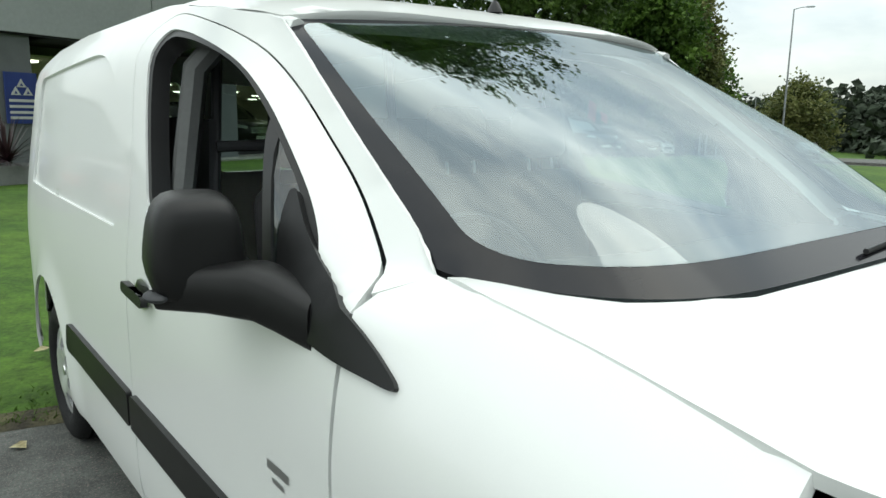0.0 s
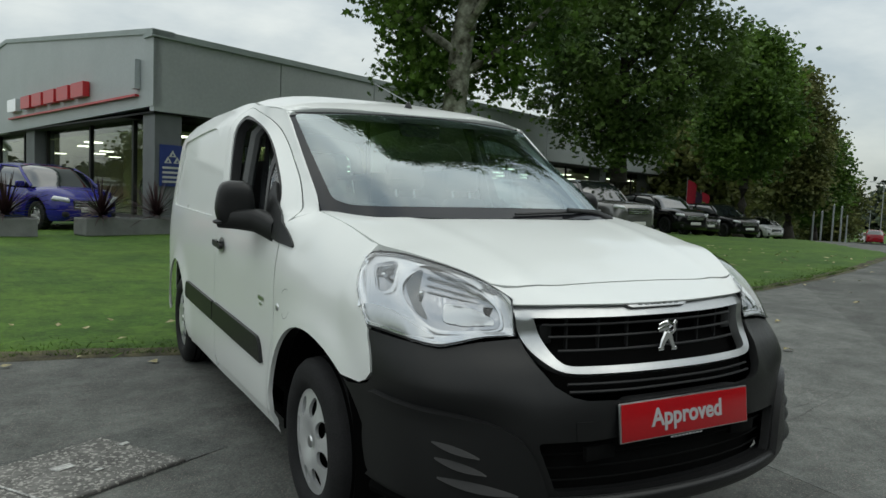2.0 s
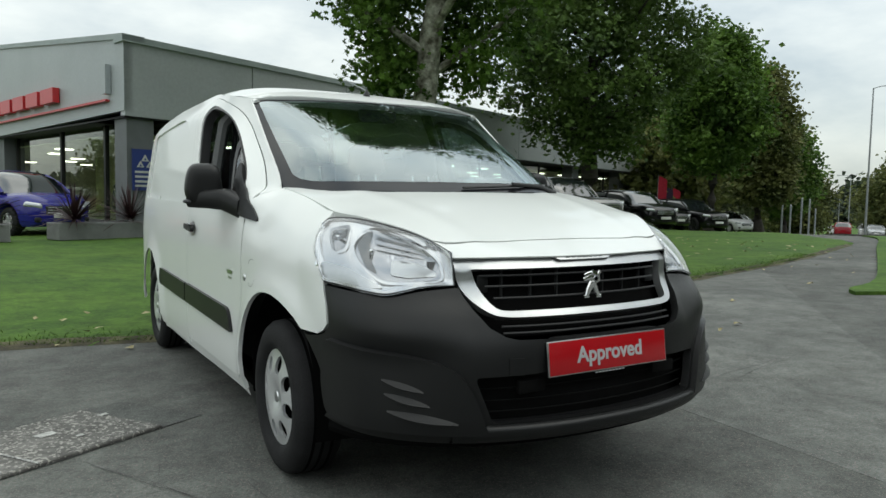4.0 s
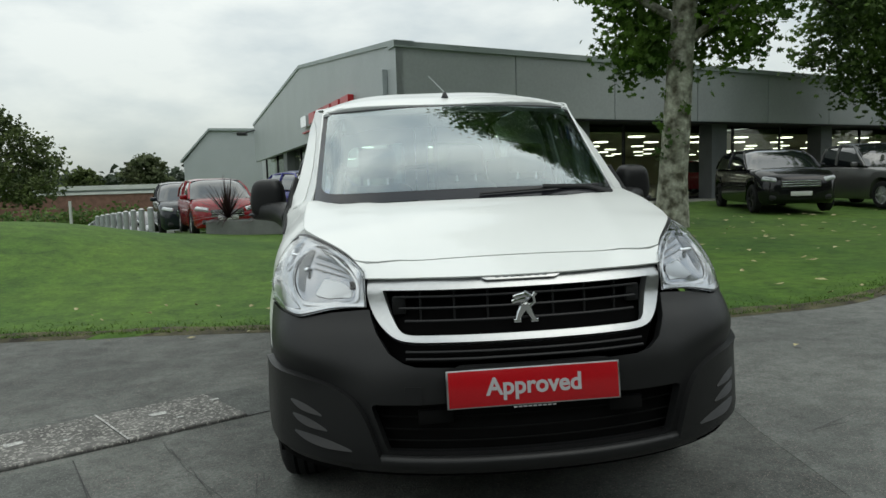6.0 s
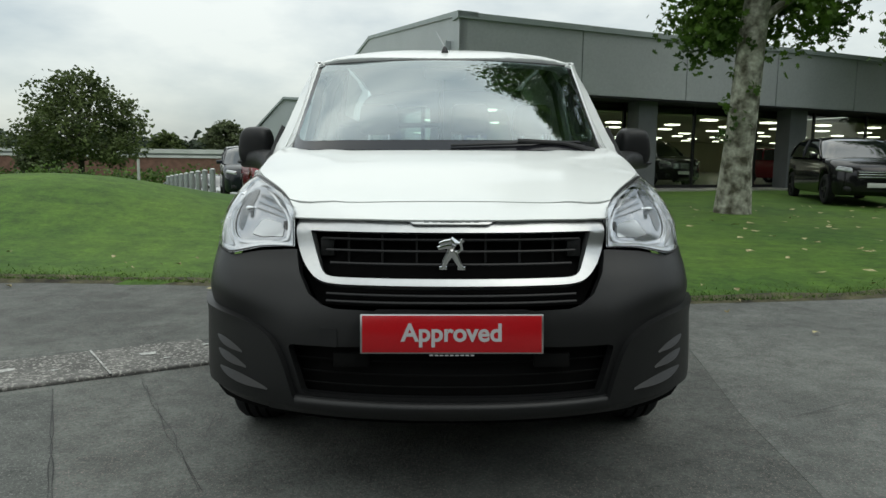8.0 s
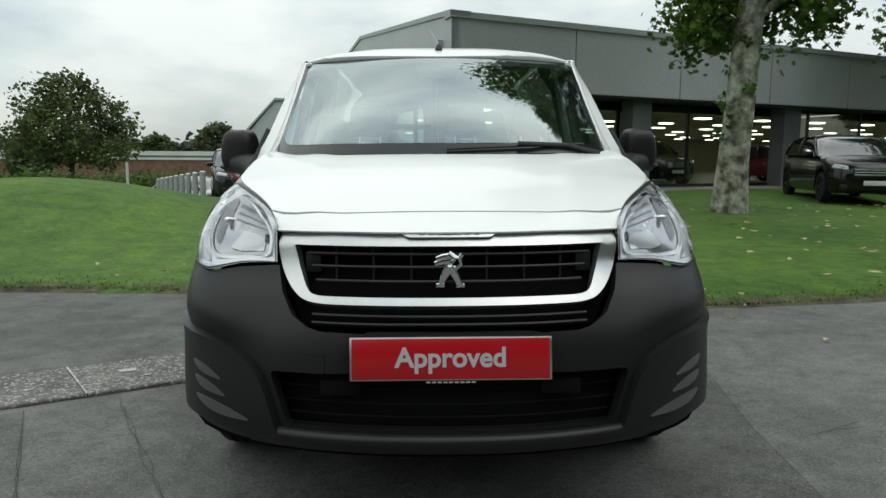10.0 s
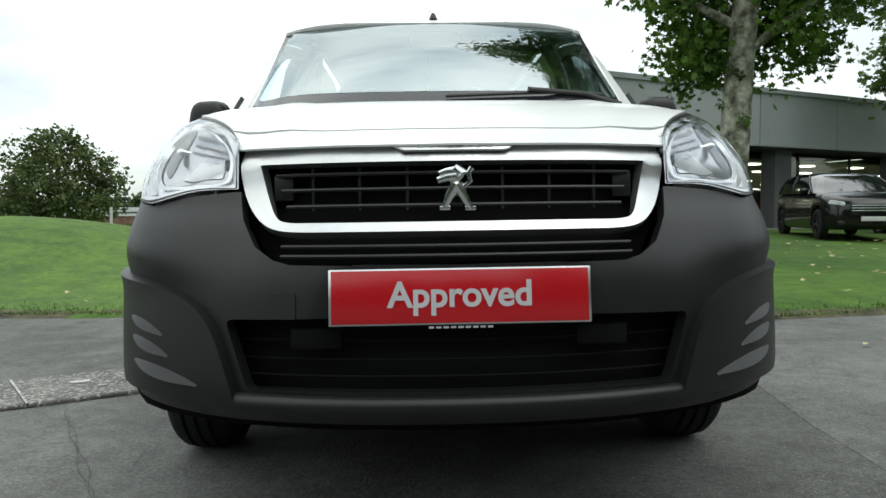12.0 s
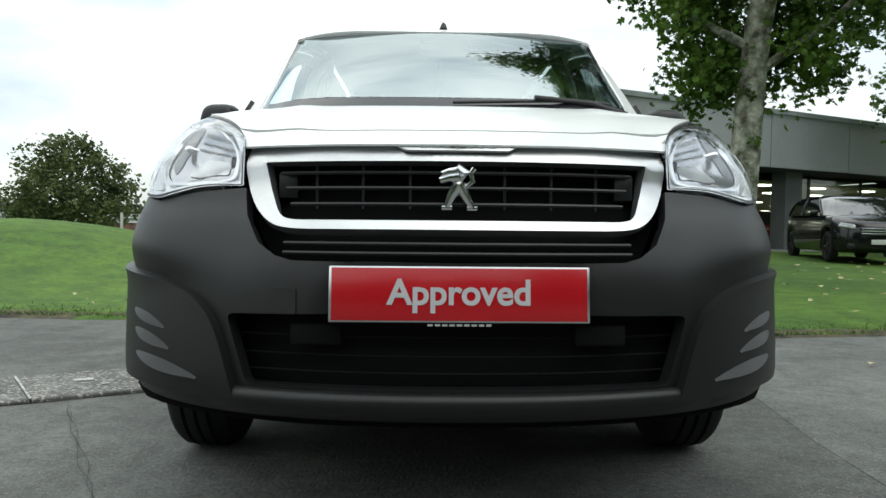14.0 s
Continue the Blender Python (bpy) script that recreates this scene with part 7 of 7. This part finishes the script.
# steel posts along the car park's edge
for k in range(9):
    x, y = -5.5 - 0.50 * k, 16.6 + 1.03 * k
    t = thing("bollard", Matrix.Translation((x, y, lawn(x, y) - 0.03)), "short galvanised steel post by the lawn", "post", "car park posts")
    bm = bmesh.new()
    cyl(bm, 0.075, 0.075, (0, 0, 0), (0, 0, 0.72), 12)
    part("shaft", bm, M_POST, t)
    bm = bmesh.new()
    cyl(bm, 0.075, 0.03, (0, 0, 0.72), (0, 0, 0.75), 12)
    part("cap", bm, M_ROOFW, t)
t = thing("marker_post", Matrix.Translation((-7.6, 17.2, lawn(-7.6, 17.2))), "thin white marker post on the lawn", "post")
bm = bmesh.new()
cyl(bm, 0.035, 0.035, (0, 0, 0), (0, 0, 0.95), 10)
part("shaft", bm, M_ROOFW, t)


# street lamps
def make_lamp(x, y, h, reach):
    t = thing("street_lamp", Matrix.Translation((x, y, descent(x, y) - 0.05)), "tall grey steel street lamp beside the road", "street lamp", "street lamps")
    bm = bmesh.new()
    tube(bm, [(0, 0, 0), (0, 0, h * 0.5), (0, 0, h)], [0.075, 0.06, 0.045], 10)
    part("pole", bm, M_POST, t)
    bm = bmesh.new()
    way = RN * reach
    tube(bm, [(0, 0, h - 0.02), (way.x * 0.5, way.y * 0.5, h + 0.10), (way.x, way.y, h + 0.12)], 0.03, 8)
    part("arm", bm, M_POST, t)
    bm = bmesh.new()
    box(bm, (0.5, 0.2, 0.1), (way.x * 1.1, way.y * 1.1, h + 0.12), 0.03, Matrix.Rotation(math.atan2(way.y, way.x), 3, "Z"))
    part("lantern", bm, M_CLAD, t)


for x, y, h, r in ((48.3, 25.2, 10.1, 0.9), (88.5, 49.0, 7.6, -1.2), (140, 80, 8, 0.9)):
    make_lamp(x, y, h, r)

# feather flags by the far forecourt
M_FLAG, M_FLAGD = mat("red_flag_cloth", (0.50, 0.02, 0.05), 0.8, var=0.1), mat("dark_flag_cloth", (0.05, 0.03, 0.07), 0.8, var=0.1)
for k, (x, y, mm) in enumerate(((31.0, 27.9, M_FLAG), (32.9, 29.1, M_FLAGD), (33.9, 29.4, M_FLAG))):
    t = thing("feather_flag", Matrix.Translation((x, y, lawn(x, y))), "upright red feather flag on a thin pole" if mm is M_FLAG else "upright dark feather flag on a thin pole", "flag", "forecourt flags")
    bm = bmesh.new()
    cyl(bm, 0.02, 0.015, (0, 0, 0), (0, 0, 3.2 - 0.5 * (k > 0)), 8)
    part("pole", bm, M_POST, t)
    bm = bmesh.new()
    h = 3.1 - 0.5 * (k > 0)
    prism(bm, rounded([(0, 0.9), (0.50, 0.85), (0.50, h - 0.2), (0.05, h)], [0.02, 0.05, 0.15, 0.05], 4), 0.012, lambda u, v, w: Vector((u * 0.8, -u * 0.6 + w + 0.05 * math.sin(v * 2), v)))
    part("cloth", bm, mm, t)

# cars far down the road, sign posts on its near side
for style, d, off, coat, label in (("hatch", 63, -1.8, P_RED, "red hatchback on the far road"), ("saloon", 44, 1.7, P_BLACK, "black saloon on the far road"), ("hatch", 92, -1.8, P_WHITE, "white hatchback on the far road"), ("big_suv", 84, 1.8, P_WHITE, "white van-like car on the far road"), ("saloon", 70, 1.8, P_SILVER, "silver saloon on the far road")):
    q = road_at(d, off)
    car_at(style, q.x, q.y, 59.0 if off < 0 else 239.0, coat, label, 0.012 + fall(q.x, q.y))
for x, y, h in ((53.2, 33.9, 2.4), (53.9, 33.4, 3.0), (54.5, 33.1, 2.9), (66.5, 39.9, 2.6), (49.5, 32.2, 2.2)):
    t = thing("sign_post", Matrix.Translation((x, y, lawn(x, y) - 0.05)), "thin grey steel post beside the road", "post", "roadside posts")
    bm = bmesh.new()
    cyl(bm, 0.07, 0.07, (0, 0, 0), (0, 0, h), 8)
    part("shaft", bm, M_POST, t)
    bm = bmesh.new()
    cyl(bm, 0.075, 0.03, (0, 0, h), (0, 0, h + 0.04), 8)
    part("cap", bm, M_ROOFW, t)

# hedge at the foot of the works, wooded skyline
rg = np.random.default_rng(8)
spots = np.stack([rg.uniform(-34, -8.5, 420), rg.uniform(40, 42, 420), rg.uniform(-1.7, -0.15, 420)], 1)
v, f = leaf_cloud(rg, spots.tolist(), 26, 0.45, 0.22)
tagged(raw("hedge", v, f, M_LEAFD), "dark clipped hedge below the brick works", "hedge", kind="stuff")
for nm, x0, y0, x1, y1, h in (("far_woods", -420, 330, -40, 420, 9), ("far_woods", 60, 420, 420, 210, 20), ("far_woods", 230, 40, 420, 230, 22), ("far_woods", -420, -120, -330, 330, 14), ("far_woods", -300, -260, 420, -220, 16)):
    cnt = 900
    fr = rg.uniform(0, 1, cnt)
    spots = np.stack([x0 + (x1 - x0) * fr + rg.normal(0, 8, cnt), y0 + (y1 - y0) * fr + rg.normal(0, 8, cnt), rg.uniform(0, 1, cnt) * h * (0.7 + 0.3 * np.sin(fr * 40)) + descent(x0, y0)], 1)
    v, f = leaf_cloud(rg, spots.tolist(), 16, 3.2, 3.4)
    tagged(raw(nm, v, f, M_HILL), "hazy dark woods along the skyline", "woods", kind="stuff")
